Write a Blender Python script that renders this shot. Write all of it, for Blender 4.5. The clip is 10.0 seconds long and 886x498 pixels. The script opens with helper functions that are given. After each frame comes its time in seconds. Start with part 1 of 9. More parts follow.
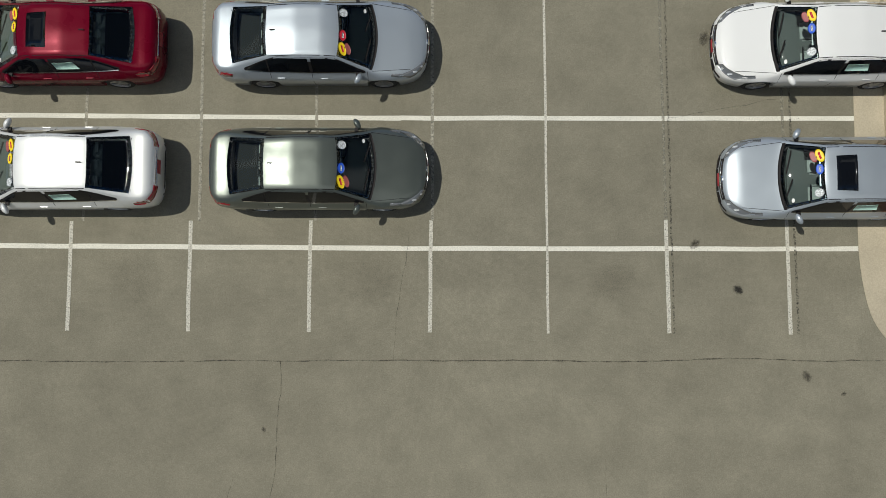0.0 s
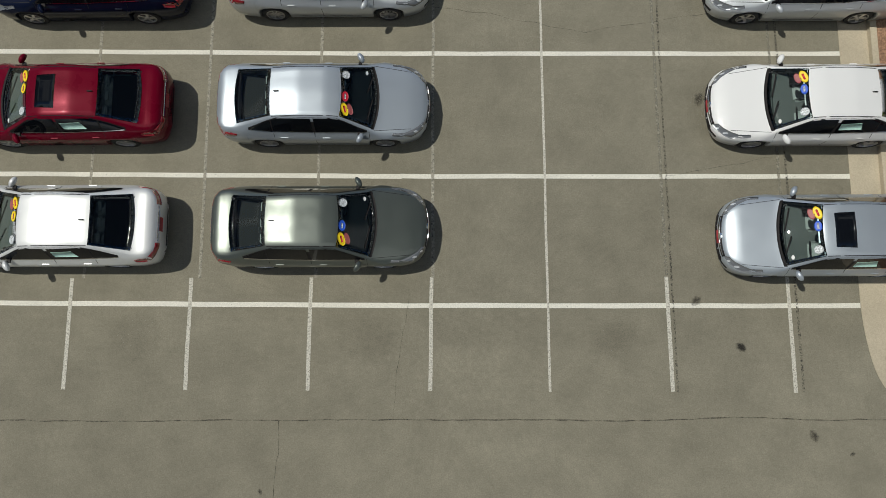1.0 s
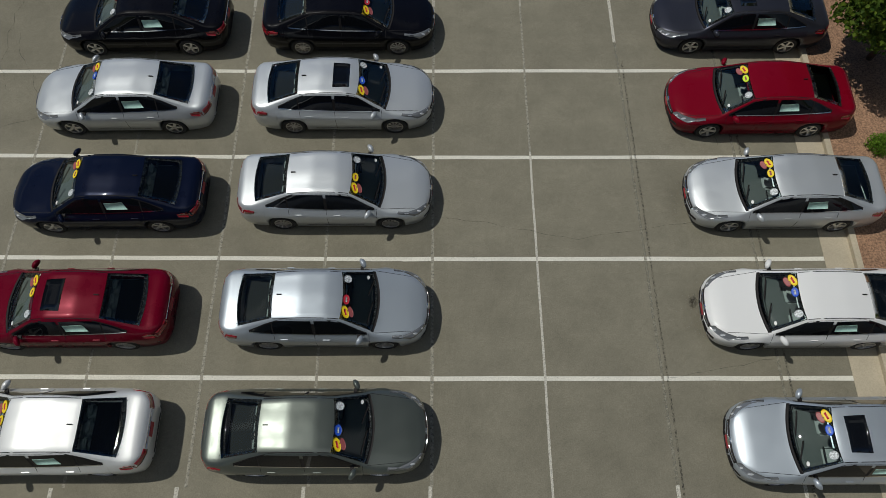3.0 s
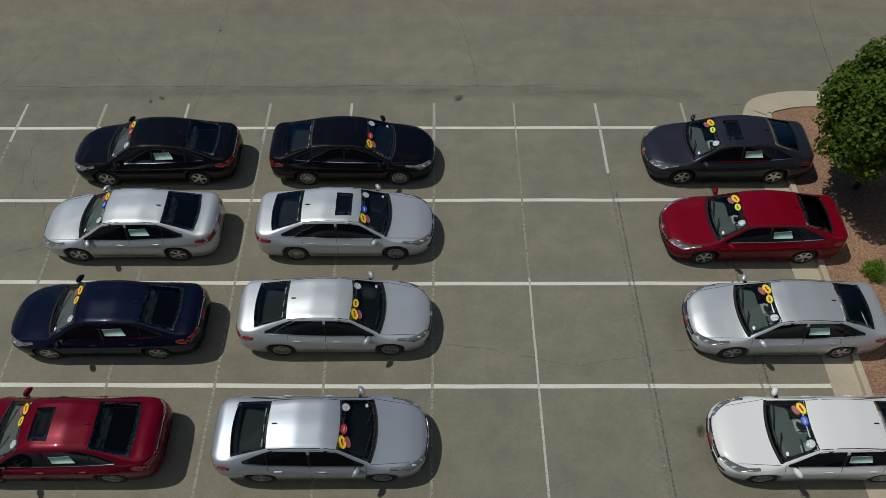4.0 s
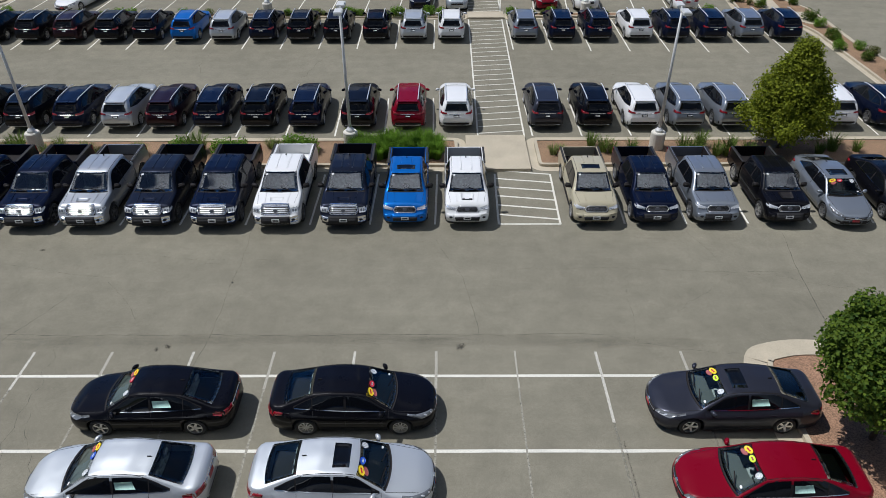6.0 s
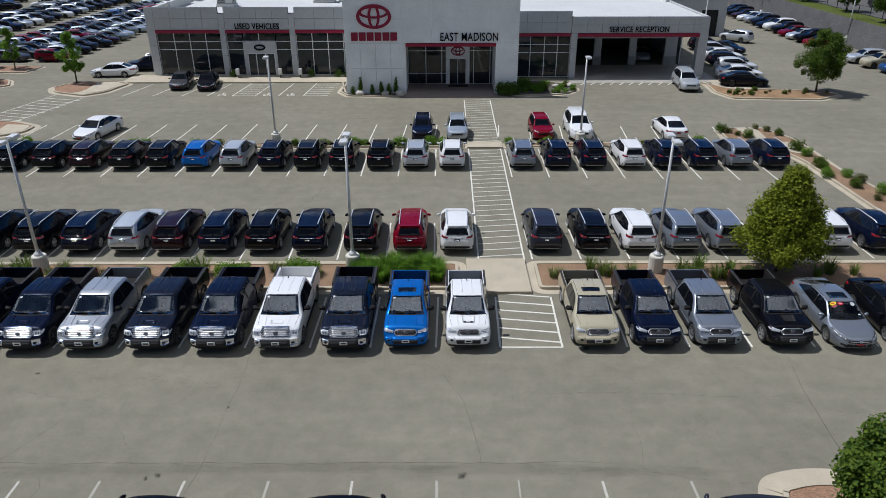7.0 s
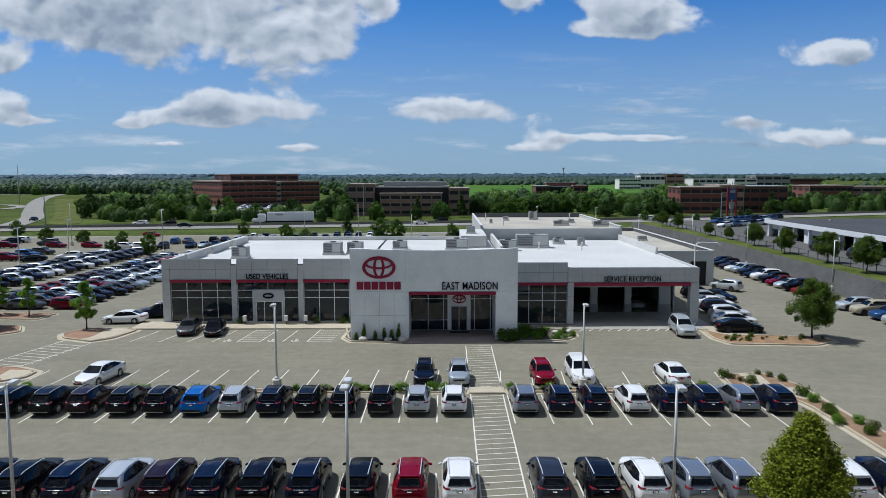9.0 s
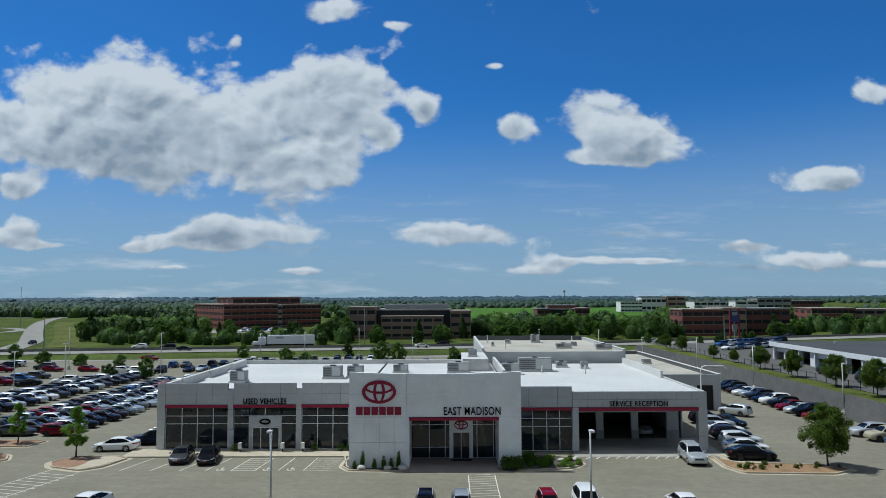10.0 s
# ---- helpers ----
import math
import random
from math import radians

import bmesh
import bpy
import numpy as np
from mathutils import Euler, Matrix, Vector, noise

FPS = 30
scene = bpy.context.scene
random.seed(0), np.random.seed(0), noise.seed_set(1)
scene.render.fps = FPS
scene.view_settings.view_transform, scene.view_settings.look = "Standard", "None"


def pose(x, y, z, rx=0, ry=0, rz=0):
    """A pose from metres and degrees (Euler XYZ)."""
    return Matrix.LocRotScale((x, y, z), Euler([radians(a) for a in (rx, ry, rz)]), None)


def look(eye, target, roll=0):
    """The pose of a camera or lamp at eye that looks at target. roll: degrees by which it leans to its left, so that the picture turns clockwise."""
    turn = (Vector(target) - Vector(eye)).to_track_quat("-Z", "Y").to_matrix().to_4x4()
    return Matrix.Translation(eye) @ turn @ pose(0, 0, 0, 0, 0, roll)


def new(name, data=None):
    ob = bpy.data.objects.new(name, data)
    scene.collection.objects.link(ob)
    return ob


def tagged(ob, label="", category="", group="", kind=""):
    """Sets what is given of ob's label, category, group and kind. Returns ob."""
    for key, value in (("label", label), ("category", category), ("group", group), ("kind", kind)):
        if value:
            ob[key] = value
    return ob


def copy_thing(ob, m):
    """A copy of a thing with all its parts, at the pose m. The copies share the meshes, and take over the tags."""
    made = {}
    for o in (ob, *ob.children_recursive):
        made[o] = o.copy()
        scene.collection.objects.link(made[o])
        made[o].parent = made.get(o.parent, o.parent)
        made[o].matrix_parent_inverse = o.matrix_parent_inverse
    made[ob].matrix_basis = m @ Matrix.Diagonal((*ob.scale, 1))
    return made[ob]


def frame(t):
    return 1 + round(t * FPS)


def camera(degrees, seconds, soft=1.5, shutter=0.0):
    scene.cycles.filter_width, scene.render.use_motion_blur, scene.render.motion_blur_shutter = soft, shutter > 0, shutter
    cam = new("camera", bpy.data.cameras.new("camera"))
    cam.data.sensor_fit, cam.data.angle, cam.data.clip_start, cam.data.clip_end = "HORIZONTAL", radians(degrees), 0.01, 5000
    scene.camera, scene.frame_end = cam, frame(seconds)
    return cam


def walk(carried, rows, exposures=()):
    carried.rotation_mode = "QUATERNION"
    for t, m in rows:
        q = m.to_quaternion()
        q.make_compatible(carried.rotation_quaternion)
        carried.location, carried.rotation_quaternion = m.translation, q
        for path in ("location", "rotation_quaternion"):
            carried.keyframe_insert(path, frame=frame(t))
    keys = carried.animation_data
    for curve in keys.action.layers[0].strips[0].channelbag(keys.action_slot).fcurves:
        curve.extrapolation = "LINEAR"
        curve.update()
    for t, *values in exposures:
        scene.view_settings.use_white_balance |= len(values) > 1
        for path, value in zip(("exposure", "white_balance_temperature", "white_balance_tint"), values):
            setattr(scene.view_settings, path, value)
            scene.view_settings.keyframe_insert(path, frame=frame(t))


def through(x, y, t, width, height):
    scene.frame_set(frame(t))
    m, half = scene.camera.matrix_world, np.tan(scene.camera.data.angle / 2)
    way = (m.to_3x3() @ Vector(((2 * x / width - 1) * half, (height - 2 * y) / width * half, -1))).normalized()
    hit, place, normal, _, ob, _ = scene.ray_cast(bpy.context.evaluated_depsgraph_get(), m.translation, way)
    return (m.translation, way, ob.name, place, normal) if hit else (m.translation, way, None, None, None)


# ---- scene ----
# ---------------- camera: a drone hovering, tilting up from straight down to the horizon ----------------
cam = camera(64.30, 10.0, 0.45)


def aim(yaw, pitch):
    """The way the camera looks, from degrees."""
    a, b = radians(yaw), radians(pitch)
    return Vector((-math.sin(a) * math.cos(b), math.cos(a) * math.cos(b), math.sin(b)))


HOVER = Vector((0, 0, 16.7))
PATH = [
    (0.0, look(HOVER, HOVER + aim(-0.200, -86.850), 0.088)),
    (0.5, look(HOVER, HOVER + aim(-0.481, -85.943), 0.371)),
    (1.0, look(HOVER, HOVER + aim(0.129, -82.218), -0.282)),
    (1.5, look(HOVER, HOVER + aim(0.492, -78.263), -0.654)),
    (2.0, look(HOVER, HOVER + aim(0.076, -74.431), -0.224)),
    (2.5, look(HOVER, HOVER + aim(-0.156, -70.487), -0.033)),
    (4.0, look(HOVER, HOVER + aim(-0.235, -55.694), -0.021)),
    (4.5, look(HOVER, HOVER + aim(-0.165, -50.683), -0.040)),
    (5.0, look(HOVER, HOVER + aim(-0.117, -45.679), -0.078)),
    (5.5, look(HOVER, HOVER + aim(-0.076, -40.715), -0.126)),
    (7.0, look(HOVER, HOVER + aim(0.018, -25.789), -0.130)),
    (7.5, look(HOVER, HOVER + aim(0.052, -20.863), -0.137)),
    (8.0, look(HOVER, HOVER + aim(0.093, -15.938), -0.152)),
    (8.5, look(HOVER, HOVER + aim(0.094, -10.991), -0.142)),
    (9.0, look(HOVER, HOVER + aim(0.115, -6.041), -0.152)),
    (9.5, look(HOVER, HOVER + aim(0.162, -1.060), -0.187)),
    (10.0, look(HOVER, HOVER + aim(0.197, 3.913), -0.222)),
]
EXPOSURE = [(0.0, -0.46, 6420, 6), (0.5, -0.51, 6420, 6), (1.5, -0.60, 6380, 7), (2.5, -0.86, 6330, 7), (4.0, -0.88, 6180, 8), (4.5, -0.71, 6100, 9),
            (5.5, -0.20, 5930, 11), (7.0, -0.18, 5760, 12), (7.5, 0.02, 5720, 10), (8.5, -0.08, 5680, 9), (9.5, -0.08, 5680, 7), (10.0, -0.22, 5660, 4)]
walk(cam, PATH, EXPOSURE)

# ---------------- sun and sky ----------------
SUN_WAY = Vector((-0.47, 0.15, 0.90)).normalized()
sun = new("sun", bpy.data.lights.new("sun", "SUN"))
sun.data.energy, sun.data.angle, sun.data.color = 4.45, radians(0.53), (1.0, 0.95, 0.87)
sun.matrix_basis = look(SUN_WAY * 100, (0, 0, 0))

world = bpy.data.worlds.new("world")
scene.world = world
world.use_nodes = True
wt = world.node_tree
sky = wt.nodes.new("ShaderNodeTexSky")
sky.sky_type, sky.sun_disc = "NISHITA", False
sky.sun_elevation = math.asin(SUN_WAY.z)
sky.sun_rotation = math.atan2(SUN_WAY.x, SUN_WAY.y)
sky.dust_density, sky.ozone_density, sky.altitude = 0.3, 2.5, 280
blue = wt.nodes.new("ShaderNodeVectorMath")
blue.operation = "MULTIPLY"
# deep blue before the camera; paler and dimmer overhead and behind, keeping shadows dark
way_up, front, tint = (wt.nodes.new("ShaderNode" + k) for k in ("SeparateXYZ", "MapRange", "Mix"))
spot = wt.nodes.new("ShaderNodeTexCoord")
wt.links.new(spot.outputs["Generated"], way_up.inputs[0]), wt.links.new(way_up.outputs[1], front.inputs["Value"])
front.interpolation_type = "SMOOTHSTEP"
front.inputs["From Min"].default_value, front.inputs["From Max"].default_value = 0.35, 0.85
tint.data_type = "RGBA"
tint.inputs["A"].default_value, tint.inputs["B"].default_value = (0.46, 0.565, 0.68, 1), (0.58, 1.44, 2.34, 1)
wt.links.new(front.outputs[0], tint.inputs["Factor"]), wt.links.new(tint.outputs["Result"], blue.inputs[1])
wt.links.new(sky.outputs[0], blue.inputs[0])
# pale haze low over the horizon
level, haze, fade = (wt.nodes.new("ShaderNode" + k) for k in ("SeparateXYZ", "Mix", "MapRange"))
where = wt.nodes.new("ShaderNodeTexCoord")
wt.links.new(where.outputs["Generated"], level.inputs[0]), wt.links.new(level.outputs[2], fade.inputs["Value"])
fade.interpolation_type = "SMOOTHERSTEP"
for key, value in (("From Min", 0.0), ("From Max", 0.30), ("To Min", 0.74), ("To Max", 0.0)):
    fade.inputs[key].default_value = value
haze.data_type = "RGBA"
haze.inputs["B"].default_value = (8.3, 10.2, 12.2, 1)
wt.links.new(fade.outputs[0], haze.inputs["Factor"]), wt.links.new(blue.outputs[0], haze.inputs["A"])
wt.links.new(haze.outputs["Result"], wt.nodes["Background"].inputs[0])
wt.nodes["Background"].inputs[1].default_value = 0.043


# fair-weather cumulus over the horizon: soft heaps broken up by noise, white above and grey below
def sky_node(kind, operation="", interpolation=""):
    n = wt.nodes.new("ShaderNode" + kind)
    if operation:
        n.operation = operation
    if interpolation:
        n.interpolation_type = interpolation
    return n


def sky_math(op, a, b=None, c=None):
    n = sky_node("Math", operation=op)
    for i, v in enumerate((a, b, c)):
        if v is None:
            continue
        if isinstance(v, (int, float)):
            n.inputs[i].default_value = v
        else:
            wt.links.new(v, n.inputs[i])
    return n.outputs[0]


co = sky_node("TexCoord")
sep = sky_node("SeparateXYZ")
wt.links.new(co.outputs["Generated"], sep.inputs[0])
fwd = sky_math("MAXIMUM", sep.outputs[1], 0.08)
cu, cv = sky_math("DIVIDE", sep.outputs[0], fwd), sky_math("DIVIDE", sep.outputs[2], fwd)
plane = sky_node("CombineXYZ")
wt.links.new(cu, plane.inputs[0]), wt.links.new(sky_math("MULTIPLY", cv, 1.35), plane.inputs[1])


def sky_noise(scale, detail, rough, shift=(0, 0, 0)):
    mp, n = sky_node("Mapping"), sky_node("TexNoise")
    mp.inputs["Location"].default_value = shift
    n.inputs["Scale"].default_value, n.inputs["Detail"].default_value, n.inputs["Roughness"].default_value = scale, detail, rough
    wt.links.new(plane.outputs[0], mp.inputs[0]), wt.links.new(mp.outputs[0], n.inputs["Vector"])
    return n.outputs["Fac"]


puff = sky_noise(10, 10, 0.60)


def heaped(shift):
    """How far a point of the sky lies from the middles of the cloud's swellings, at three sizes."""
    mp, nz, add = sky_node("Mapping"), sky_node("TexNoise"), sky_node("VectorMath", operation="MULTIPLY_ADD")
    mp.inputs["Location"].default_value = (*shift, 0)
    nz.inputs["Scale"].default_value, nz.inputs["Detail"].default_value = 9, 5
    wt.links.new(plane.outputs[0], mp.inputs[0]), wt.links.new(mp.outputs[0], nz.inputs["Vector"])
    wt.links.new(nz.outputs["Color"], add.inputs[0]), wt.links.new(mp.outputs[0], add.inputs[2])
    add.inputs[1].default_value = (.10, .10, 0)
    out = None
    for scale, share in ((10, .56), (23, .30), (52, .14)):
        vo = sky_node("TexVoronoi")
        vo.feature = "SMOOTH_F1"
        vo.inputs["Scale"].default_value, vo.inputs["Smoothness"].default_value = scale, .35
        wt.links.new(add.outputs[0], vo.inputs["Vector"])
        d = sky_math("MULTIPLY", vo.outputs["Distance"], share)
        out = d if out is None else sky_math("ADD", out, d)
    return out


swell, swell_lit = heaped((0, 0)), heaped((-0.008, 0.016))
HEAPS = [
    (-0.496, 0.284, 0.153, 0.083, 1), (-0.339, 0.217, 0.198, 0.078, 1), (-0.136, 0.307, 0.090, 0.060, 1), (-0.568, 0.235, 0.126, 0.055, 0.9), (-0.218, 0.250, 0.099, 0.065, 0.8),
    (-0.184, 0.167, 0.054, 0.032, 0.7), (-0.610, 0.161, 0.038, 0.020, 0.9), (-0.174, 0.416, 0.049, 0.032, 0.95), (-0.299, 0.375, 0.014, 0.015, 0.7), (-0.079, 0.234, 0.023, 0.022, 0.8),
    (-0.029, 0.273, 0.018, 0.022, 0.75), (0.222, 0.264, 0.067, 0.046, 1), (0.278, 0.227, 0.090, 0.039, 1), (0.100, 0.244, 0.031, 0.030, 0.95), (0.221, 0.198, 0.081, 0.013, 0.7),
    (0.519, 0.166, 0.108, 0.022, 0.85), (0.617, 0.291, 0.054, 0.024, 0.8), (0.070, 0.333, 0.020, 0.008, 0.7), (-0.063, 0.395, 0.036, 0.008, 0.5),
]
LOW_CLOUDS = [
    (-0.329, 0.101, 0.040, 0.020, 1), (-0.248, 0.090, 0.081, 0.020, 0.95), (-0.393, 0.083, 0.054, 0.015, 0.9), (-0.445, 0.071, 0.027, 0.008, 0.8), (-0.308, 0.073, 0.036, 0.008, 0.7),
    (0.018, 0.089, 0.148, 0.022, 0.95), (-0.615, 0.092, 0.054, 0.020, 0.9), (-0.570, 0.076, 0.054, 0.008, 0.75), (0.202, 0.051, 0.067, 0.009, 0.8), (0.290, 0.050, 0.049, 0.006, 0.75),
    (0.431, 0.071, 0.054, 0.010, 0.85), (0.498, 0.051, 0.117, 0.012, 0.7), (0.602, 0.043, 0.054, 0.007, 0.6), (0.097, 0.037, 0.081, 0.008, 0.65), (-0.392, 0.044, 0.036, 0.006, 0.65),
    (-0.215, 0.038, 0.045, 0.006, 0.6),
]
total = rel = None
for u, v, ru, rv, amount in HEAPS + LOW_CLOUDS:
    du, dv = sky_math("MULTIPLY_ADD", cu, 1 / ru, -u / ru), sky_math("MULTIPLY_ADD", cv, 1 / rv, -v / rv)
    q = sky_math("ADD", sky_math("MULTIPLY", du, du), sky_math("MULTIPLY", dv, dv))
    e = sky_math("MULTIPLY", sky_math("EXPONENT", sky_math("MULTIPLY", q, -1.1)), amount)
    r = sky_math("MULTIPLY", e, sky_math("MINIMUM", sky_math("MAXIMUM", dv, -1.2), 1.2))
    total, rel = (e, r) if total is None else (sky_math("ADD", total, e), sky_math("ADD", rel, r))
dens = sky_math("ADD", sky_math("MINIMUM", total, 1.1), sky_math("MULTIPLY_ADD", puff, 1.3, -0.65 - 0.40 + 0.56))
dens = sky_math("SUBTRACT", dens, sky_math("MULTIPLY", swell, 1.15))
cover = sky_node("MapRange", interpolation="SMOOTHSTEP")
cover.inputs["From Min"].default_value, cover.inputs["From Max"].default_value = -0.04, 0.26
wt.links.new(dens, cover.inputs["Value"])
ahead = sky_node("MapRange", interpolation="SMOOTHSTEP")
ahead.inputs["From Min"].default_value, ahead.inputs["From Max"].default_value = 0.10, 0.30
wt.links.new(sep.outputs[1], ahead.inputs["Value"])
# thin veils low over the horizon
veil_at = sky_node("CombineXYZ")
wt.links.new(sky_math("MULTIPLY", cu, 3.2), veil_at.inputs[0]), wt.links.new(sky_math("MULTIPLY", cv, 22.0), veil_at.inputs[1])
veil = sky_node("TexNoise")
veil.inputs["Scale"].default_value, veil.inputs["Detail"].default_value, veil.inputs["Roughness"].default_value = 1.6, 8, 0.62
wt.links.new(veil_at.outputs[0], veil.inputs["Vector"])
thin, band = sky_node("MapRange", interpolation="SMOOTHSTEP"), sky_node("MapRange", interpolation="SMOOTHSTEP")
for n_, lo, hi, top in ((thin, 0.50, 0.72, 0.62), (band, 0.20, 0.06, 1.0)):
    n_.inputs["From Min"].default_value, n_.inputs["From Max"].default_value, n_.inputs["To Max"].default_value = lo, hi, top
wt.links.new(veil.outputs["Fac"], thin.inputs["Value"]), wt.links.new(cv, band.inputs["Value"])
veiled = sky_math("MULTIPLY", thin.outputs[0], band.outputs[0])
# more fair-weather clouds added over the unseen sky, for neutral fill and reflections
dome = sky_node("CombineXYZ")
up = sky_math("ADD", sky_math("MAXIMUM", sep.outputs[2], 0.0), 0.22)
wt.links.new(sky_math("DIVIDE", sep.outputs[0], up), dome.inputs[0]), wt.links.new(sky_math("DIVIDE", sep.outputs[1], up), dome.inputs[1])
field = sky_node("TexNoise")
field.inputs["Scale"].default_value, field.inputs["Detail"].default_value, field.inputs["Roughness"].default_value = 1.9, 8, 0.55
wt.links.new(dome.outputs[0], field.inputs["Vector"])
heap = sky_node("MapRange", interpolation="SMOOTHSTEP")
heap.inputs["From Min"].default_value, heap.inputs["From Max"].default_value = 0.53, 0.61
# an unseen larger cloud added overhead, for windscreens and bonnets to reflect
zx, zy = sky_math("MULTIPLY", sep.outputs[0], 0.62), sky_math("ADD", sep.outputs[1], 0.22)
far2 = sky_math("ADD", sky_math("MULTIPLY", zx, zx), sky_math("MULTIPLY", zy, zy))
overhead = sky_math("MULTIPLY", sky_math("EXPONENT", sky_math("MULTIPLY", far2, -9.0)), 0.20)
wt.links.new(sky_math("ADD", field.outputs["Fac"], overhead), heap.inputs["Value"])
shown = sky_node("MapRange", interpolation="SMOOTHSTEP")
shown.inputs["From Min"].default_value, shown.inputs["From Max"].default_value = 0.52, 0.75
wt.links.new(cv, shown.inputs["Value"])
apart = sky_math("MAXIMUM", shown.outputs[0], sky_math("SUBTRACT", 1.0, ahead.outputs[0]))
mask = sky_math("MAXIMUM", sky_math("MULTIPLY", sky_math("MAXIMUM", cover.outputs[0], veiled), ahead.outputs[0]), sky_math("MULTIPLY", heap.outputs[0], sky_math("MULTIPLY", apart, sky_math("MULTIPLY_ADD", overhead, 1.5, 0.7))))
height = sky_math("DIVIDE", rel, sky_math("MAXIMUM", total, 0.05))
lit = sky_math("MULTIPLY_ADD", height, 0.55, 0.80)
lit = sky_math("ADD", lit, sky_math("MULTIPLY", sky_math("SUBTRACT", swell_lit, swell), 2.2))
lit = sky_math("SUBTRACT", lit, sky_math("MULTIPLY", sky_math("MAXIMUM", sky_math("SUBTRACT", dens, 0.30), 0), 0.92))
ramp = sky_node("ValToRGB")
ramp.color_ramp.elements[0].position, ramp.color_ramp.elements[0].color = 0.05, (0.31, 0.37, 0.44, 1)
ramp.color_ramp.elements[1].position, ramp.color_ramp.elements[1].color = 0.95, (0.80, 0.81, 0.82, 1)
wt.links.new(lit, ramp.inputs[0])
cloud_bg, sky_mix = sky_node("Background"), sky_node("MixShader")
wt.links.new(ramp.outputs[0], cloud_bg.inputs[0])
# the added overhead cloud is made the brightest, to lift reflections in the glass
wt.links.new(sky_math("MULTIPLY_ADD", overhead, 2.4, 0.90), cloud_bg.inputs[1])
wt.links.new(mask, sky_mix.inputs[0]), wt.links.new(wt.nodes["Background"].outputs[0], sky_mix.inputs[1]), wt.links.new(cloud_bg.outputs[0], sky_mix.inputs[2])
wt.links.new(sky_mix.outputs[0], wt.nodes["World Output"].inputs[0])


# ---------------- materials ----------------
MATS = {}


def mat(name, color, rough=0.6, metal=0.0, spec=0.5, grain=0.0, size=8.0, blotch=0.0, bsize=0.6, bump=0.0, coat=0.0, emit=0.0):
    """A principled material; grain and blotch vary its value at two sizes (per metre), bump gives relief."""
    m = bpy.data.materials.new(name)
    m.use_nodes = True
    t = m.node_tree
    p = t.nodes["Principled BSDF"]
    p.inputs["Base Color"].default_value = (*color, 1)
    p.inputs["Roughness"].default_value, p.inputs["Metallic"].default_value = rough, metal
    p.inputs["Specular IOR Level"].default_value = spec
    p.inputs["Coat Weight"].default_value, p.inputs["Coat Roughness"].default_value = coat, 0.03
    if emit:
        p.inputs["Emission Color"].default_value, p.inputs["Emission Strength"].default_value = (*color, 1), emit
    if grain or blotch or bump:
        co = t.nodes.new("ShaderNodeTexCoord")
        geo = t.nodes.new("ShaderNodeNewGeometry")
        fine = t.nodes.new("ShaderNodeTexNoise")
        fine.inputs["Scale"].default_value, fine.inputs["Detail"].default_value = size, 4
        wide = t.nodes.new("ShaderNodeTexNoise")
        wide.inputs["Scale"].default_value, wide.inputs["Detail"].default_value = bsize, 5
        for n in (fine, wide):
            t.links.new(geo.outputs["Position"], n.inputs["Vector"])
        a = maprange(t, fine.outputs["Fac"], 0.3, 0.7, 1 - grain, 1 + grain)
        b = maprange(t, wide.outputs["Fac"], 0.3, 0.7, 1 - blotch, 1 + blotch)
        c = t.nodes.new("ShaderNodeMath")
        c.operation = "MULTIPLY"
        t.links.new(a, c.inputs[0]), t.links.new(b, c.inputs[1])
        v = t.nodes.new("ShaderNodeVectorMath")
        v.operation = "SCALE"
        v.inputs[0].default_value = color
        t.links.new(c.outputs[0], v.inputs["Scale"])
        t.links.new(v.outputs[0], p.inputs["Base Color"])
        if bump:
            bp = t.nodes.new("ShaderNodeBump")
            bp.inputs["Strength"].default_value, bp.inputs["Distance"].default_value = bump, 0.01
            t.links.new(fine.outputs["Fac"], bp.inputs["Height"])
            t.links.new(bp.outputs[0], p.inputs["Normal"])
    MATS[name] = m
    return m


def maprange(t, socket, a, b, c, d):
    n = t.nodes.new("ShaderNodeMapRange")
    for k, v in zip(("From Min", "From Max", "To Min", "To Max"), (a, b, c, d)):
        n.inputs[k].default_value = v
    t.links.new(socket, n.inputs["Value"])
    return n.outputs["Result"]


def worn(m, low, high, size):
    """Lets a surface wear through in patches of about 1 / size metres."""
    t = m.node_tree
    p, out = t.nodes["Principled BSDF"], t.nodes["Material Output"]
    geo, n = t.nodes.new("ShaderNodeNewGeometry"), t.nodes.new("ShaderNodeTexNoise")
    n.inputs["Scale"].default_value, n.inputs["Detail"].default_value, n.inputs["Roughness"].default_value = size, 8, 0.7
    t.links.new(geo.outputs["Position"], n.inputs["Vector"])
    t.links.new(maprange(t, n.outputs["Fac"], low, high, 0, 1), p.inputs["Alpha"])
    return m


def glass_mat(name, tint, gloss_rough=0.02, bend=1.65):
    m = bpy.data.materials.new(name)
    m.use_nodes = True
    t = m.node_tree
    t.nodes.remove(t.nodes["Principled BSDF"])
    tr, gl, mix, fr = (t.nodes.new("ShaderNode" + k) for k in ("BsdfTransparent", "BsdfGlossy", "MixShader", "Fresnel"))
    tr.inputs[0].default_value = (*tint, 1)
    gl.inputs["Roughness"].default_value = gloss_rough
    fr.inputs[0].default_value = bend
    t.links.new(fr.outputs[0], mix.inputs[0]), t.links.new(tr.outputs[0], mix.inputs[1]), t.links.new(gl.outputs[0], mix.inputs[2])
    t.links.new(mix.outputs[0], t.nodes["Material Output"].inputs[0])
    MATS[name] = m
    return m


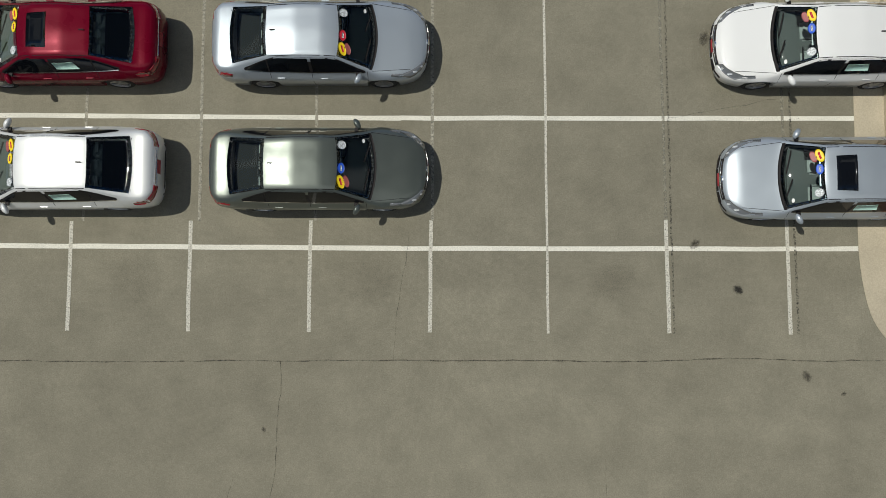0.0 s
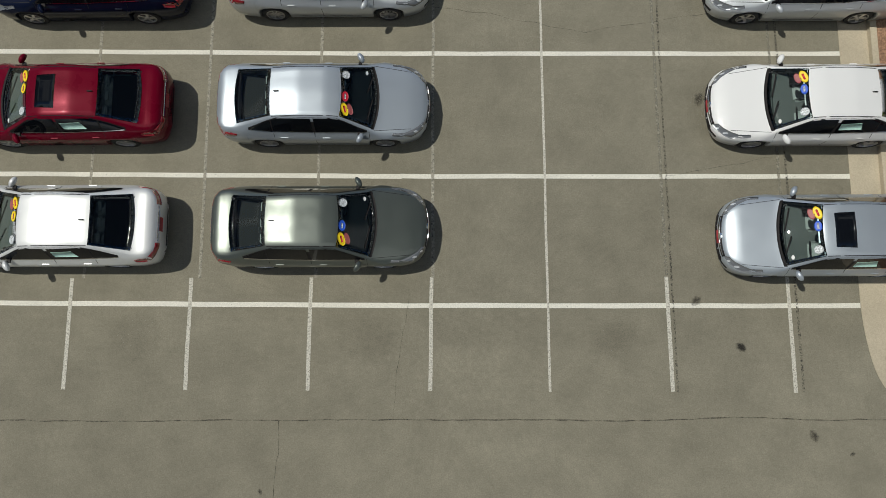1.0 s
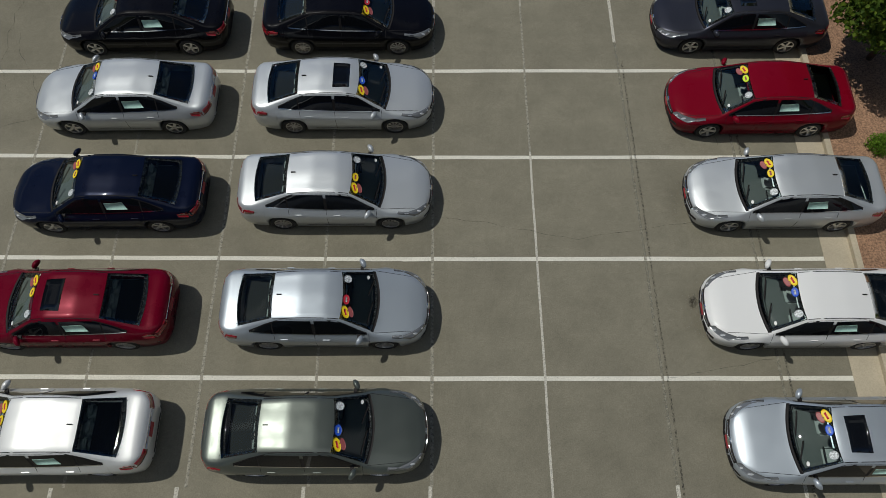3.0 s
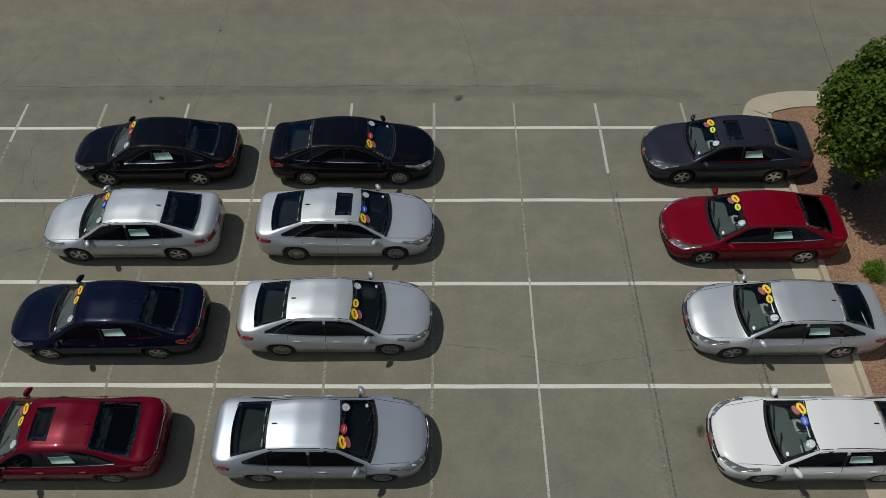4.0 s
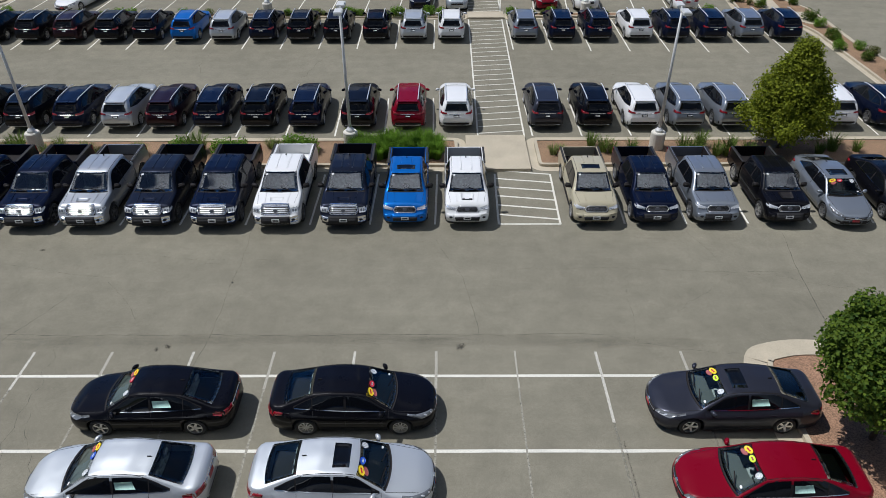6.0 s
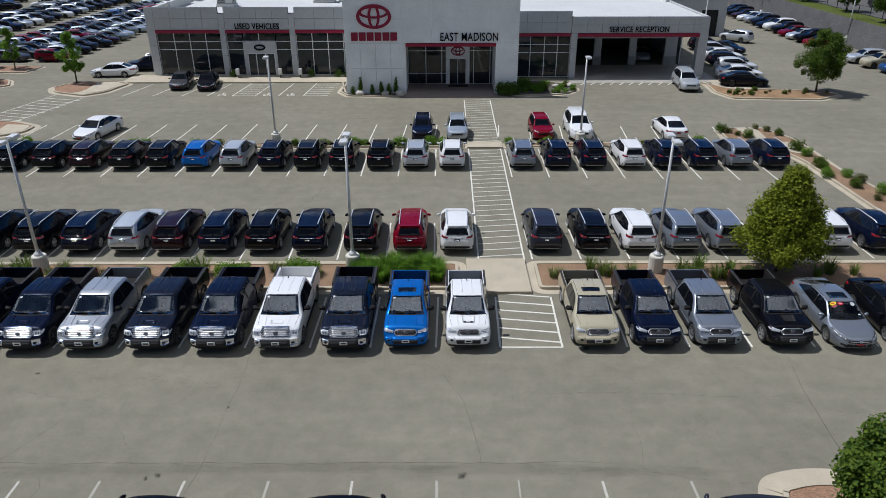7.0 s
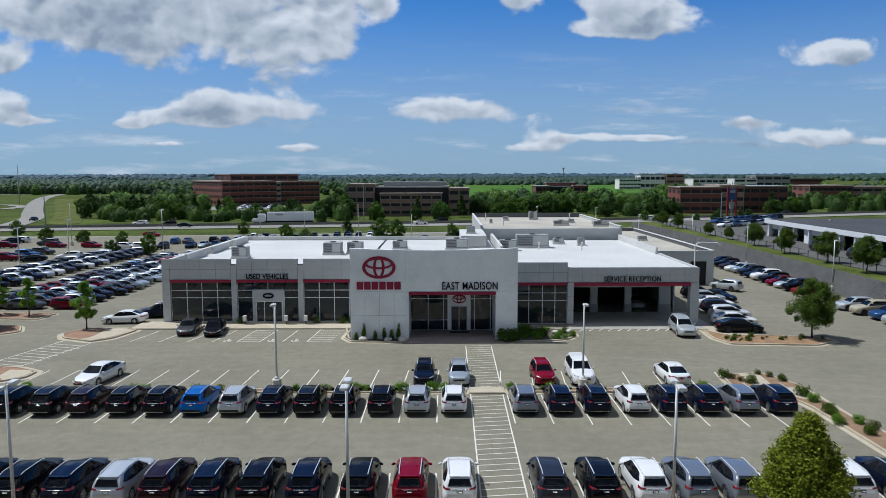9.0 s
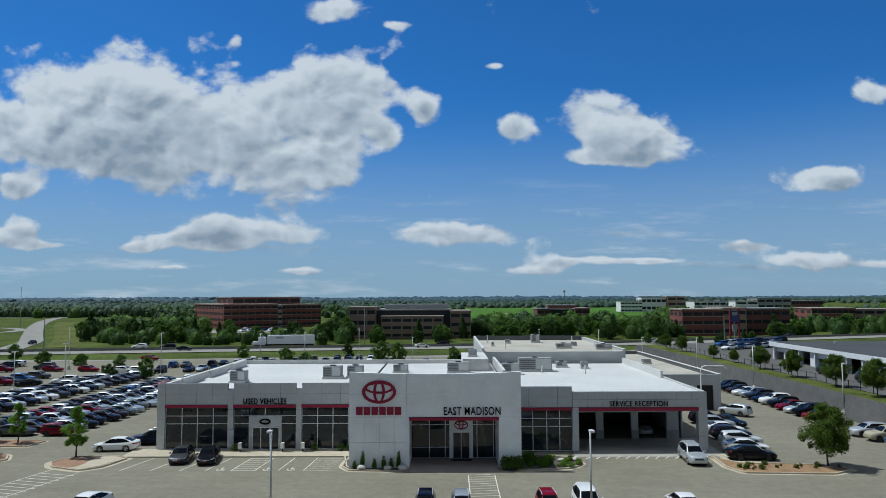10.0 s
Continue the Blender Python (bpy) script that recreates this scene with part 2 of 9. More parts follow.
def asphalt_mat(name, color, stain=0.25):
    """Worn asphalt: aggregate speckle, mottling, soft dark stains, long streaks of travel."""
    m = mat(name, color, 0.95, spec=0.12)
    t = m.node_tree
    p = t.nodes["Principled BSDF"]
    geo = t.nodes.new("ShaderNodeNewGeometry")

    def noise_at(scale, detail, stretch=(1, 1, 1), rough=0.6):
        mp, n = t.nodes.new("ShaderNodeMapping"), t.nodes.new("ShaderNodeTexNoise")
        mp.inputs["Scale"].default_value = stretch
        n.inputs["Scale"].default_value, n.inputs["Detail"].default_value, n.inputs["Roughness"].default_value = scale, detail, rough
        t.links.new(geo.outputs["Position"], mp.inputs["Vector"]), t.links.new(mp.outputs[0], n.inputs["Vector"])
        return n.outputs["Fac"]

    speck = noise_at(31, 4, rough=0.85)
    grit = noise_at(9, 3, rough=0.7)
    mottle = noise_at(1.1, 7, rough=0.66)
    streak = noise_at(0.5, 5, (0.25, 1.6, 1))
    wide = noise_at(0.09, 4)
    spots = noise_at(0.55, 3)
    fac = None
    for s, lo, hi, c, d in ((speck, 0.3, 0.7, 0.78, 1.22), (grit, 0.3, 0.7, 0.93, 1.07), (mottle, 0.3, 0.7, 0.87, 1.12), (streak, 0.3, 0.7, 0.94, 1.06), (wide, 0.3, 0.7, 0.90, 1.10), (spots, 0.66, 0.76, 1.0, 1 - stain)):
        r = maprange(t, s, lo, hi, c, d)
        if fac is None:
            fac = r
        else:
            mu = t.nodes.new("ShaderNodeMath")
            mu.operation = "MULTIPLY"
            t.links.new(fac, mu.inputs[0]), t.links.new(r, mu.inputs[1])
            fac = mu.outputs[0]
    v = t.nodes.new("ShaderNodeVectorMath")
    v.operation = "SCALE"
    v.inputs[0].default_value = color
    t.links.new(fac, v.inputs["Scale"]), t.links.new(v.outputs[0], p.inputs["Base Color"])
    bp = t.nodes.new("ShaderNodeBump")
    bp.inputs["Strength"].default_value, bp.inputs["Distance"].default_value = 0.22, 0.006
    t.links.new(speck, bp.inputs["Height"]), t.links.new(bp.outputs[0], p.inputs["Normal"])
    return m


def paint_mat(name, color, metal=0.0, rough=0.35):
    deep = max(color) < 0.1 or min(color) < 0.02
    m = mat(name, color, rough, metal, spec=0.05 if deep else 0.25, coat=0.36 if deep else 0.7)
    t = m.node_tree
    p = t.nodes["Principled BSDF"]
    geo, n = t.nodes.new("ShaderNodeNewGeometry"), t.nodes.new("ShaderNodeTexNoise")
    n.inputs["Scale"].default_value, n.inputs["Detail"].default_value = 3.0, 6
    t.links.new(geo.outputs["Position"], n.inputs["Vector"])
    t.links.new(maprange(t, n.outputs["Fac"], 0.3, 0.7, rough - 0.04, rough + 0.06), p.inputs["Roughness"])
    return m


asphalt = asphalt_mat("asphalt", (0.211, 0.196, 0.149), 0.12)
road_asphalt = asphalt_mat("road_asphalt", (0.27, 0.26, 0.235), 0.1)
dark_asphalt = asphalt_mat("dark_asphalt", (0.115, 0.112, 0.105), 0.1)
strip_mulch = mat("strip_mulch", (0.24, 0.152, 0.088), 0.95, grain=0.45, size=18, blotch=0.2, bsize=0.9, bump=0.9)
concrete = mat("concrete", (0.44, 0.385, 0.285), 0.9, grain=0.10, size=30, blotch=0.10, bsize=0.9, bump=0.3)
mulch = mat("red_mulch", (0.28, 0.165, 0.100), 0.95, grain=0.5, size=22, blotch=0.15, bsize=1.2, bump=1.0)
line_white = worn(mat("line_white", (0.66, 0.64, 0.56), 0.8, grain=0.12, size=30, blotch=0.08, bsize=1.0), 0.27, 0.38, 22)
line_old = worn(mat("line_old", (0.52, 0.50, 0.43), 0.85, grain=0.2, size=30), 0.24, 0.50, 26)
line_faint = worn(mat("line_faint", (0.36, 0.34, 0.275), 0.85, grain=0.2, size=30), 0.18, 0.66, 14)
line_dim = worn(mat("line_dim", (0.37, 0.35, 0.29), 0.85, grain=0.2, size=30), 0.14, 0.46, 26)
line_ghost = worn(mat("line_ghost", (0.27, 0.255, 0.20), 0.85, grain=0.2, size=30), 0.30, 0.72, 9)
tar = worn(mat("tar", (0.045, 0.041, 0.035), 0.85, grain=0.3, size=20), 0.46, 0.66, 20)
crack_mat = worn(mat("crack", (0.088, 0.079, 0.060), 0.95), 0.36, 0.66, 5)
grass_mat = mat("grass", (0.074, 0.097, 0.025), 0.95, spec=0.03, grain=0.35, size=0.9, blotch=0.3, bsize=0.04)
black_plastic = mat("black_plastic", (0.020, 0.018, 0.018), 0.6, spec=0.15, grain=0.1, size=60)
rubber = mat("rubber", (0.022, 0.022, 0.022), 0.85, grain=0.15, size=50)
dark_void = mat("dark_void", (0.012, 0.012, 0.013), 0.8)
alloy = mat("alloy", (0.62, 0.62, 0.63), 0.3, 0.9)
rail_silver = mat("rail_silver", (0.72, 0.73, 0.74), 0.32, 0.35)
alloy_dark = mat("alloy_dark", (0.16, 0.16, 0.17), 0.35, 0.8)
chrome = mat("chrome", (0.78, 0.78, 0.79), 0.12, 1.0)
seat_cloth = mat("seat_cloth", (0.42, 0.43, 0.42), 0.85, grain=0.15, size=60)
dash_grey = mat("dash_grey", (0.12, 0.125, 0.12), 0.7, grain=.15, size=40)
lamp_dark = mat("lamp_dark", (0.20, 0.21, 0.22), 0.10, 0.3, coat=1.0)
lamp_clear = mat("lamp_clear", (0.75, 0.77, 0.80), 0.12, 0.35, coat=1.0)
lamp_red = mat("lamp_red", (0.24, 0.006, 0.012), 0.15, coat=1.0)
lamp_amber = mat("lamp_amber", (0.6, 0.18, 0.02), 0.2, coat=1.0)
plate_white = mat("plate_white", (0.75, 0.75, 0.73), 0.5)
plate_red = mat("plate_red", (0.35, 0.03, 0.04), 0.5)
st_yellow = mat("sticker_yellow", (0.85, 0.62, 0.01), 0.5)
st_lime = mat("sticker_lime", (0.62, 0.85, 0.03), 0.5)
st_red = mat("sticker_red", (0.55, 0.02, 0.04), 0.5)
st_maroon = mat("sticker_maroon", (0.32, 0.08, 0.08), 0.5)
st_blue = mat("sticker_blue", (0.02, 0.09, 0.55), 0.5)
st_white = mat("sticker_white", (0.50, 0.53, 0.54), 0.5, grain=0.6, size=30)
st_paper = mat("sticker_paper", (0.45, 0.68, 0.60), 0.6, grain=0.12, size=30)
seat_cover = mat("seat_cover", (0.86, 0.90, 0.89), 0.25, grain=0.25, size=9, bump=0.8)
dash_light = mat("dash_light", (0.26, 0.28, 0.27), 0.6, grain=.2, size=30)
car_glass = glass_mat("car_glass", (0.78, 0.88, 0.865))
truck_glass = glass_mat("truck_glass", (0.82, 0.92, 0.915), 0.03, 2.7)
dark_glass = mat("dark_glass", (0.005, 0.006, 0.008), 0.03, spec=0.30)

PAINT = {
    "silver": paint_mat("paint_silver", (0.53, 0.555, 0.57), 0.50, 0.40),
    "mid_silver": paint_mat("paint_mid_silver", (0.38, 0.40, 0.42), 0.5, 0.36),
    "bright_silver": paint_mat("paint_bright_silver", (0.70, 0.71, 0.70), 0.3, 0.42),
    "blue_silver": paint_mat("paint_blue_silver", (0.38, 0.42, 0.46), 0.45, 0.38),
    "ash": paint_mat("paint_ash", (0.25, 0.275, 0.31), 0.55, 0.34),
    "grey": paint_mat("paint_grey", (0.075, 0.076, 0.08), 0.6, 0.34),
    "slate": paint_mat("paint_slate", (0.040, 0.042, 0.055), 0.5, 0.32),
    "green_grey": paint_mat("paint_green_grey", (0.12, 0.135, 0.12), 0.6, 0.34),
    "white": paint_mat("paint_white", (0.74, 0.74, 0.73), 0.0, 0.4),
    "black": paint_mat("paint_black", (0.004, 0.004, 0.006), 0.0, 0.3),
    "navy": paint_mat("paint_navy", (0.004, 0.007, 0.022), 0.2, 0.3),
    "steel_navy": paint_mat("paint_steel_navy", (0.013, 0.016, 0.028), 0.4, 0.30),
    "red": paint_mat("paint_red", (0.17, 0.0015, 0.011), 0.0, 0.30),
    "dark_red": paint_mat("paint_dark_red", (0.125, 0.001, 0.012), 0.1, 0.28),
    "maroon": paint_mat("paint_maroon", (0.024, 0.008, 0.012), 0.45, 0.32),
    "blue": paint_mat("paint_blue", (0.012, 0.135, 0.47), 0.4, 0.32),
    "mid_blue": paint_mat("paint_mid_blue", (0.03, 0.09, 0.24), 0.5, 0.32),
    "tan": paint_mat("paint_tan", (0.40, 0.36, 0.25), 0.0, 0.42),
}
PAINT_WORDS = {"silver": "silver", "mid_silver": "silver grey", "bright_silver": "bright silver", "blue_silver": "bluish silver", "ash": "ash grey", "grey": "dark grey", "slate": "slate grey",
               "green_grey": "dark greenish grey", "white": "white", "black": "black", "navy": "very dark navy blue", "steel_navy": "dark steel blue",
               "red": "bright red", "dark_red": "dark red", "maroon": "dark maroon", "blue": "bright blue", "mid_blue": "metallic blue", "tan": "sand-coloured"}


# ---------------- small building kit ----------------
from mathutils.bvhtree import BVHTree



def part(name, bm, material, parent=None, label="", smooth=False):
    """Links a bmesh as one mesh object, under its thing."""
    me = bpy.data.meshes.new(name)
    if smooth:
        for f in bm.faces:
            f.smooth = True
    bm.to_mesh(me)
    bm.free()
    me.materials.append(material)
    ob = new(name, me)
    if parent:
        ob.parent = parent
    if label:
        ob["label"] = label
    return ob


def box(bm, x0, x1, y0, y1, z0, z1, bevel=0.0, m=None):
    v = [bm.verts.new(c) for c in ((x0, y0, z0), (x1, y0, z0), (x1, y1, z0), (x0, y1, z0), (x0, y0, z1), (x1, y0, z1), (x1, y1, z1), (x0, y1, z1))]
    fs = [bm.faces.new([v[i] for i in q]) for q in ((3, 2, 1, 0), (4, 5, 6, 7), (0, 1, 5, 4), (1, 2, 6, 5), (2, 3, 7, 6), (3, 0, 4, 7))]
    if bevel:
        es = list({e for f in fs for e in f.edges})
        r = bmesh.ops.bevel(bm, geom=es, offset=bevel, segments=2, affect="EDGES", clamp_overlap=True)
        v = list({w for f in r["faces"] for w in f.verts} | {w for w in v if w.is_valid})
    if m is not None:
        bmesh.ops.transform(bm, matrix=m, verts=[w for w in v if w.is_valid])
    return bm


def boxed(x0, x1, y0, y1, z0, z1, bevel=0.0):
    return box(bmesh.new(), x0, x1, y0, y1, z0, z1, bevel)


def prism(bm, pts, z0, z1):
    """A flat outline (counter-clockwise) made solid between two heights."""
    lo, hi = [bm.verts.new((x, y, z0)) for x, y in pts], [bm.verts.new((x, y, z1)) for x, y in pts]
    bm.faces.new(hi), bm.faces.new(lo[::-1])
    for i in range(len(pts)):
        j = (i + 1) % len(pts)
        bm.faces.new((lo[i], lo[j], hi[j], hi[i]))
    return bm


def lathe(bm, profile, n=20, m=None, caps=True):
    """Turns (radius, height) pairs round z."""
    rings, made = [], []
    for r, z in profile:
        ring = [bm.verts.new((r * math.cos(6.28319 * k / n), r * math.sin(6.28319 * k / n), z)) for k in range(n)]
        rings.append(ring)
        made += ring
    for a, b in zip(rings, rings[1:]):
        for k in range(n):
            bm.faces.new((a[k], a[(k + 1) % n], b[(k + 1) % n], b[k]))
    if caps and profile[0][0] > 1e-4:
        bm.faces.new(rings[0][::-1])
    if caps and profile[-1][0] > 1e-4:
        bm.faces.new(rings[-1])
    if m is not None:
        bmesh.ops.transform(bm, matrix=m, verts=made)
    return bm


def tube(bm, pts, r0, r1, n=8):
    """A tapered limb along a run of points."""
    rings = []
    for i, p in enumerate(pts):
        p = Vector(p)
        d = (Vector(pts[min(i + 1, len(pts) - 1)]) - Vector(pts[max(i - 1, 0)])).normalized()
        u = d.cross(Vector((0.3, 0.9, 0.1))).normalized()
        w = d.cross(u)
        r = r0 + (r1 - r0) * i / max(1, len(pts) - 1)
        rings.append([bm.verts.new(p + r * (math.cos(6.28319 * k / n) * u + math.sin(6.28319 * k / n) * w)) for k in range(n)])
    for a, b in zip(rings, rings[1:]):
        for k in range(n):
            bm.faces.new((a[k], a[(k + 1) % n], b[(k + 1) % n], b[k]))
    bm.faces.new(rings[0][::-1]), bm.faces.new(rings[-1])
    return bm


def ribbon(bm, pts, width, z, jag=0.0):
    """A flat strip along points on the ground."""
    prev = None
    for i, p in enumerate(pts):
        d = Vector(pts[min(i + 1, len(pts) - 1)]) - Vector(pts[max(i - 1, 0)])
        n = Vector((-d.y, d.x)).normalized()
        w = width * (1 + jag * (random.random() - 0.5)) / 2
        q = Vector(p)
        pair = [bm.verts.new((*(q + n * w), z)), bm.verts.new((*(q - n * w), z))]
        if prev:
            bm.faces.new((prev[0], prev[1], pair[1], pair[0]))
        prev = pair
    return bm


# ---------------- ground, lot, markings ----------------
gb = bmesh.new()
bmesh.ops.create_grid(gb, x_segments=140, y_segments=140, size=4200)
for v in gb.verts:
    d = math.hypot(v.co.x, v.co.y)
    v.co.z = -0.3 + min(1, max(0, d - 1000) / 2200) * (1 + 9 * noise.noise(v.co / 600) + 3 * noise.noise(v.co / 170) + (12 if v.co.x > v.co.y * .28 > 0 and d < 2400 else 0)) + min(1, max(0, d - 2300) / 900) * (3 + 10 * noise.noise(v.co / 900))
tagged(part("ground", gb, grass_mat, None, "", True), "green fields and grass reaching the horizon", "ground", "", "structure")
lot_bm = bmesh.new()
prism(lot_bm, [(-150, -45), (70, -45), (70, 70), (56, 80), (56, 205), (0, 200), (-70, 194), (-150, 184)], -0.1, 0.0)
tagged(part("lot", lot_bm, asphalt), "worn grey asphalt of the car park", "pavement", "", "structure")


def stripe(x0, y0, x1, y1, w, material, z=0.004, label="white parking line on asphalt", name="parking_line"):
    n = max(1, int(math.hypot(x1 - x0, y1 - y0) / 0.8))
    pts = [(x0 + (x1 - x0) * i / n + random.uniform(-.007, .007), y0 + (y1 - y0) * i / n + random.uniform(-.007, .007)) for i in range(n + 1)]
    ob = part(name, ribbon(bmesh.new(), pts, w, z, 0.12), material)
    return tagged(ob, label, "marking", "parking lines", "structure")


# the near block: long lines between the rows, older ones across them
for i, y in enumerate((0.96, 4.09, 7.21, 10.26, 13.2, 16.19)):
    bend = .20 if i < 4 else .05
    stripe(-26, y + bend, -1, y - .025, 0.115, line_white), stripe(-1, y - .025, 9.86, y - .06, 0.115, line_white)
NEAR_COLS = [(-14.3, -1.03, -13.77, 17.3), (-11.6, -1.03, -11.15, 17.3), (-8.86, -1.0, -8.4, 17.3), (-6.02, -1.02, -5.68, 17.3), (-3.17, -1.03, -2.96, 17.3), (-0.31, -1.05, -0.22, 17.3),
             (2.48, -1.08, 2.42, 17.3), (5.33, -1.08, 5.14, 17.25), (8.2, -1.12, 8.0, 17.25)]
for k, (x0, y0, x1, y1) in enumerate(NEAR_COLS):
    n = 24
    strong = k == 6
    top = 14.2 if k > 6 else 15.6
    for a, b, m in ((y0, 1.6, line_old), (1.6, 10.4 if strong else 8.6, line_old if strong else line_ghost if k > 6 else line_faint), (10.4 if strong else 8.6, top, line_ghost if k > 6 else line_faint), (top, y1, line_old if k in (0, 2, 4, 7) else line_dim)):
        xl = x0 if a < 0 else x0 + (x1 - x0) * .6 if k < 6 else x0
        xa, xb = (x0, x0 + .03) if a < 0 and k < 6 else (xl + (x1 - xl) * (a - y0) / (y1 - y0), xl + (x1 - xl) * (b - y0) / (y1 - y0))
        stripe(xa, a, xb, b, 0.058 if strong else 0.072 if 1.0 < a < 9 else 0.09, m, 0.0065, "faded old parking line across the rows", "old_parking_line")
# black tar where old lines were blotted out
for x0, x1, w in ((5.45, 5.32, .05), (8.38, 8.22, .06)):
    stripe(x0, -1.1, x1, 13.5, w, tar, 0.0085, "black sealer over an old parking line", "sealer_line")


def wiggle(x0, y0, x1, y1, amp, n=None, seed=0):
    n = n or max(4, int(math.hypot(x1 - x0, y1 - y0) / 0.18))
    dx, dy = x1 - x0, y1 - y0
    L = math.hypot(dx, dy)
    out = []
    for i in range(n + 1):
        t = i / n
        o = amp * (noise.noise(Vector((t * L * .35, seed, 0))) * 1.6 + .5 * noise.noise(Vector((t * L * 1.7, seed + 9, 0))) + .22 * noise.noise(Vector((t * L * 7, seed + 4, 0))))
        out.append((x0 + dx * t - dy / L * o, y0 + dy * t + dx / L * o))
    return out


CRACKS = [  # start, end, wander, width
    (-26, -1.70, 11.4, -1.72, .06, .022), (11.4, -1.72, 14.5, -.9, .15, .016), (-3.85, -1.72, -4.35, -6.5, .16, .014), (-4.9, -4.4, -5.6, -7.5, .12, .007), (-1.2, -1.70, -.85, 1.2, .14, .006), (3.8, -4.0, 3.8, -8, .12, .006), (9.5, -5, 9.1, -8, .2, .005),
    (-26, 18.2, 5.6, 18.08, .10, .014), (5.6, 18.08, 10.6, 17.0, .16, .008), (-17.4, 22.3, -12.8, 21.2, .12, .007), (-12.8, 21.2, -10.9, 18.9, .2, .006), (-12.4, 22.45, -8.0, 22.2, .1, .006), (3.2, 21.9, 13.4, 21.6, .12, .008), (10.2, 24.4, 10.9, 22.2, .1, .006), (8.4, 19.3, 11.2, 21.6, .3, .005), (-4.6, 24.0, -.3, 23.6, .12, .006), (-15.6, 16.9, -13.9, 20.2, .12, .009), (-.3, 8.4, 3.6, 7.75, .12, .009), (3.6, 7.75, 7.5, 8.3, .12, .009), (-16, 9.4, -11.4, 11.6, .25, .010), (-12.6, 12.6, -13.2, 17.6, .35, .010), (-11.3, 11.7, -12.8, 14.6, .3, .009), (-8.25, 15.8, -7.9, 24.6, .14, .011),
    (1.25, 18.2, .75, 21.4, .12, .011), (.75, 21.4, -.25, 23.9, .12, .010), (13.5, 18.1, 13.75, 21.4, .06, .022), (13.75, 21.4, 14.2, 24.3, .12, .014), (9.8, 23.8, 5.2, 24.5, .2, .006), (6.4, 17.6, 6.9, 21.2, .2, .006), (11.8, 21.5, 18, 20.2, .2, .008), (-14, 22.9, -7, 22.5, .2, .006),
    (7.2, 12.6, 7.8, 10.6, .2, .007), (9.5, 11.2, 6.6, 15.8, .2, .007), (8.0, 4.5, 5.4, 4.0, .14, .008), (-15, 3, -11, 3.5, .15, .008), (-9.2, 39.6, -7.2, 45.2, .3, .014), (-15.0, 42.0, -15.4, 45.6, .3, .012), (3.0, 38.6, 2.6, 44.8, .3, .011), (6, 41, 12, 42, .3, .01), (-12, 62, -4, 60.5, .3, .014),
]
for i, (x0, y0, x1, y1, amp, w) in enumerate(CRACKS):
    tagged(part("crack", ribbon(bmesh.new(), wiggle(x0, y0, x1, y1, amp, None, i * 3.7), w, 0.010, 0.9), crack_mat), "thin dark crack in the asphalt", "crack", "asphalt cracks", "structure")


def blot(x, y, r, material, label, z=0.011, reach=0):
    bm = bmesh.new()
    bm.faces.new([bm.verts.new((math.cos(k * .2618) , math.sin(k * .2618), 0)) for k in range(24)])
    ob = part("stain", bm, material)
    ob.matrix_basis = pose(x, y, z, 0, 0, 0 if reach else x * 99) @ Matrix.Diagonal((reach or r * 1.3, r, 1, 1))
    tagged(ob, label, "stain", "", "structure")


def stain_mat(name, color, low, most=.75):
    """A soft spot that thins out from its middle and frays."""
    m = mat(name, color, .9)
    t = m.node_tree
    co_, ln, n, su = (t.nodes.new("ShaderNode" + k) for k in ("TexCoord", "VectorMath", "TexNoise", "Math"))
    ln.operation, su.operation = "LENGTH", "SUBTRACT"
    n.inputs["Scale"].default_value, n.inputs["Detail"].default_value = 2.2, 7
    t.links.new(co_.outputs["Object"], ln.inputs[0]), t.links.new(co_.outputs["Object"], n.inputs["Vector"])
    t.links.new(n.outputs["Fac"], su.inputs[0]), t.links.new(maprange(t, ln.outputs["Value"], 0, 1, -.20, .42), su.inputs[1])
    t.links.new(maprange(t, su.outputs[0], low, low + .42, 0, most), t.nodes["Principled BSDF"].inputs["Alpha"])
    return m


soft_stain = stain_mat("soft_stain", (0.075, 0.066, 0.05), .22)
faint_stain = stain_mat("faint_stain", (0.09, 0.08, 0.06), .15, .12)
oil = stain_mat("dark_stain", (0.012, 0.011, 0.01), .05)
for x, y, r, m in ((6.98, -.06, .075, oil), (5.98, 1.03, .10, soft_stain), (8.55, -2.1, .10, soft_stain), (9.4, -2.5, .05, soft_stain), (-4.2, -3.3, .05, soft_stain), (.6, 17.5, .13, soft_stain), (-9.35, 17.55, .09, soft_stain), (-9.7, 17.4, .075, soft_stain),
                   (-16.2, 23.2, .085, soft_stain), (-8.0, 21.05, .05, soft_stain), (6.0, 24.9, .14, soft_stain), (6.3, 6.0, .12, soft_stain), (7.4, 6.8, .07, soft_stain)):
    blot(x, y, r * 1.5, m, "dark oil stain on the asphalt")
for x, y, r in ((-7.3, .3, .7), (-1.7, .2, .8), (4.0, .1, .6), (6.4, 5.8, .7), (6.3, 8.9, .7)):
    blot(x, y, r, faint_stain, "faint grease stain on the asphalt", .0125)
# the weathered band along the old seam
seam_stain = stain_mat("seam_stain", (0.10, 0.091, 0.068), .10, .12)
for x, y, rx, ry in ((-17, 17.75, 5.5, .5), (-10.5, 17.85, 5.0, .42), (-4.0, 17.9, 5.5, .40), (1.8, 17.8, 5.0, .44), (6.6, 17.7, 3.4, .40)):
    blot(x, y, ry, seam_stain, "dark weathered band along an asphalt seam", .0075, rx)


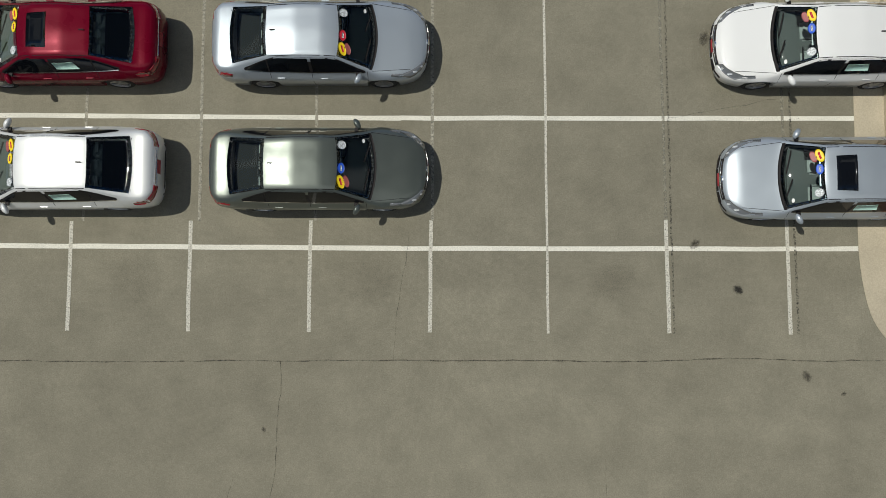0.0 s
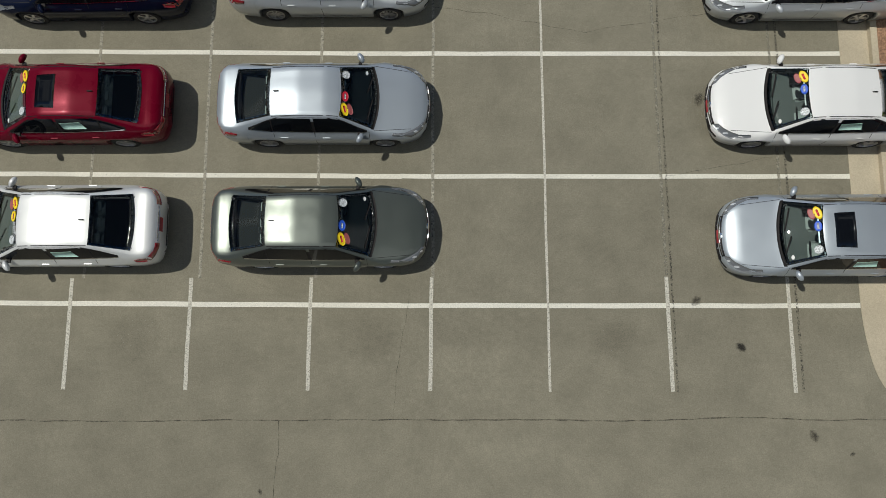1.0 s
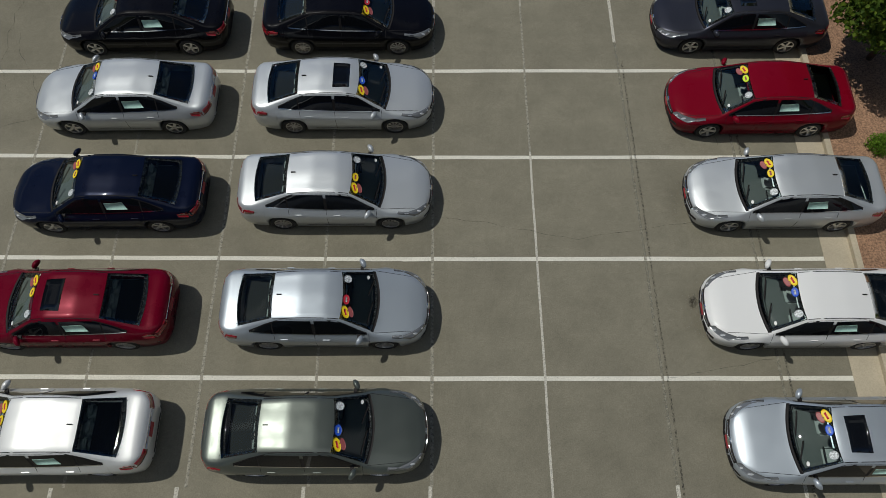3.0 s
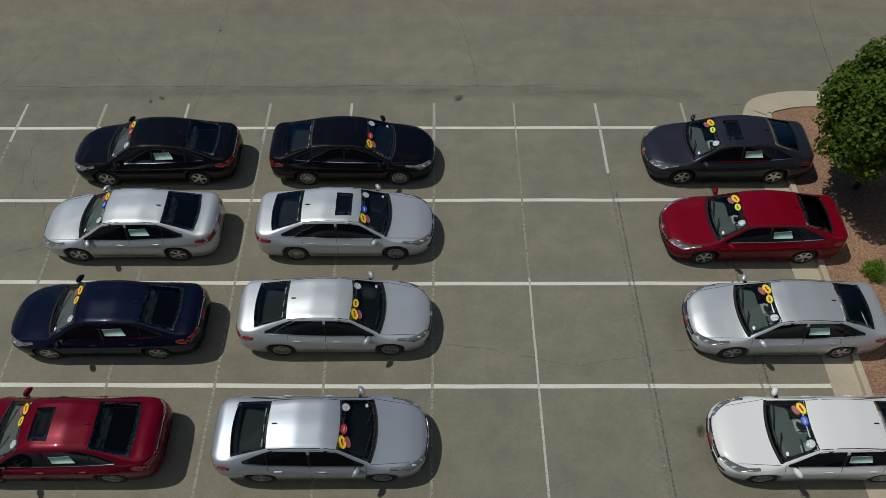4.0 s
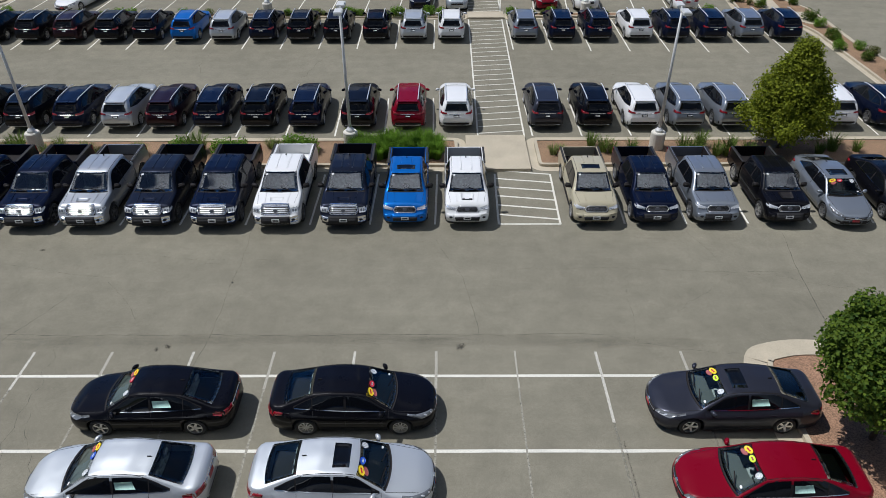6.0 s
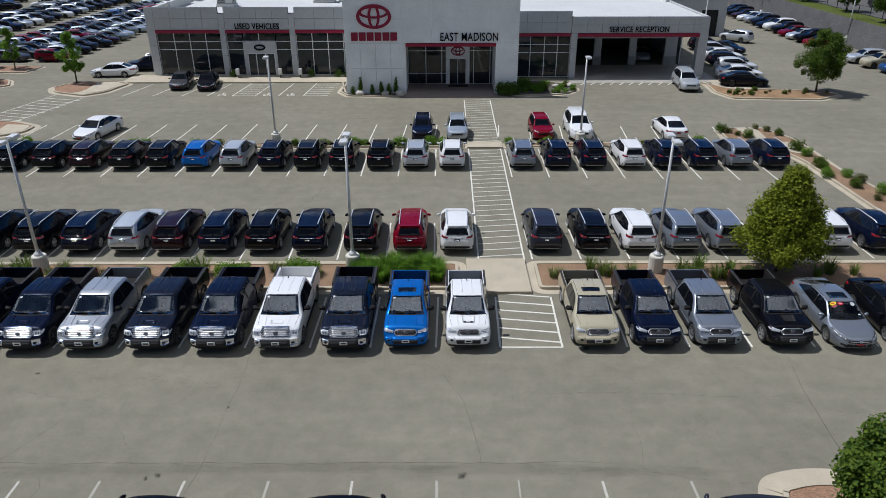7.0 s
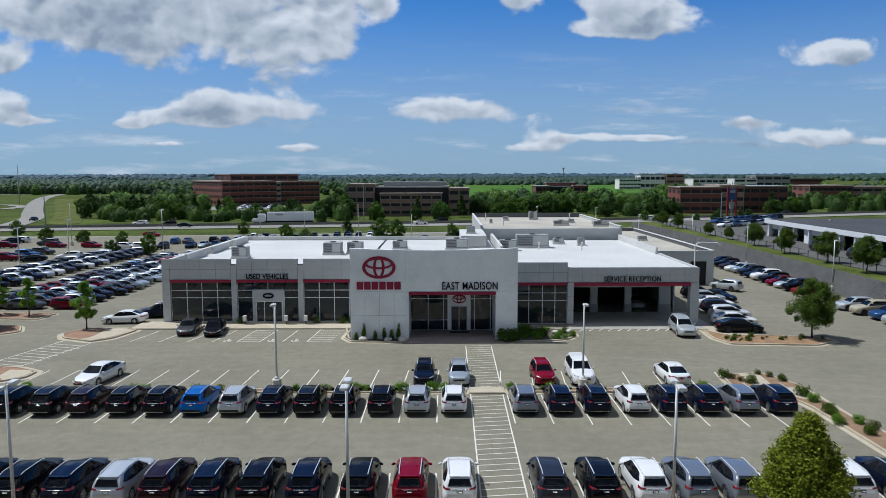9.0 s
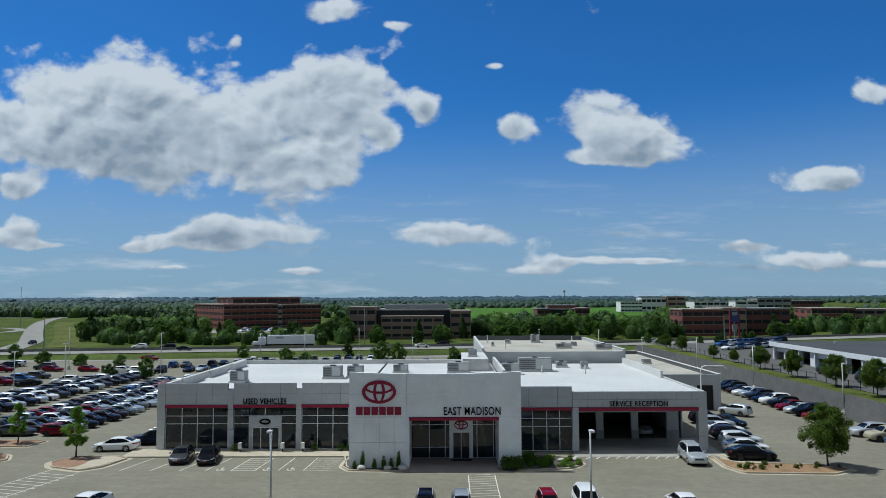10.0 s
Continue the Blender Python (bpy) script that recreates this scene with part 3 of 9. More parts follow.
# ---------------- kerbed islands ----------------
def rounded(points, r, n=7):
    """An outline with its corners rounded."""
    out = []
    k = len(points)
    for i in range(k):
        p, a, b = Vector(points[i]), Vector(points[i - 1]), Vector(points[(i + 1) % k])
        d1, d2 = (a - p), (b - p)
        q = min(r, d1.length * .49, d2.length * .49)
        s, e = p + d1.normalized() * q, p + d2.normalized() * q
        for j in range(n + 1):
            t = j / n
            out.append(tuple(s * (1 - t) ** 2 + p * 2 * t * (1 - t) + e * t * t))
    return out


def inset(points, d):
    """The outline moved inwards by d."""
    out, k = [], len(points)
    area = sum(points[i - 1][0] * points[i][1] - points[i][0] * points[i - 1][1] for i in range(k))
    s = 1 if area > 0 else -1
    for i in range(k):
        t = (Vector(points[(i + 1) % k]) - Vector(points[i - 1])).normalized()
        out.append((points[i][0] - t.y * d * s, points[i][1] + t.x * d * s))
    return out


def ring_mesh(bm, outer, inner, z0, z1):
    k = len(outer)
    o0, o1 = [bm.verts.new((*p, z0)) for p in outer], [bm.verts.new((*p, z1)) for p in outer]
    i0, i1 = [bm.verts.new((*p, z0)) for p in inner], [bm.verts.new((*p, z1)) for p in inner]
    for i in range(k):
        j = (i + 1) % k
        for q in ((o0[i], o0[j], o1[j], o1[i]), (o1[i], o1[j], i1[j], i1[i]), (i1[i], i1[j], i0[j], i0[i])):
            bm.faces.new(q)
    bmesh.ops.recalc_face_normals(bm, faces=bm.faces)
    return bm


def island(points, r, gutter=0.45, kerb=0.17, fill=mulch, words="red mulch", n=7):
    """Concrete gutter, raised kerb and a filled bed inside it."""
    o = rounded(points, r, n)
    a, b = inset(o, gutter), inset(o, gutter + kerb)
    root = new("planting_island")
    tagged(root, "kerbed island filled with " + words, "island", "", "structure")
    if gutter > 0.01:
        part("gutter", ring_mesh(bmesh.new(), o, a, -.02, 0.012), concrete, root)
    part("kerb", ring_mesh(bmesh.new(), a, b, -.02, 0.15), concrete, root)
    bm = bmesh.new()
    bm.faces.new([bm.verts.new((*p, 0.11 + .02 * noise.noise(Vector((*p, 0))))) for p in b])
    bmesh.ops.recalc_face_normals(bm, faces=bm.faces)
    if bm.faces[:][0].normal.z < 0:
        bm.faces[:][0].normal_flip()
    part("bed", bm, fill, root)
    return root


island([(9.86, 0.35), (10.2, -1.15), (11.6, -2.0), (13.4, -2.0), (15.0, -.9), (15.0, 16.9), (13.6, 17.75), (11.7, 17.85), (10.3, 17.45), (9.86, 16.6)], 0.9, 0.72, 0.16)
# planter strip between the pickups and the first crossovers, cut by a concrete walk
island([(-34, 29.55), (1.2, 29.55), (1.2, 33.1), (-34, 33.1)], 0.8, 0.42, 0.16, strip_mulch, "tan mulch and grasses")
island([(4.25, 29.55), (26.3, 29.55), (26.3, 33.1), (4.25, 33.1)], 0.8, 0.42, 0.16, strip_mulch, "tan mulch and grasses")
tagged(part("walk", boxed(1.2, 4.25, 29.55, 33.1, -.02, .15), concrete), "pale concrete walk crossing the planter", "walk", "", "structure")
for x0, x1 in ((-40, 1.9), (4.6, 22.3)):
    o = island([(x0, 52.35), (x1, 52.35), (x1, 53.75), (x0, 53.75)], 0.45, 0.25, 0.15, strip_mulch, "mulch and low hedge plants")
tagged(part("walk", boxed(1.9, 4.6, 52.35, 53.75, -.02, .14), concrete), "pale concrete walk crossing the hedge strip", "walk", "", "structure")
# islands at the ends of the rows
island([(22.2, 54.0), (22.6, 57.7), (26.8, 58.0), (28.4, 54.4), (28.3, 46.9), (29.4, 40), (30.6, 30), (31.6, 20), (31.6, 12), (26.4, 12), (26.4, 30), (26.1, 38.5), (25.9, 49.2), (24.6, 53.0)], 0.7, 0.35, 0.16, strip_mulch, "tan mulch")
island([(27.3, 75.4), (26.9, 70.2), (27.9, 67.5), (36.5, 66.9), (39.6, 68.9), (38.6, 70.9), (33, 71.9), (29.6, 71.9)], 0.7, 0.35, 0.16, mat("tan_mulch", (0.27, 0.168, 0.085), .95, grain=.4, size=16, blotch=.2, bsize=1, bump=.8), "tan mulch")
island([(-39.6, 70.6), (-35.6, 68.9), (-33.6, 70.6), (-32.6, 75.0), (-34.4, 76.2), (-39.2, 76.2), (-41.0, 73)], 0.8, 0.5, 0.16)
island([(-34.2, 58.9), (-36.8, 60.4), (-48, 62.0), (-48, 55.5), (-36, 55.2), (-34.2, 56.6)], 0.7, 0.5, 0.16)
island([(-46.6, 72.3), (-45.0, 74.0), (-46.6, 77.0), (-58, 79.0), (-58, 73)], 0.8, 0.35, 0.16)
island([(-47, 80.2), (-46.6, 84.2), (-75, 86.2), (-75, 82)], 0.5, 0.3, 0.15)
# concrete walks laid across the islands
for pts_ in ([(24.4, 57.4), (26.1, 57.25), (25.75, 53.55), (27.8, 53.4), (27.7, 50.3), (26.5, 50.7), (24.5, 53.3), (24.5, 54.3)],
             [(-36.4, 72.0), (-36.6, 75.3), (-34.6, 75.3), (-33.4, 74.4), (-34.4, 71.2), (-35.7, 69.8), (-37.2, 70.3), (-36.5, 71.0)],
             [(-37.3, 59.0), (-35.4, 58.8), (-34.95, 58.2), (-34.95, 57.0), (-36.1, 56.0), (-37.1, 57.1)]):
    wb_ = bmesh.new()
    prism(wb_, pts_, .05, .145)
    bmesh.ops.recalc_face_normals(wb_, faces=wb_.faces)
    tagged(part("walk", wb_, concrete), "pale concrete walk crossing a planted island", "walk", "", "structure")
# pavement slabs before the building
tagged(part("forecourt_walk", boxed(-34.2, -9.9, 75.2, 78.9, -.02, .13, .02), concrete), "pale concrete pavement before the showroom windows", "pavement", "", "structure")
tagged(part("entrance_walk", boxed(-4.2, 6.4, 68.5, 74.4, -.02, .10, .02), mat("entry_paving", (0.26, 0.215, 0.19), .85, grain=.15, size=12, blotch=.1, bsize=.8)), "brown-grey paving under the entrance portal", "pavement", "", "structure")
tagged(part("service_apron", boxed(13.6, 29.5, 74.9, 84.4, -.02, .022), mat("apron_concrete", (0.34, 0.32, 0.28), .85, grain=.1, size=12, blotch=.12, bsize=.5)), "grey concrete apron of the service lane", "pavement", "", "structure")
tagged(part("side_walk", boxed(28.4, 31.8, 70.4, 76.2, -.02, .028), concrete), "pale concrete slab beside the service lane", "pavement", "", "structure")
island([(-10.7, 70.8), (-9.6, 68.9), (-3.6, 68.45), (-3.6, 70.4), (-9.4, 70.5), (-10.4, 76)], 0.5, 0.3, 0.15, mat("dark_mulch", (0.085, 0.07, 0.06), .95, grain=.4, size=18, bump=.8), "dark mulch and boulders")
island([(6.4, 68.5), (12.4, 69.4), (14.2, 71.6), (13.4, 74.6), (7.9, 76.6), (6.0, 72.6)], 1.2, 0.35, 0.15, MATS["dark_mulch"], "dark mulch and green plants")

# ---------------- parking lines farther off ----------------
for x in (-22.2, -19.2, -16.5, -13.75, -11.2, -8.4, -5.65, -3.1, -0.32, 2.40, 7.78, 10.4, 13.05, 15.7, 18.4, 21.1):
    stripe(x, 25.0, x + .08, 29.3, 0.088, line_white)
stripe(2.40, 25.02, 5.06, 25.0, 0.088, line_white), stripe(5.03, 25.0, 5.12, 29.3, 0.088, line_white)
for k in range(6):
    y = 25.35 + k * .78
    stripe(2.45, y + .42, 5.05, y + .02, 0.095, line_white, 0.0045, "white hatching line of a no-parking zone", "hatch_line")
for i in range(-13, 10):
    x = -0.45 + 2.58 * i
    if i in (1,):
        continue
    stripe(x, 33.3, x - .05, 38.1, 0.085, line_white)
    stripe(x - .09 + (.14 if i > 1 else 0), 46.2 - max(0, x) * .045, x - .09 + (.14 if i > 1 else 0), 52.2, 0.088, line_white)
    stripe(x - .30, 53.9, x - .05 if x < 0 else x + .05, 59.25 - max(0, x + 10) * .03, 0.088, line_white)
# the hatched footway to the entrance
stripe(1.86, 33.2, 2.06, 67.6, 0.088, line_white), stripe(4.28, 33.2, 4.56, 67.6, 0.088, line_white)
for k in range(44):
    y = 33.6 + k * .79
    if 51.8 < y < 53.9:
        continue
    stripe(1.92 + (y - 33) * .006, y, 4.30 + (y - 33) * .008, y + .30, 0.07, line_white, 0.0045, "white hatching line of the footway", "hatch_line")
# stalls and hatched bays before the windows
for x0, x1 in ((-34.8, -33.6), (-31.8, -30.6), (-28.8, -27.6), (-25.9, -24.7), (-23.4, -22.4), (-20.9, -20.3), (-18.6, -18.0), (-16.3, -15.8), (-13.85, -13.4)):
    stripe(x0, 69.5, x1, 75.0, 0.088, line_white)
# a plain seat-on-wheel mark in each accessible bay
for x in (-22.0, -17.5, -15.15):
    mk = bmesh.new()
    for r0, r1, cx, cy, a0, a1 in ((.34, .44, 0, 0, 2.2, 7.2), (0, .12, .02, .86, 0, 6.28)):
        pts_ = [((cx + r * math.cos(a0 + (a1 - a0) * k / 14), cy + r * math.sin(a0 + (a1 - a0) * k / 14), 0)) for r in (r0, r1) for k in range(15)]
        vs = [mk.verts.new(c) for c in pts_]
        for k in range(14):
            mk.faces.new((vs[k], vs[15 + k], vs[16 + k], vs[k + 1]))
    for x0, y0, x1, y1 in ((-.06, .10, .06, .74), (.06, .10, .42, .20), (.36, -.34, .46, .10), (.06, .44, .34, .53)):
        mk.faces.new([mk.verts.new(c) for c in ((x0, y0, 0), (x1, y0, 0), (x1, y1, 0), (x0, y1, 0))])
    ob = part("bay_mark", mk, line_white)
    ob.matrix_basis = pose(x, 69.9, .0065) @ Matrix.Diagonal((.9, .9, 1, 1))
    tagged(ob, "white wheelchair mark painted on the asphalt", "road marking", "bay marks", "structure")
for a, b in ((-19.9, -17.6), (-12.8, -10.4)):
    for k in range(7):
        stripe(a - 1.0 + k * .09, 69.6 + k * .85, b - 1.0 + k * .09, 69.6 + k * .85, 0.075, line_white, 0.0045, "white hatching line of an accessible bay", "hatch_line")
for k in range(13):
    stripe(14.4 + k * 1.02, 73.9, 15.1 + k * 1.02, 75.0, 0.12, line_white, 0.03, "white hatching at the service lane's edge", "hatch_line")
stripe(-40.6, 62.0, -38.6, 70.4, .09, line_white), stripe(-37.4, 60.4, -35.4, 69.0, .09, line_white)
for k in range(9):
    y = 61.6 + k * .9
    stripe(-40.6 + (y - 62) * .24, y, -37.1 + (y - 61) * .24, y - 1.0, .09, line_white, 0.0045, "white hatching line of a crossing", "hatch_line")


# ---------------- vehicles ----------------
def curve_of(table, smooth=0.10):
    """A rounded function through (x, value) pairs."""
    xs, ys = np.array(table, float).T
    grid = np.linspace(xs[0], xs[-1], 600)
    v = np.interp(grid, xs, ys)
    step = grid[1] - grid[0]
    k = max(1, int(smooth / step / 2))
    pad = np.r_[2 * v[0] - v[k:0:-1], v, 2 * v[-1] - v[-2:-k - 2:-1]]
    out = np.convolve(pad, np.ones(2 * k + 1) / (2 * k + 1), "valid")
    out[0], out[-1] = v[0], v[-1]
    return lambda x: float(np.interp(x, grid, out))


SEDAN = dict(
    L=4.82, r=0.33, xf=0.98, xr=3.755, track=0.78,
    top=[(0, .58), (.05, .68), (.35, .80), (.8, .89), (1.18, .97), (1.92, 1.39), (2.25, 1.455), (2.9, 1.47), (3.5, 1.40), (4.36, 1.09), (4.66, 1.07), (4.78, 1.0), (4.82, .84)],
    we=[(0, .15), (.05, .36), (.2, .58), (.6, .73), (1.2, .77), (1.95, .605), (2.7, .615), (3.5, .59), (4.36, .70), (4.6, .68), (4.75, .58), (4.82, .38)],
    crown=[(0, .02), (.8, .04), (1.3, .06), (2.0, .05), (3.4, .05), (4.4, .03), (4.82, .02)],
    belt=[(0, .52), (.1, .60), (.5, .74), (1.2, .88), (2.5, .93), (4.0, 1.0), (4.6, .99), (4.82, .80)],
    wb=[(0, .20), (.03, .38), (.08, .52), (.18, .67), (.35, .78), (.6, .84), (1.0, .85), (1.5, .81), (3.6, .795), (4.2, .80), (4.6, .77), (4.74, .68), (4.82, .48)],
    wm=[(0, .26), (.03, .46), (.08, .60), (.18, .74), (.35, .84), (.6, .90), (.95, .92), (3.9, .92), (4.4, .89), (4.65, .83), (4.77, .73), (4.82, .52)],
    zm=[(0, .45), (.3, .58), (1.0, .70), (4.3, .76), (4.6, .70), (4.82, .62)],
    zb=[(0, .30), (.12, .22), (.5, .19), (4.3, .21), (4.65, .27), (4.82, .38)],
    screen=[(1.26, .72), (1.26, -.72), (1.95, -.56), (1.95, .56)], rear=[(3.50, .54), (3.50, -.54), (4.30, -.63), (4.30, .63)], bow=(-.13, -.05, .02, .07),
    side=[[(1.42, .96), (2.52, .985), (2.50, 1.385), (1.98, 1.36)], [(2.60, .985), (3.52, 1.02), (3.42, 1.33), (2.58, 1.39)], [(3.57, 1.03), (3.96, 1.065), (3.62, 1.24), (3.50, 1.30)]],
    sill=[(1.38, .95), (2.5, .97), (3.6, 1.025), (4.02, 1.065)], arch=[(1.38, .958), (1.98, 1.335), (2.3, 1.39), (2.9, 1.40), (3.32, 1.365), (3.66, 1.245), (4.02, 1.075)], posts=[(2.53, 2.60), (3.50, 3.535)],
    frame=[(1.30, .945), (4.03, 1.05), (3.45, 1.36), (1.97, 1.395)], seams=[1.30, 2.56, 3.50], mirror=(1.52, .93), handle=[(2.30, .80), (3.28, .83)])

SUV = dict(
    L=4.57, r=0.36, xf=0.93, xr=3.59, track=0.79,
    top=[(0, .76), (.05, .90), (.4, .99), (.9, 1.05), (1.2, 1.11), (1.95, 1.55), (2.35, 1.635), (3.0, 1.66), (4.0, 1.60), (4.25, 1.53), (4.47, 1.12), (4.54, .98), (4.57, .78)],
    we=[(0, .45), (.2, .62), (.6, .70), (1.2, .72), (1.95, .60), (2.7, .61), (4.1, .57), (4.47, .68), (4.57, .55)],
    crown=[(0, .02), (.8, .04), (1.3, .06), (2.0, .05), (3.9, .05), (4.3, .03), (4.57, .02)],
    belt=[(0, .68), (.1, .76), (.5, .88), (1.2, 1.0), (2.5, 1.05), (4.0, 1.12), (4.4, 1.06), (4.57, .76)],
    wb=[(0, .5), (.1, .64), (.3, .77), (.6, .84), (1.2, .87), (3.8, .86), (4.3, .80), (4.47, .76), (4.57, .66)],
    wm=[(0, .56), (.08, .70), (.3, .83), (.6, .90), (1.0, .92), (3.8, .92), (4.3, .88), (4.5, .83), (4.57, .72)],
    zm=[(0, .55), (.3, .66), (4.3, .74), (4.57, .66)],
    zb=[(0, .36), (.12, .27), (.5, .24), (4.1, .25), (4.45, .33), (4.57, .42)],
    screen=[(1.24, .67), (1.24, -.67), (1.92, -.55), (1.92, .55)], rear=None, rglass=[(-.60, 1.14), (.60, 1.14), (.50, 1.46), (-.50, 1.46)],
    side=[[(1.48, 1.09), (2.42, 1.11), (2.40, 1.55), (2.02, 1.52)], [(2.50, 1.11), (3.36, 1.15), (3.30, 1.54), (2.48, 1.555)], [(3.42, 1.16), (3.98, 1.27), (3.78, 1.47), (3.37, 1.53)]],
    sill=[(1.42, 1.075), (2.4, 1.095), (3.4, 1.15), (4.10, 1.27)], arch=[(1.42, 1.085), (2.02, 1.49), (2.4, 1.56), (3.3, 1.56), (3.78, 1.50), (4.10, 1.285)], posts=[(2.42, 2.49), (3.36, 3.41)],
    frame=[(1.36, 1.07), (4.08, 1.24), (3.82, 1.51), (2.0, 1.57)], seams=[1.34, 2.45, 3.38], mirror=(1.58, 1.07), handle=[(2.22, .94), (3.18, .97)])

TRUCK = dict(
    L=3.98, soft=0.07, r=0.41, xf=1.02, xr=4.70, track=0.86, full=5.80,
    top=[(0, .66), (.02, .76), (.05, .81), (.13, .83), (.16, .87), (.30, 1.13), (.36, 1.19), (.46, 1.235), (.60, 1.26), (1.18, 1.325), (1.34, 1.35), (2.00, 1.80), (2.16, 1.88), (2.40, 1.925), (3.0, 1.94), (3.72, 1.91), (3.89, 1.84), (3.96, 1.42), (3.98, 1.30)],
    we=[(0, .56), (.05, .70), (.14, .76), (.3, .80), (.6, .83), (1.4, .84), (2.05, .72), (2.8, .73), (3.7, .71), (3.92, .72), (3.98, .72)],
    crown=[(0, .01), (.3, .03), (.6, .05), (1.4, .05), (2.1, .05), (3.7, .05), (3.98, .03)],
    belt=[(0, .62), (.03, .74), (.10, .78), (.16, .82), (.30, 1.05), (.40, 1.11), (.6, 1.16), (1.3, 1.24), (2.5, 1.25), (3.98, 1.26)],
    wb=[(0, .66), (.05, .79), (.12, .86), (.25, .92), (.5, .955), (3.9, .945), (3.98, .93)],
    wm=[(0, .72), (.05, .85), (.12, .92), (.28, .985), (.6, 1.01), (3.9, 1.0), (3.98, .97)],
    zm=[(0, .56), (.1, .68), (.3, .84), (3.98, .90)], zb=[(0, .44), (.12, .38), (.5, .36), (3.98, .38)],
    screen=[(1.36, .80), (1.36, -.80), (2.15, -.67), (2.15, .67)], bow=(-.11, -.04, 0, 0), rear=None, rglass=[(-.58, 1.42), (.58, 1.42), (.56, 1.74), (-.56, 1.74)],
    side=[[(1.70, 1.28), (2.72, 1.28), (2.70, 1.76), (2.18, 1.74)], [(2.82, 1.28), (3.74, 1.28), (3.66, 1.72), (2.80, 1.76)]],
    sill=[(1.60, 1.265), (2.2, 1.255), (3.0, 1.265), (3.80, 1.275)], arch=[(1.60, 1.275), (2.12, 1.70), (2.36, 1.79), (3.3, 1.79), (3.58, 1.755), (3.73, 1.60), (3.80, 1.30)], posts=[(2.73, 2.82)],
    frame=[(1.60, 1.265), (3.82, 1.265), (3.72, 1.76), (2.12, 1.785)], seams=[1.48, 2.77, 3.80], mirror=(1.74, 1.30), handle=[(2.52, 1.10), (3.55, 1.10)])


def scaled(spec, sx, sy, sz):
    """The same pattern of car at another length, width and height."""
    out = dict(spec)
    for k in ("top", "belt", "crown", "zm", "zb", "sill", "arch"):
        out[k] = [(x * sx, v * sz) for x, v in spec[k]]
    for k in ("we", "wb", "wm"):
        out[k] = [(x * sx, v * sy) for x, v in spec[k]]
    for k in ("screen", "rear"):
        out[k] = spec[k] and [(x * sx, y * sy) for x, y in spec[k]]
    out["side"] = [[(x * sx, z * sz) for x, z in q] for q in spec["side"]]
    out["frame"] = [(x * sx, z * sz) for x, z in spec["frame"]]
    out["handle"] = [(x * sx, z * sz) for x, z in spec["handle"]]
    out["seams"] = [x * sx for x in spec["seams"]]
    out["posts"] = [(a * sx, b * sx) for a, b in spec["posts"]]
    out["mirror"] = (spec["mirror"][0] * sx, spec["mirror"][1] * sz)
    if spec.get("rglass"):
        out["rglass"] = [(y * sy, z * sz) for y, z in spec["rglass"]]
    if "bow" in spec:
        out["bow"] = tuple(v * sx for v in spec["bow"])
    for k in ("L", "xf", "xr", "full"):
        if k in spec:
            out[k] = spec[k] * sx
    out["track"] = spec["track"] * sy
    return out


def stretched(spec, f, wide):
    """The same car with its stations along the length moved by f, and a little wider."""
    out = scaled(spec, 1, wide, 1)
    for k in ("top", "belt", "crown", "zm", "zb", "we", "wb", "wm", "screen", "rear", "frame", "handle", "sill", "arch"):
        out[k] = [(f(x), v) for x, v in out[k]]
    out["side"] = [[(f(x), z) for x, z in q] for q in out["side"]]
    out["seams"] = [f(x) for x in out["seams"]]
    out["posts"] = [(f(a), f(b)) for a, b in out["posts"]]
    out["mirror"] = (f(out["mirror"][0]), out["mirror"][1])
    for k in ("L", "xf", "xr"):
        out[k] = f(out[k])
    return out


SEDAN = stretched(SEDAN, lambda x: x * 1.08 if x < .98 else x + .0784 if x < 3.755 else x + .0784 + (x - 3.755) * .05, 1.025)
SMALL_TRUCK = scaled(TRUCK, 0.880, 0.935, 0.905)
TRUCK = scaled(TRUCK, 0.955, 1.0, 0.96)
SMALL_TRUCK["r"] = 0.385
COMPACT = scaled(SUV, 0.85, 0.92, 0.93)
COMPACT["r"] = 0.31
MINIVAN = scaled(SUV, 1.11, 1.06, 1.06)
BIG_SUV = scaled(SUV, 1.06, 1.03, 1.09)


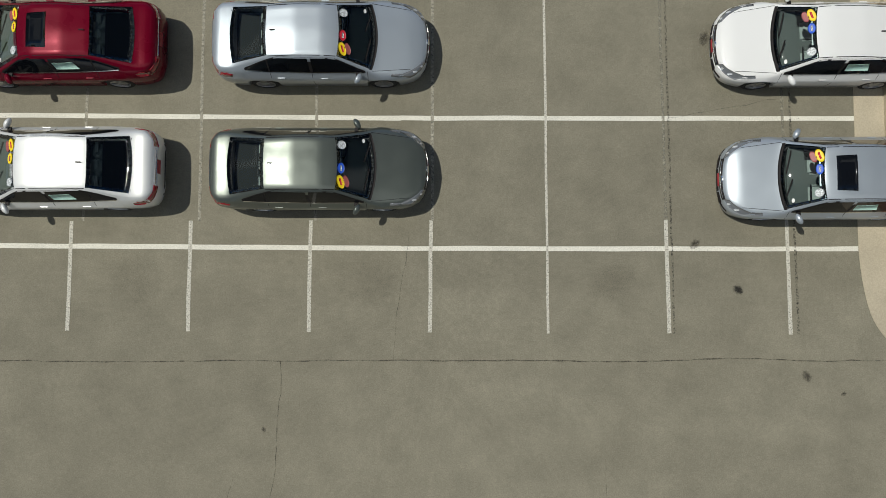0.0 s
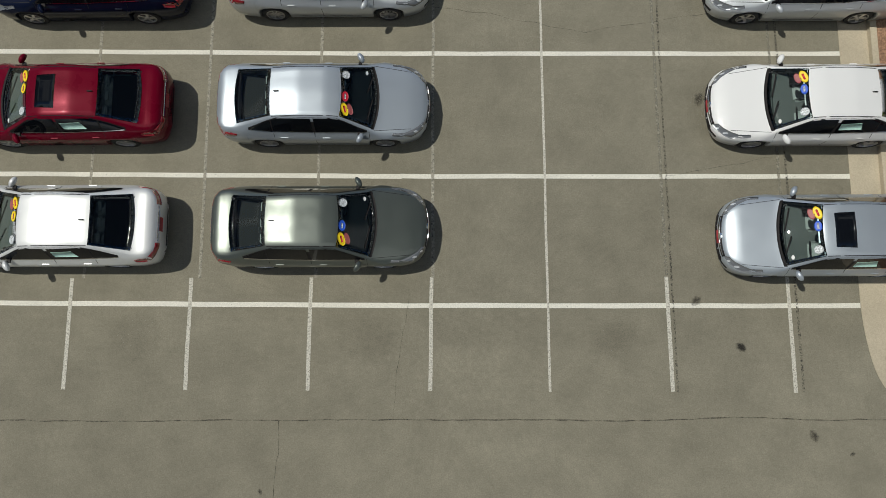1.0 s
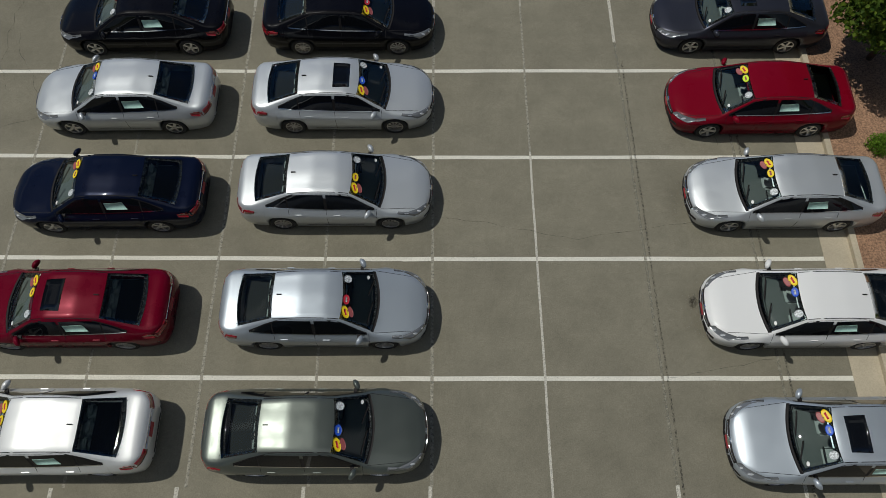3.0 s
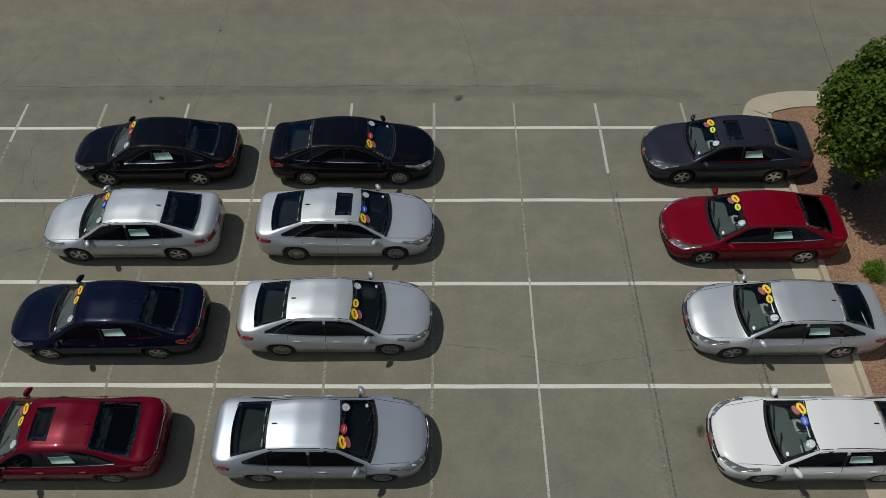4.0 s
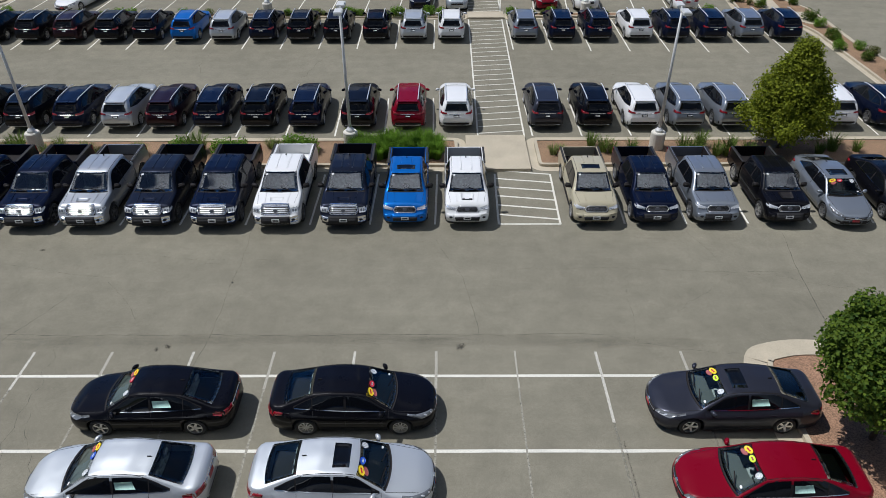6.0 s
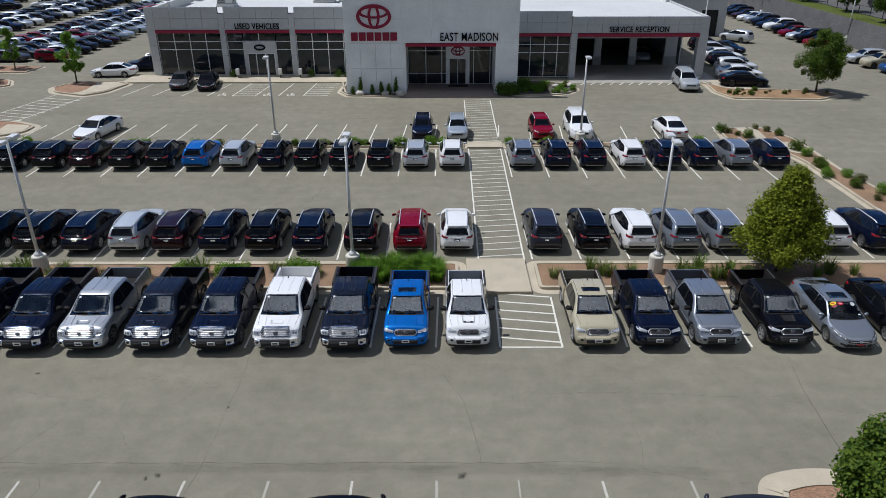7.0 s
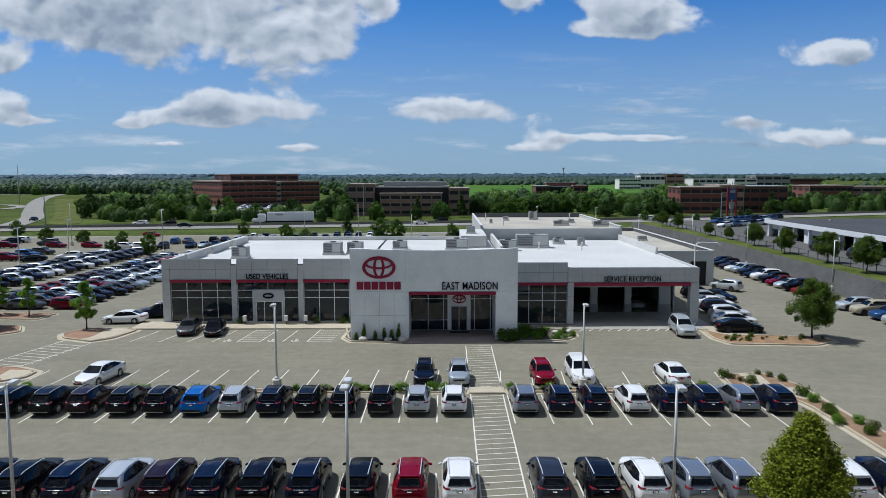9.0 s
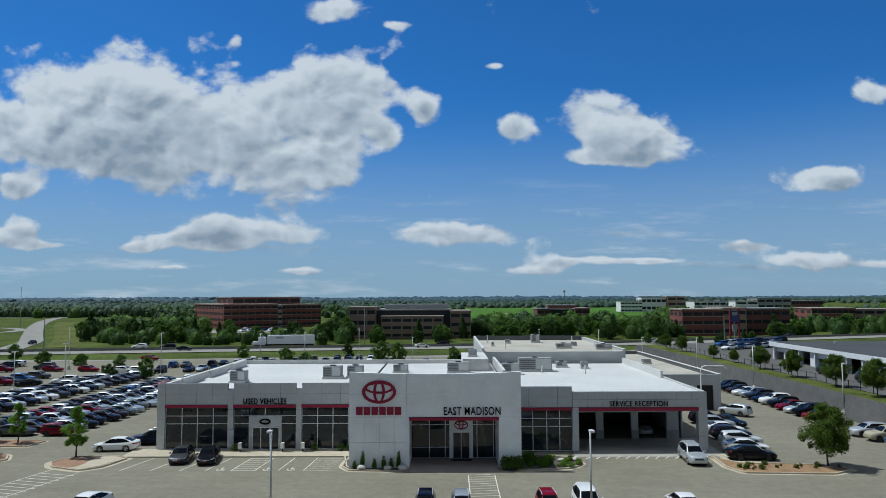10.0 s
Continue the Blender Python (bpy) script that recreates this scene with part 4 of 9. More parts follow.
def shell(spec, stations, ncut=(1, 1, 2, 3, 5, 3, 3)):
    """The painted skin: cross-sections along the length, with wheel arches cut up into it."""
    f = {k: curve_of(spec[k], spec.get("soft", 0.16 if k == "top" else 0.12)) for k in ("top", "we", "crown", "belt", "wb", "wm", "zm", "zb")}
    L, R = spec["L"], spec["r"] + 0.045
    xs = set(np.linspace(0, L, stations).round(3)) | {0.012, 0.035, round(L - 0.03, 3), round(L - 0.01, 3)}
    wheels = [w for w in (spec["xf"], spec["xr"]) if w < L]
    for w in wheels:
        xs = {x for x in xs if abs(x - w) > R} | {round(w - R * math.cos(a), 3) for a in np.linspace(0, math.pi, 11)} | {round(w - R - 0.004, 3), round(w + R + 0.004, 3)}
    bm, rings = bmesh.new(), []
    for x in sorted(xs):
        top, we, cr, belt, wb, wm, zm, zb = (f[k](x) for k in ("top", "we", "crown", "belt", "wb", "wm", "zm", "zb"))
        for w in wheels:
            if abs(x - w) < R:
                zb = max(zb, spec["r"] + math.sqrt(max(0, R * R - (x - w) ** 2)))
        zm = max(zm, zb + 0.05)
        belt = max(min(belt, top - cr - 0.01), zm + 0.04)
        ze = max(top - cr, belt + 0.008)
        top = max(top, ze + 0.005)
        ctl = [(0, zb), (wm - .12, zb), (wm - .03, zb + .03), (wm, zm), (wb, belt), (we, ze), (we * .6, ze + (top - ze) * .66), (0, top)]
        pts = []
        for i in range(7):
            a, b = ctl[max(i - 1, 0)], ctl[i]
            c, d = ctl[i + 1], ctl[min(i + 2, 7)] if i < 6 else (-ctl[6][0], ctl[6][1])
            for k in range(ncut[i]):
                t = k / ncut[i]
                q = []
                for n in (0, 1):
                    m1, m2 = (c[n] - a[n]) * .28, (d[n] - b[n]) * .28
                    q.append((2 * t**3 - 3 * t * t + 1) * b[n] + (t**3 - 2 * t * t + t) * m1 + (-2 * t**3 + 3 * t * t) * c[n] + (t**3 - t * t) * m2)
                pts.append(q)
        pts.append([0, top])
        ring = [bm.verts.new((x, y, z)) for y, z in pts]
        ring += [bm.verts.new((x, -y, z)) for y, z in pts[-2:0:-1]]
        rings.append(ring)
    n = len(rings[0])
    for a, b in zip(rings, rings[1:]):
        for k in range(n):
            bm.faces.new((a[k], a[(k + 1) % n], b[(k + 1) % n], b[k]))
    bm.faces.new(rings[0][::-1]), bm.faces.new(rings[-1])
    bmesh.ops.recalc_face_normals(bm, faces=bm.faces)
    bm.normal_update()
    return bm


RAYS = {"top": ((0, 0, 4), (0, 0, -1)), "left": ((0, -4, 0), (0, 1, 0)), "right": ((0, 4, 0), (0, -1, 0)), "front": ((-3, 0, 0), (1, 0, 0)), "back": ((9, 0, 0), (-1, 0, 0))}


def onto(tree, side, u, v):
    """The skin's place and outward normal under a plan, side or end view's (u, v)."""
    at, way = RAYS[side]
    o = {"top": (u, v, 4), "left": (u, -4, v), "right": (u, 4, v), "front": (-3, u, v), "back": (9, u, v)}[side]
    p, n, _, _ = tree.ray_cast(Vector(o), Vector(way))
    if p is None:
        p, n, _, _ = tree.find_nearest({"top": (u, v, 1), "left": (u, -.85, v), "right": (u, .85, v), "front": (.1, u, v), "back": (6, u, v)}[side])
    if n.dot(Vector(way)) > 0:
        n = -n
    return p, n


def patch(tree, side, quad, nu=6, nv=4, lift=0.006, bm=None, round_=False, bow=None):
    """A panel laid on the skin with a turned-in rim, outlined by four corners (or an oval inside them)."""
    bm = bm or bmesh.new()
    a, b, c, d = (Vector(q) for q in quad)
    grid = []
    for j in range(nv + 1):
        row = []
        for i in range(nu + 1):
            s, t = i / nu, j / nv
            if round_:
                p, q = 2 * s - 1, 2 * t - 1
                s, t = .5 + .5 * p * math.sqrt(1 - q * q / 2), .5 + .5 * q * math.sqrt(1 - p * p / 2)
            w = (a * (1 - s) + b * s) * (1 - t) + (d * (1 - s) + c * s) * t
            if bow:
                w.x += (bow[0] * (1 - t) + bow[1] * t) * (1 - (2 * s - 1) ** 2)
            p, n = onto(tree, side, w.x, w.y)
            edge = i in (0, nu) or j in (0, nv)
            row.append((bm.verts.new(p + n * lift), bm.verts.new(p - n * 0.008) if edge else None))
        grid.append(row)
    way = Vector(RAYS[side][1])

    def face(vs):
        f = bm.faces.new(vs)
        f.normal_update()
        return f

    for j in range(nv):
        for i in range(nu):
            f = face((grid[j][i][0], grid[j][i + 1][0], grid[j + 1][i + 1][0], grid[j + 1][i][0]))
            if f.normal.dot(way) > 0:
                f.normal_flip()
            f.smooth = True
    rim = [(j, 0) for j in range(nv)] + [(nv, i) for i in range(nu)] + [(j, nu) for j in range(nv, 0, -1)] + [(0, i) for i in range(nu, 0, -1)]
    for k in range(len(rim)):
        (j, i), (jj, ii) = rim[k], rim[(k + 1) % len(rim)]
        face((grid[j][i][0], grid[j][i][1], grid[jj][ii][1], grid[jj][ii][0]))
    return bm


def side_pane(tree, side, spec, x0, x1, grow, lift, n=8, nv=3, bm=None, low=None, high=None):
    """A piece of the side glass between two stations, bounded by the sill and the arch over the doors."""
    bm = bm or bmesh.new()
    sill, arch = curve_of(spec["sill"], .12), curve_of(spec["arch"], .16)
    way = Vector(RAYS[side][1])
    cols = []
    for i in range(n + 1):
        x = x0 + (x1 - x0) * i / n
        xx = min(max(x, spec["sill"][0][0]), spec["sill"][-1][0])
        a, b = sill(xx) - grow, max(arch(xx), sill(xx)) + grow
        if low is not None:
            a, b = sill(xx) + low, sill(xx) + high
        cols.append([])
        for j in range(nv + 1):
            p, nn = onto(tree, side, x, a + (b - a) * j / nv)
            cols[-1].append(bm.verts.new(p + nn * lift))
    for c, d in zip(cols, cols[1:]):
        for j in range(nv):
            f = bm.faces.new((c[j], d[j], d[j + 1], c[j + 1]))
            f.normal_update()
            if f.normal.dot(way) > 0:
                f.normal_flip()
            f.smooth = True
    return bm


def inside(q, quad, shrink):
    """Whether a point lies in a convex outline by more than shrink metres."""
    s = 0
    for a, b in zip(quad, quad[1:] + quad[:1]):
        ex, ey = b[0] - a[0], b[1] - a[1]
        d = (ex * (q[1] - a[1]) - ey * (q[0] - a[0])) / (math.hypot(ex, ey) + 1e-9)
        if s == 0:
            s = 1 if d > 0 else -1
        if d * s < shrink:
            return False
    return True


def straight(x, y, quad, bow):
    """x with a pane's bowed edges taken out."""
    x0, x1 = quad[0][0], quad[2][0]
    t = min(1, max(0, (x - x0) / (x1 - x0)))
    hw = abs(quad[0][1]) * (1 - t) + abs(quad[2][1]) * t
    return x - (bow[0] * (1 - t) + bow[1] * t) * max(0, 1 - (y / hw) ** 2)


def tyre_mesh(r, w, n):
    bm = bmesh.new()
    return lathe(bm, [(r * .66, -w / 2 + .01), (r * .9, -w / 2), (r * .985, -w / 2 + .025), (r, -w * .2), (r, w * .2), (r * .985, w / 2 - .025), (r * .9, w / 2), (r * .66, w / 2 - .01)], n, pose(0, 0, 0, 90), False)


def rim_mesh(r, w, spokes, n):
    """An alloy rim: lip, barrel and tapered spokes to a hub; its face towards -y."""
    bm = bmesh.new()
    R = r * .68
    lathe(bm, [(R, w * .40), (R, w * .48), (R * .93, w * .48), (R * .90, w * .2), (R * .90, -w * .3)], n, pose(0, 0, 0, 90), False)
    lathe(bm, [(.001, w * .36), (R * .2, w * .36), (R * .24, w * .28)], 10, pose(0, 0, 0, 90))
    for k in range(spokes):
        a = 6.28319 * k / spokes
        wd = R * (.30 if spokes <= 6 else .13)
        m = pose(0, 0, 0, 0, math.degrees(a), 0)
        box(bm, R * .12, R * .95, -w * .42, -w * .28, -wd / 2, wd / 2, 0, m)
    return bm


WHEELS = {}


def wheel(parent, spec, x, y, style="alloy", n=22):
    """A wheel (tyre with a dark drum) and its rim, which faces outwards."""
    r, w = spec["r"], 0.22 if spec["r"] < .37 else .27
    key = (r, style, n)
    if key not in WHEELS:
        spokes = {"alloy": 10, "five": 5, "dark": 6}[style]
        tb = tyre_mesh(r, w, n)
        lathe(tb, [(.001, -.01), (r * .66, -.01), (r * .66, .01), (.001, .01)], n, pose(0, 0, 0, 90), False)
        ob = part("wheel", tb, rubber, parent, smooth=False)
        m = part("rim", rim_mesh(r, w, spokes, n), alloy_dark if style == "dark" else alloy, ob)
        WHEELS[key] = (ob.data, m.data)
    else:
        ob = new("wheel", WHEELS[key][0])
        ob.parent = parent
        m = new("rim", WHEELS[key][1])
        m.parent = ob
    ob.matrix_basis = pose(x, y, r, 0, 0, 0 if y < 0 else 180)
    return ob


def seat(bm, x, y, w=.50, z=.30):
    box(bm, x - .25, x + .25, y - w / 2, y + w / 2, z, z + .22, .05)
    box(bm, -.09, .09, y - w / 2 + .01, y + w / 2 - .01, 0, .62, .05, pose(x + .28, 0, z + .14, 0, 16, 0))
    box(bm, -.05, .05, y - .13, y + .13, .62, .82, .04, pose(x + .28, 0, z + .14, 0, 16, 0))
    return bm


def hull(spec, root, detail):
    """The skin with window openings, glass, seams, mirrors and handles that every kind of vehicle has."""
    bm = shell(spec, (56 if detail > 1 else 34 if detail else 20), (1, 1, 2, 3, 5, 3, 3) if detail else (1, 1, 1, 2, 3, 2, 2))
    tree = BVHTree.FromBMesh(bm)
    tops = [q for q in (spec["screen"], spec["rear"]) if q]
    see = detail > 1
    if see:
        gone = []
        for f in bm.faces:
            c, n = f.calc_center_median(), f.normal
            bows = spec.get("bow", (0, 0, 0, 0))
            if n.z > .2 and any(inside((straight(c.x, c.y, q, bows[2 * i:2 * i + 2]), c.y), q, .045) for i, q in enumerate(tops)):
                gone.append(f)
        bmesh.ops.delete(bm, geom=gone, context="FACES")
        # the lined tub of the cabin under the windows
        (sx, sy), (fx0, fz), fx1 = spec["screen"][0], spec["frame"][0], spec["frame"][1][0]
        ty, tz = spec["wb"][3][1] - .10, fz - .03
        tub = bmesh.new()
        for q in ((sx, fx1, -ty, ty, .40, .44), (sx, fx1, -ty, -ty + .03, .44, tz), (sx, fx1, ty - .03, ty, .44, tz), (sx, sx + .03, -ty, ty, .44, tz - .1), (fx1 - .03, fx1, -ty, ty, .44, tz)):
            box(tub, *q)
        part("cabin_lining", tub, dash_grey, root)
    part("body", bm, PAINT["silver"], root, smooth=True)
    g = (truck_glass if spec.get("full") else car_glass) if see else dark_glass

    bows = spec.get("bow", (0, 0, 0, 0))

    def frame_of(quad, side, name, bow):
        """A dark ceramic border round a pane, with the pane open in the middle."""
        fb = bmesh.new()

        def at(u, v):
            p, q, r, w = (Vector(k) for k in quad)
            o = (p * (1 - u) + q * u) * (1 - v) + (w * (1 - u) + r * u) * v
            o.x += (bow[0] * (1 - v) + bow[1] * v) * (1 - (2 * u - 1) ** 2)
            return o

        e = .05
        for strip in ([(k / 8, 0, (k + 1) / 8, e * 1.8) for k in range(8)] + [(k / 8, 1 - e * 1.8, (k + 1) / 8, 1) for k in range(8)] + [(0, k / 5, e, (k + 1) / 5) for k in range(5)] + [(1 - e, k / 5, 1, (k + 1) / 5) for k in range(5)]):
            u0, v0, u1, v1 = strip
            patch(tree, side, [at(u0, v0), at(u1, v0), at(u1, v1), at(u0, v1)], 1, 1, .005, fb)
        return part(name, fb, black_plastic, root)

    if see:
        frame_of(spec["screen"], "top", "windscreen_border", bows[:2])
    part("windscreen", patch(tree, "top", spec["screen"], 10, 6, .009, None, False, bows[:2]), g, root)
    if spec["rear"]:
        if see:
            frame_of(spec["rear"], "top", "rear_window_border", bows[2:])
        part("rear_window", patch(tree, "top", spec["rear"], 10, 6, .009, None, False, bows[2:]), g, root)
    else:
        part("rear_window", patch(tree, "back", spec["rglass"], 6, 4, .012), dark_glass, root)
    for sd in ("left", "right"):
        x0, x1 = spec["sill"][0][0], spec["sill"][-1][0]
        k = 16 if detail else 8
        part("window_trim", side_pane(tree, sd, spec, x0 - .03, x1 + .03, .022, .004, k), black_plastic, root)
        stops = [x0] + [v for ab in spec["posts"] for v in ab] + [x1]
        for a, b in zip(stops[::2], stops[1::2]):
            part("side_window", side_pane(tree, sd, spec, a, b, 0, .008, 8 if detail else 4), dark_glass, root)
        if spec.get("bright"):
            part("sill_strip", side_pane(tree, sd, spec, x0 + .02, x1, 0, .011, k, 1, None, -.028, -.008), chrome, root)
    if detail > 1:
        for sd in ("left", "right"):
            for x in spec["seams"]:
                zt = spec["frame"][0][1] + .01
                part("door_seam", patch(tree, sd, [(x, .34), (x + .010, .34), (x + .010, zt), (x, zt)], 1, 5, .0025), dark_void, root)
            x0, x1, zs = spec["seams"][0], spec["seams"][-1], .32 if spec["r"] < .34 else .42
            part("sill_seam", patch(tree, sd, [(x0, zs), (x1, zs), (x1, zs + .01), (x0, zs + .01)], 6, 1, .0025), dark_void, root)
        for s in (1, -1):
            xa, xb, yw = spec["screen"][2][0] + .02, (spec["rear"][0][0] if spec["rear"] else spec["frame"][1][0]) - .03, abs(spec["screen"][2][1])
            part("roof_moulding", patch(tree, "top", [(xa, s * (yw - .005)), (xa, s * (yw + .010)), (xb, s * (yw + .005)), (xb, s * (yw - .01))], 1, 8, .003), black_plastic, root)
        hx, hy = spec["screen"][0][0] - .06, spec["screen"][0][1] + .02
        for s in (1, -1):
            part("bonnet_seam", patch(tree, "top", [(.18, s * (hy - .10)), (.18, s * (hy - .09)), (hx, s * (hy + .03)), (hx, s * (hy + .02))], 1, 8, .0025), dark_void, root)
        part("wiper_cowl", patch(tree, "top", [(hx, hy), (hx, -hy), (hx + .065, -hy), (hx + .065, hy)], 10, 1, .004, None, False, (bows[0], bows[0])), black_plastic, root)
        for y_, l_ in ((.05, .52), (-.48, .40)):
            part("wiper", patch(tree, "top", [(hx + .02, y_), (hx + .045, y_), (hx + .16, y_ + l_), (hx + .135, y_ + l_)], 1, 5, .018), black_plastic, root)
        if spec["rear"]:
            x = spec["rear"][2][0] + .03
            part("boot_seam", patch(tree, "top", [(x, -.6), (x + .01, -.6), (x + .01, .6), (x, .6)], 6, 1, .0025), dark_void, root)
        for sd, s in (("left", -1), ("right", 1)):
            for x, z in spec["handle"] if detail > 1 else ():
                p, n = onto(tree, sd, x, z)
                part("door_handle", boxed(p.x - .09, p.x + .09, p.y - .014, p.y + .014, z - .012, z + .012, .008), PAINT["silver"], root)
    for sd, s in (("left", -1), ("right", 1)):
        x, z = spec["mirror"]
        p, n = onto(tree, sd, x, z)
        tall = spec.get("full")
        mb = boxed(-.07, .08, -.13, .13, -.10, .10, .04) if tall else bmesh.new()
        if not tall:
            bmesh.ops.create_uvsphere(mb, u_segments=12, v_segments=8, radius=1)
            for v in mb.verts:
                v.co = Vector((v.co.x * (.055 if v.co.x > 0 else .085), v.co.y * .135, v.co.z * .075 - abs(v.co.y) * .01))
        bmesh.ops.transform(mb, matrix=pose(x, p.y + s * (.17 if tall else .15), z + (.07 if tall else .05), 0, 0, s * (-14 if tall else -28)), verts=mb.verts)
        mi = part("door_mirror" if tall else "mirror", mb, black_plastic if tall else PAINT["silver"], root, smooth=True)
        if detail > 1:
            part("mirror_arm", boxed(x - .03, x + .05, min(p.y, p.y + s * .08), max(p.y, p.y + s * .08), z - .03, z + .01), black_plastic, mi)
    return tree


def stick_stickers(tree, spec, root, style):
    """Price and year ovals at the head of the windscreen."""
    (x0, y0), (x1, y1) = spec["screen"][0], spec["screen"][3]
    lean = (y0 - y1) / (x1 - x0)

    def oval(name, x, y, rx, ry, material, turn=0.0, bar=None):
        c, s = math.cos(turn), math.sin(turn)
        q = [(x + a * c - b * s, y + a * s + b * c) for a, b in ((-rx, -ry), (rx, -ry), (rx, ry), (-rx, ry))]
        o = part(name, patch(tree, "top", q, 6, 6, .013, None, True), material, root)
        if bar:
            q = [(x + a * c - b * s, y + a * s + b * c) for a, b in ((-rx * .25, -ry * .5), (rx * .25, -ry * .5), (rx * .25, ry * .5), (-rx * .25, ry * .5))]
            part("lettering_bar", patch(tree, "top", q, 2, 2, .016), bar, o)

    xh = x1 - .10
    far = style.get("flip", 1)
    oval("yellow_sticker", xh - .02, far * .40, .075, .15, st_yellow, .25 * far, st_red)
    oval("maroon_sticker", xh - .13, far * .38, .06, .13, st_maroon, .25 * far)
    oval("year_sticker", xh - .03, far * .10, .07, .12, style.get("year", st_blue), 0, st_white if style.get("year", st_blue) in (st_blue, st_red) else st_maroon)
    oval("star_sticker", xh - .04, -far * .42, .085, .095, st_white)
    oval("inspection_sticker", x0 + .10, -far * .56, .03, .05, plate_white)


def sedan(detail=2, sunroof=False, stickers=None, wheels="five", paper=False):
    root = new("sedan")
    tree = hull(dict(SEDAN, bright=detail > 1), root, detail)
    if detail:
        for s in (1, -1):
            hl = part("headlight", patch(tree, "front", [(s * .46, .585), (s * .85, .655), (s * .862, .80), (s * .50, .695)], 8, 3, .006), lamp_dark, root)
            for a_, b_, z_ in ((.56, .61, .645), (.70, .75, .69)):
                part("reflector", patch(tree, "front", [(s * a_, z_ - .035), (s * b_, z_ - .03), (s * b_, z_ + .035), (s * a_, z_ + .03)], 3, 3, .010, None, True), lamp_clear, hl)
            part("corner_lamp", patch(tree, "left" if s < 0 else "right", [(.62, .74), (.86, .80), (.84, .83), (.62, .79)], 3, 1, .006), lamp_dark, root)
            part("fog_lamp", patch(tree, "front", [(s * .55, .36), (s * .73, .38), (s * .73, .46), (s * .55, .43)], 4, 2, .005), black_plastic, root)
            part("taillight", patch(tree, "back", [(s * .44, .82), (s * .82, .79), (s * .82, .96), (s * .44, .94)], 6, 3, .007), lamp_red, root)
            part("side_taillight", patch(tree, "left" if s < 0 else "right", [(4.46, .86), (4.70, .80), (4.70, .95), (4.44, .93)], 4, 2, .006), lamp_red, root)
        gr = part("grille", patch(tree, "front", [(-.48, .52), (.48, .52), (.47, .625), (-.47, .625)], 12, 2, .006), black_plastic, root)
        part("grille_bar", patch(tree, "front", [(-.44, .56), (.44, .56), (.43, .585), (-.43, .585)], 10, 1, .014), chrome, gr)
        part("grille_emblem", patch(tree, "front", [(-.08, .54), (.08, .54), (.08, .64), (-.08, .64)], 4, 4, .02, None, True), chrome, gr)
        part("lower_intake", patch(tree, "front", [(-.62, .29), (.62, .29), (.50, .47), (-.50, .47)], 10, 3, .005), black_plastic, root)
        part("dealer_plate", patch(tree, "front", [(-.15, .43), (.15, .43), (.15, .52), (-.15, .52)], 2, 2, .02), plate_red, root)
        part("rear_plate", patch(tree, "back", [(-.16, .72), (.16, .72), (.16, .86), (-.16, .86)], 2, 2, .012), plate_red, root)
        part("rear_chrome_strip", patch(tree, "back", [(-.42, .885), (.42, .885), (.42, .915), (-.42, .915)], 6, 1, .012), chrome, root)
        part("rear_valance", patch(tree, "back", [(-.55, .36), (.55, .36), (.6, .46), (-.6, .46)], 6, 2, .006), black_plastic, root)
        fin = boxed(3.38, 3.50, -.012, .012, 1.40, 1.45, .008)
        part("antenna", fin, black_plastic, root)
    else:
        for s in (1, -1):
            part("headlight", patch(tree, "front", [(s * .46, .615), (s * .80, .66), (s * .80, .765), (s * .48, .685)], 3, 2, .006), lamp_clear, root)
            part("taillight", patch(tree, "back", [(s * .44, .82), (s * .80, .80), (s * .80, .95), (s * .44, .94)], 3, 2, .007), lamp_red, root)
    if sunroof:
        part("sunroof", patch(tree, "top", [(2.22, -.38), (2.66, -.40), (2.66, .40), (2.22, .38)], 4, 4, .005), dark_glass, root)
    if detail > 1:
        for y in (-.37, .37):
            part("front_seat", seat(bmesh.new(), 2.33, y), seat_cloth, root, smooth=True)
        rb = bmesh.new()
        for y in (-.36, 0, .36):
            seat(rb, 3.20, y, .37)
        part("rear_bench", rb, seat_cloth, root, smooth=True)
        part("dashboard", boxed(1.30, 1.80, -.74, .74, .60, .93, .06), dash_grey, root)
        part("rear_shelf", boxed(3.72, 4.36, -.58, .58, .86, .93, .02), black_plastic, root)
        wh = bmesh.new()
        for k in range(16):
            a, b = 6.28319 * k / 16, 6.28319 * (k + 1) / 16
            tube(wh, [(0, .18 * math.cos(a), .18 * math.sin(a)), (0, .18 * math.cos(b), .18 * math.sin(b))], .016, .016, 5)
        bmesh.ops.transform(wh, matrix=pose(1.90, -.37, .92, 0, -25, 0), verts=wh.verts)
        part("steering_wheel", wh, black_plastic, root)
    if stickers is not None:
        stick_stickers(tree, SEDAN, root, stickers)
    if paper:
        part("window_paper", patch(tree, "left", [(2.74, 1.07), (3.26, 1.08), (3.18, 1.28), (2.72, 1.27)], 3, 2, .013), st_paper, root)
    n = 22 if detail else 12
    for x in (SEDAN["xf"], SEDAN["xr"]):
        for y in (-SEDAN["track"], SEDAN["track"]):
            wheel(root, SEDAN, x, y, wheels, n)
    return root, SEDAN["L"]


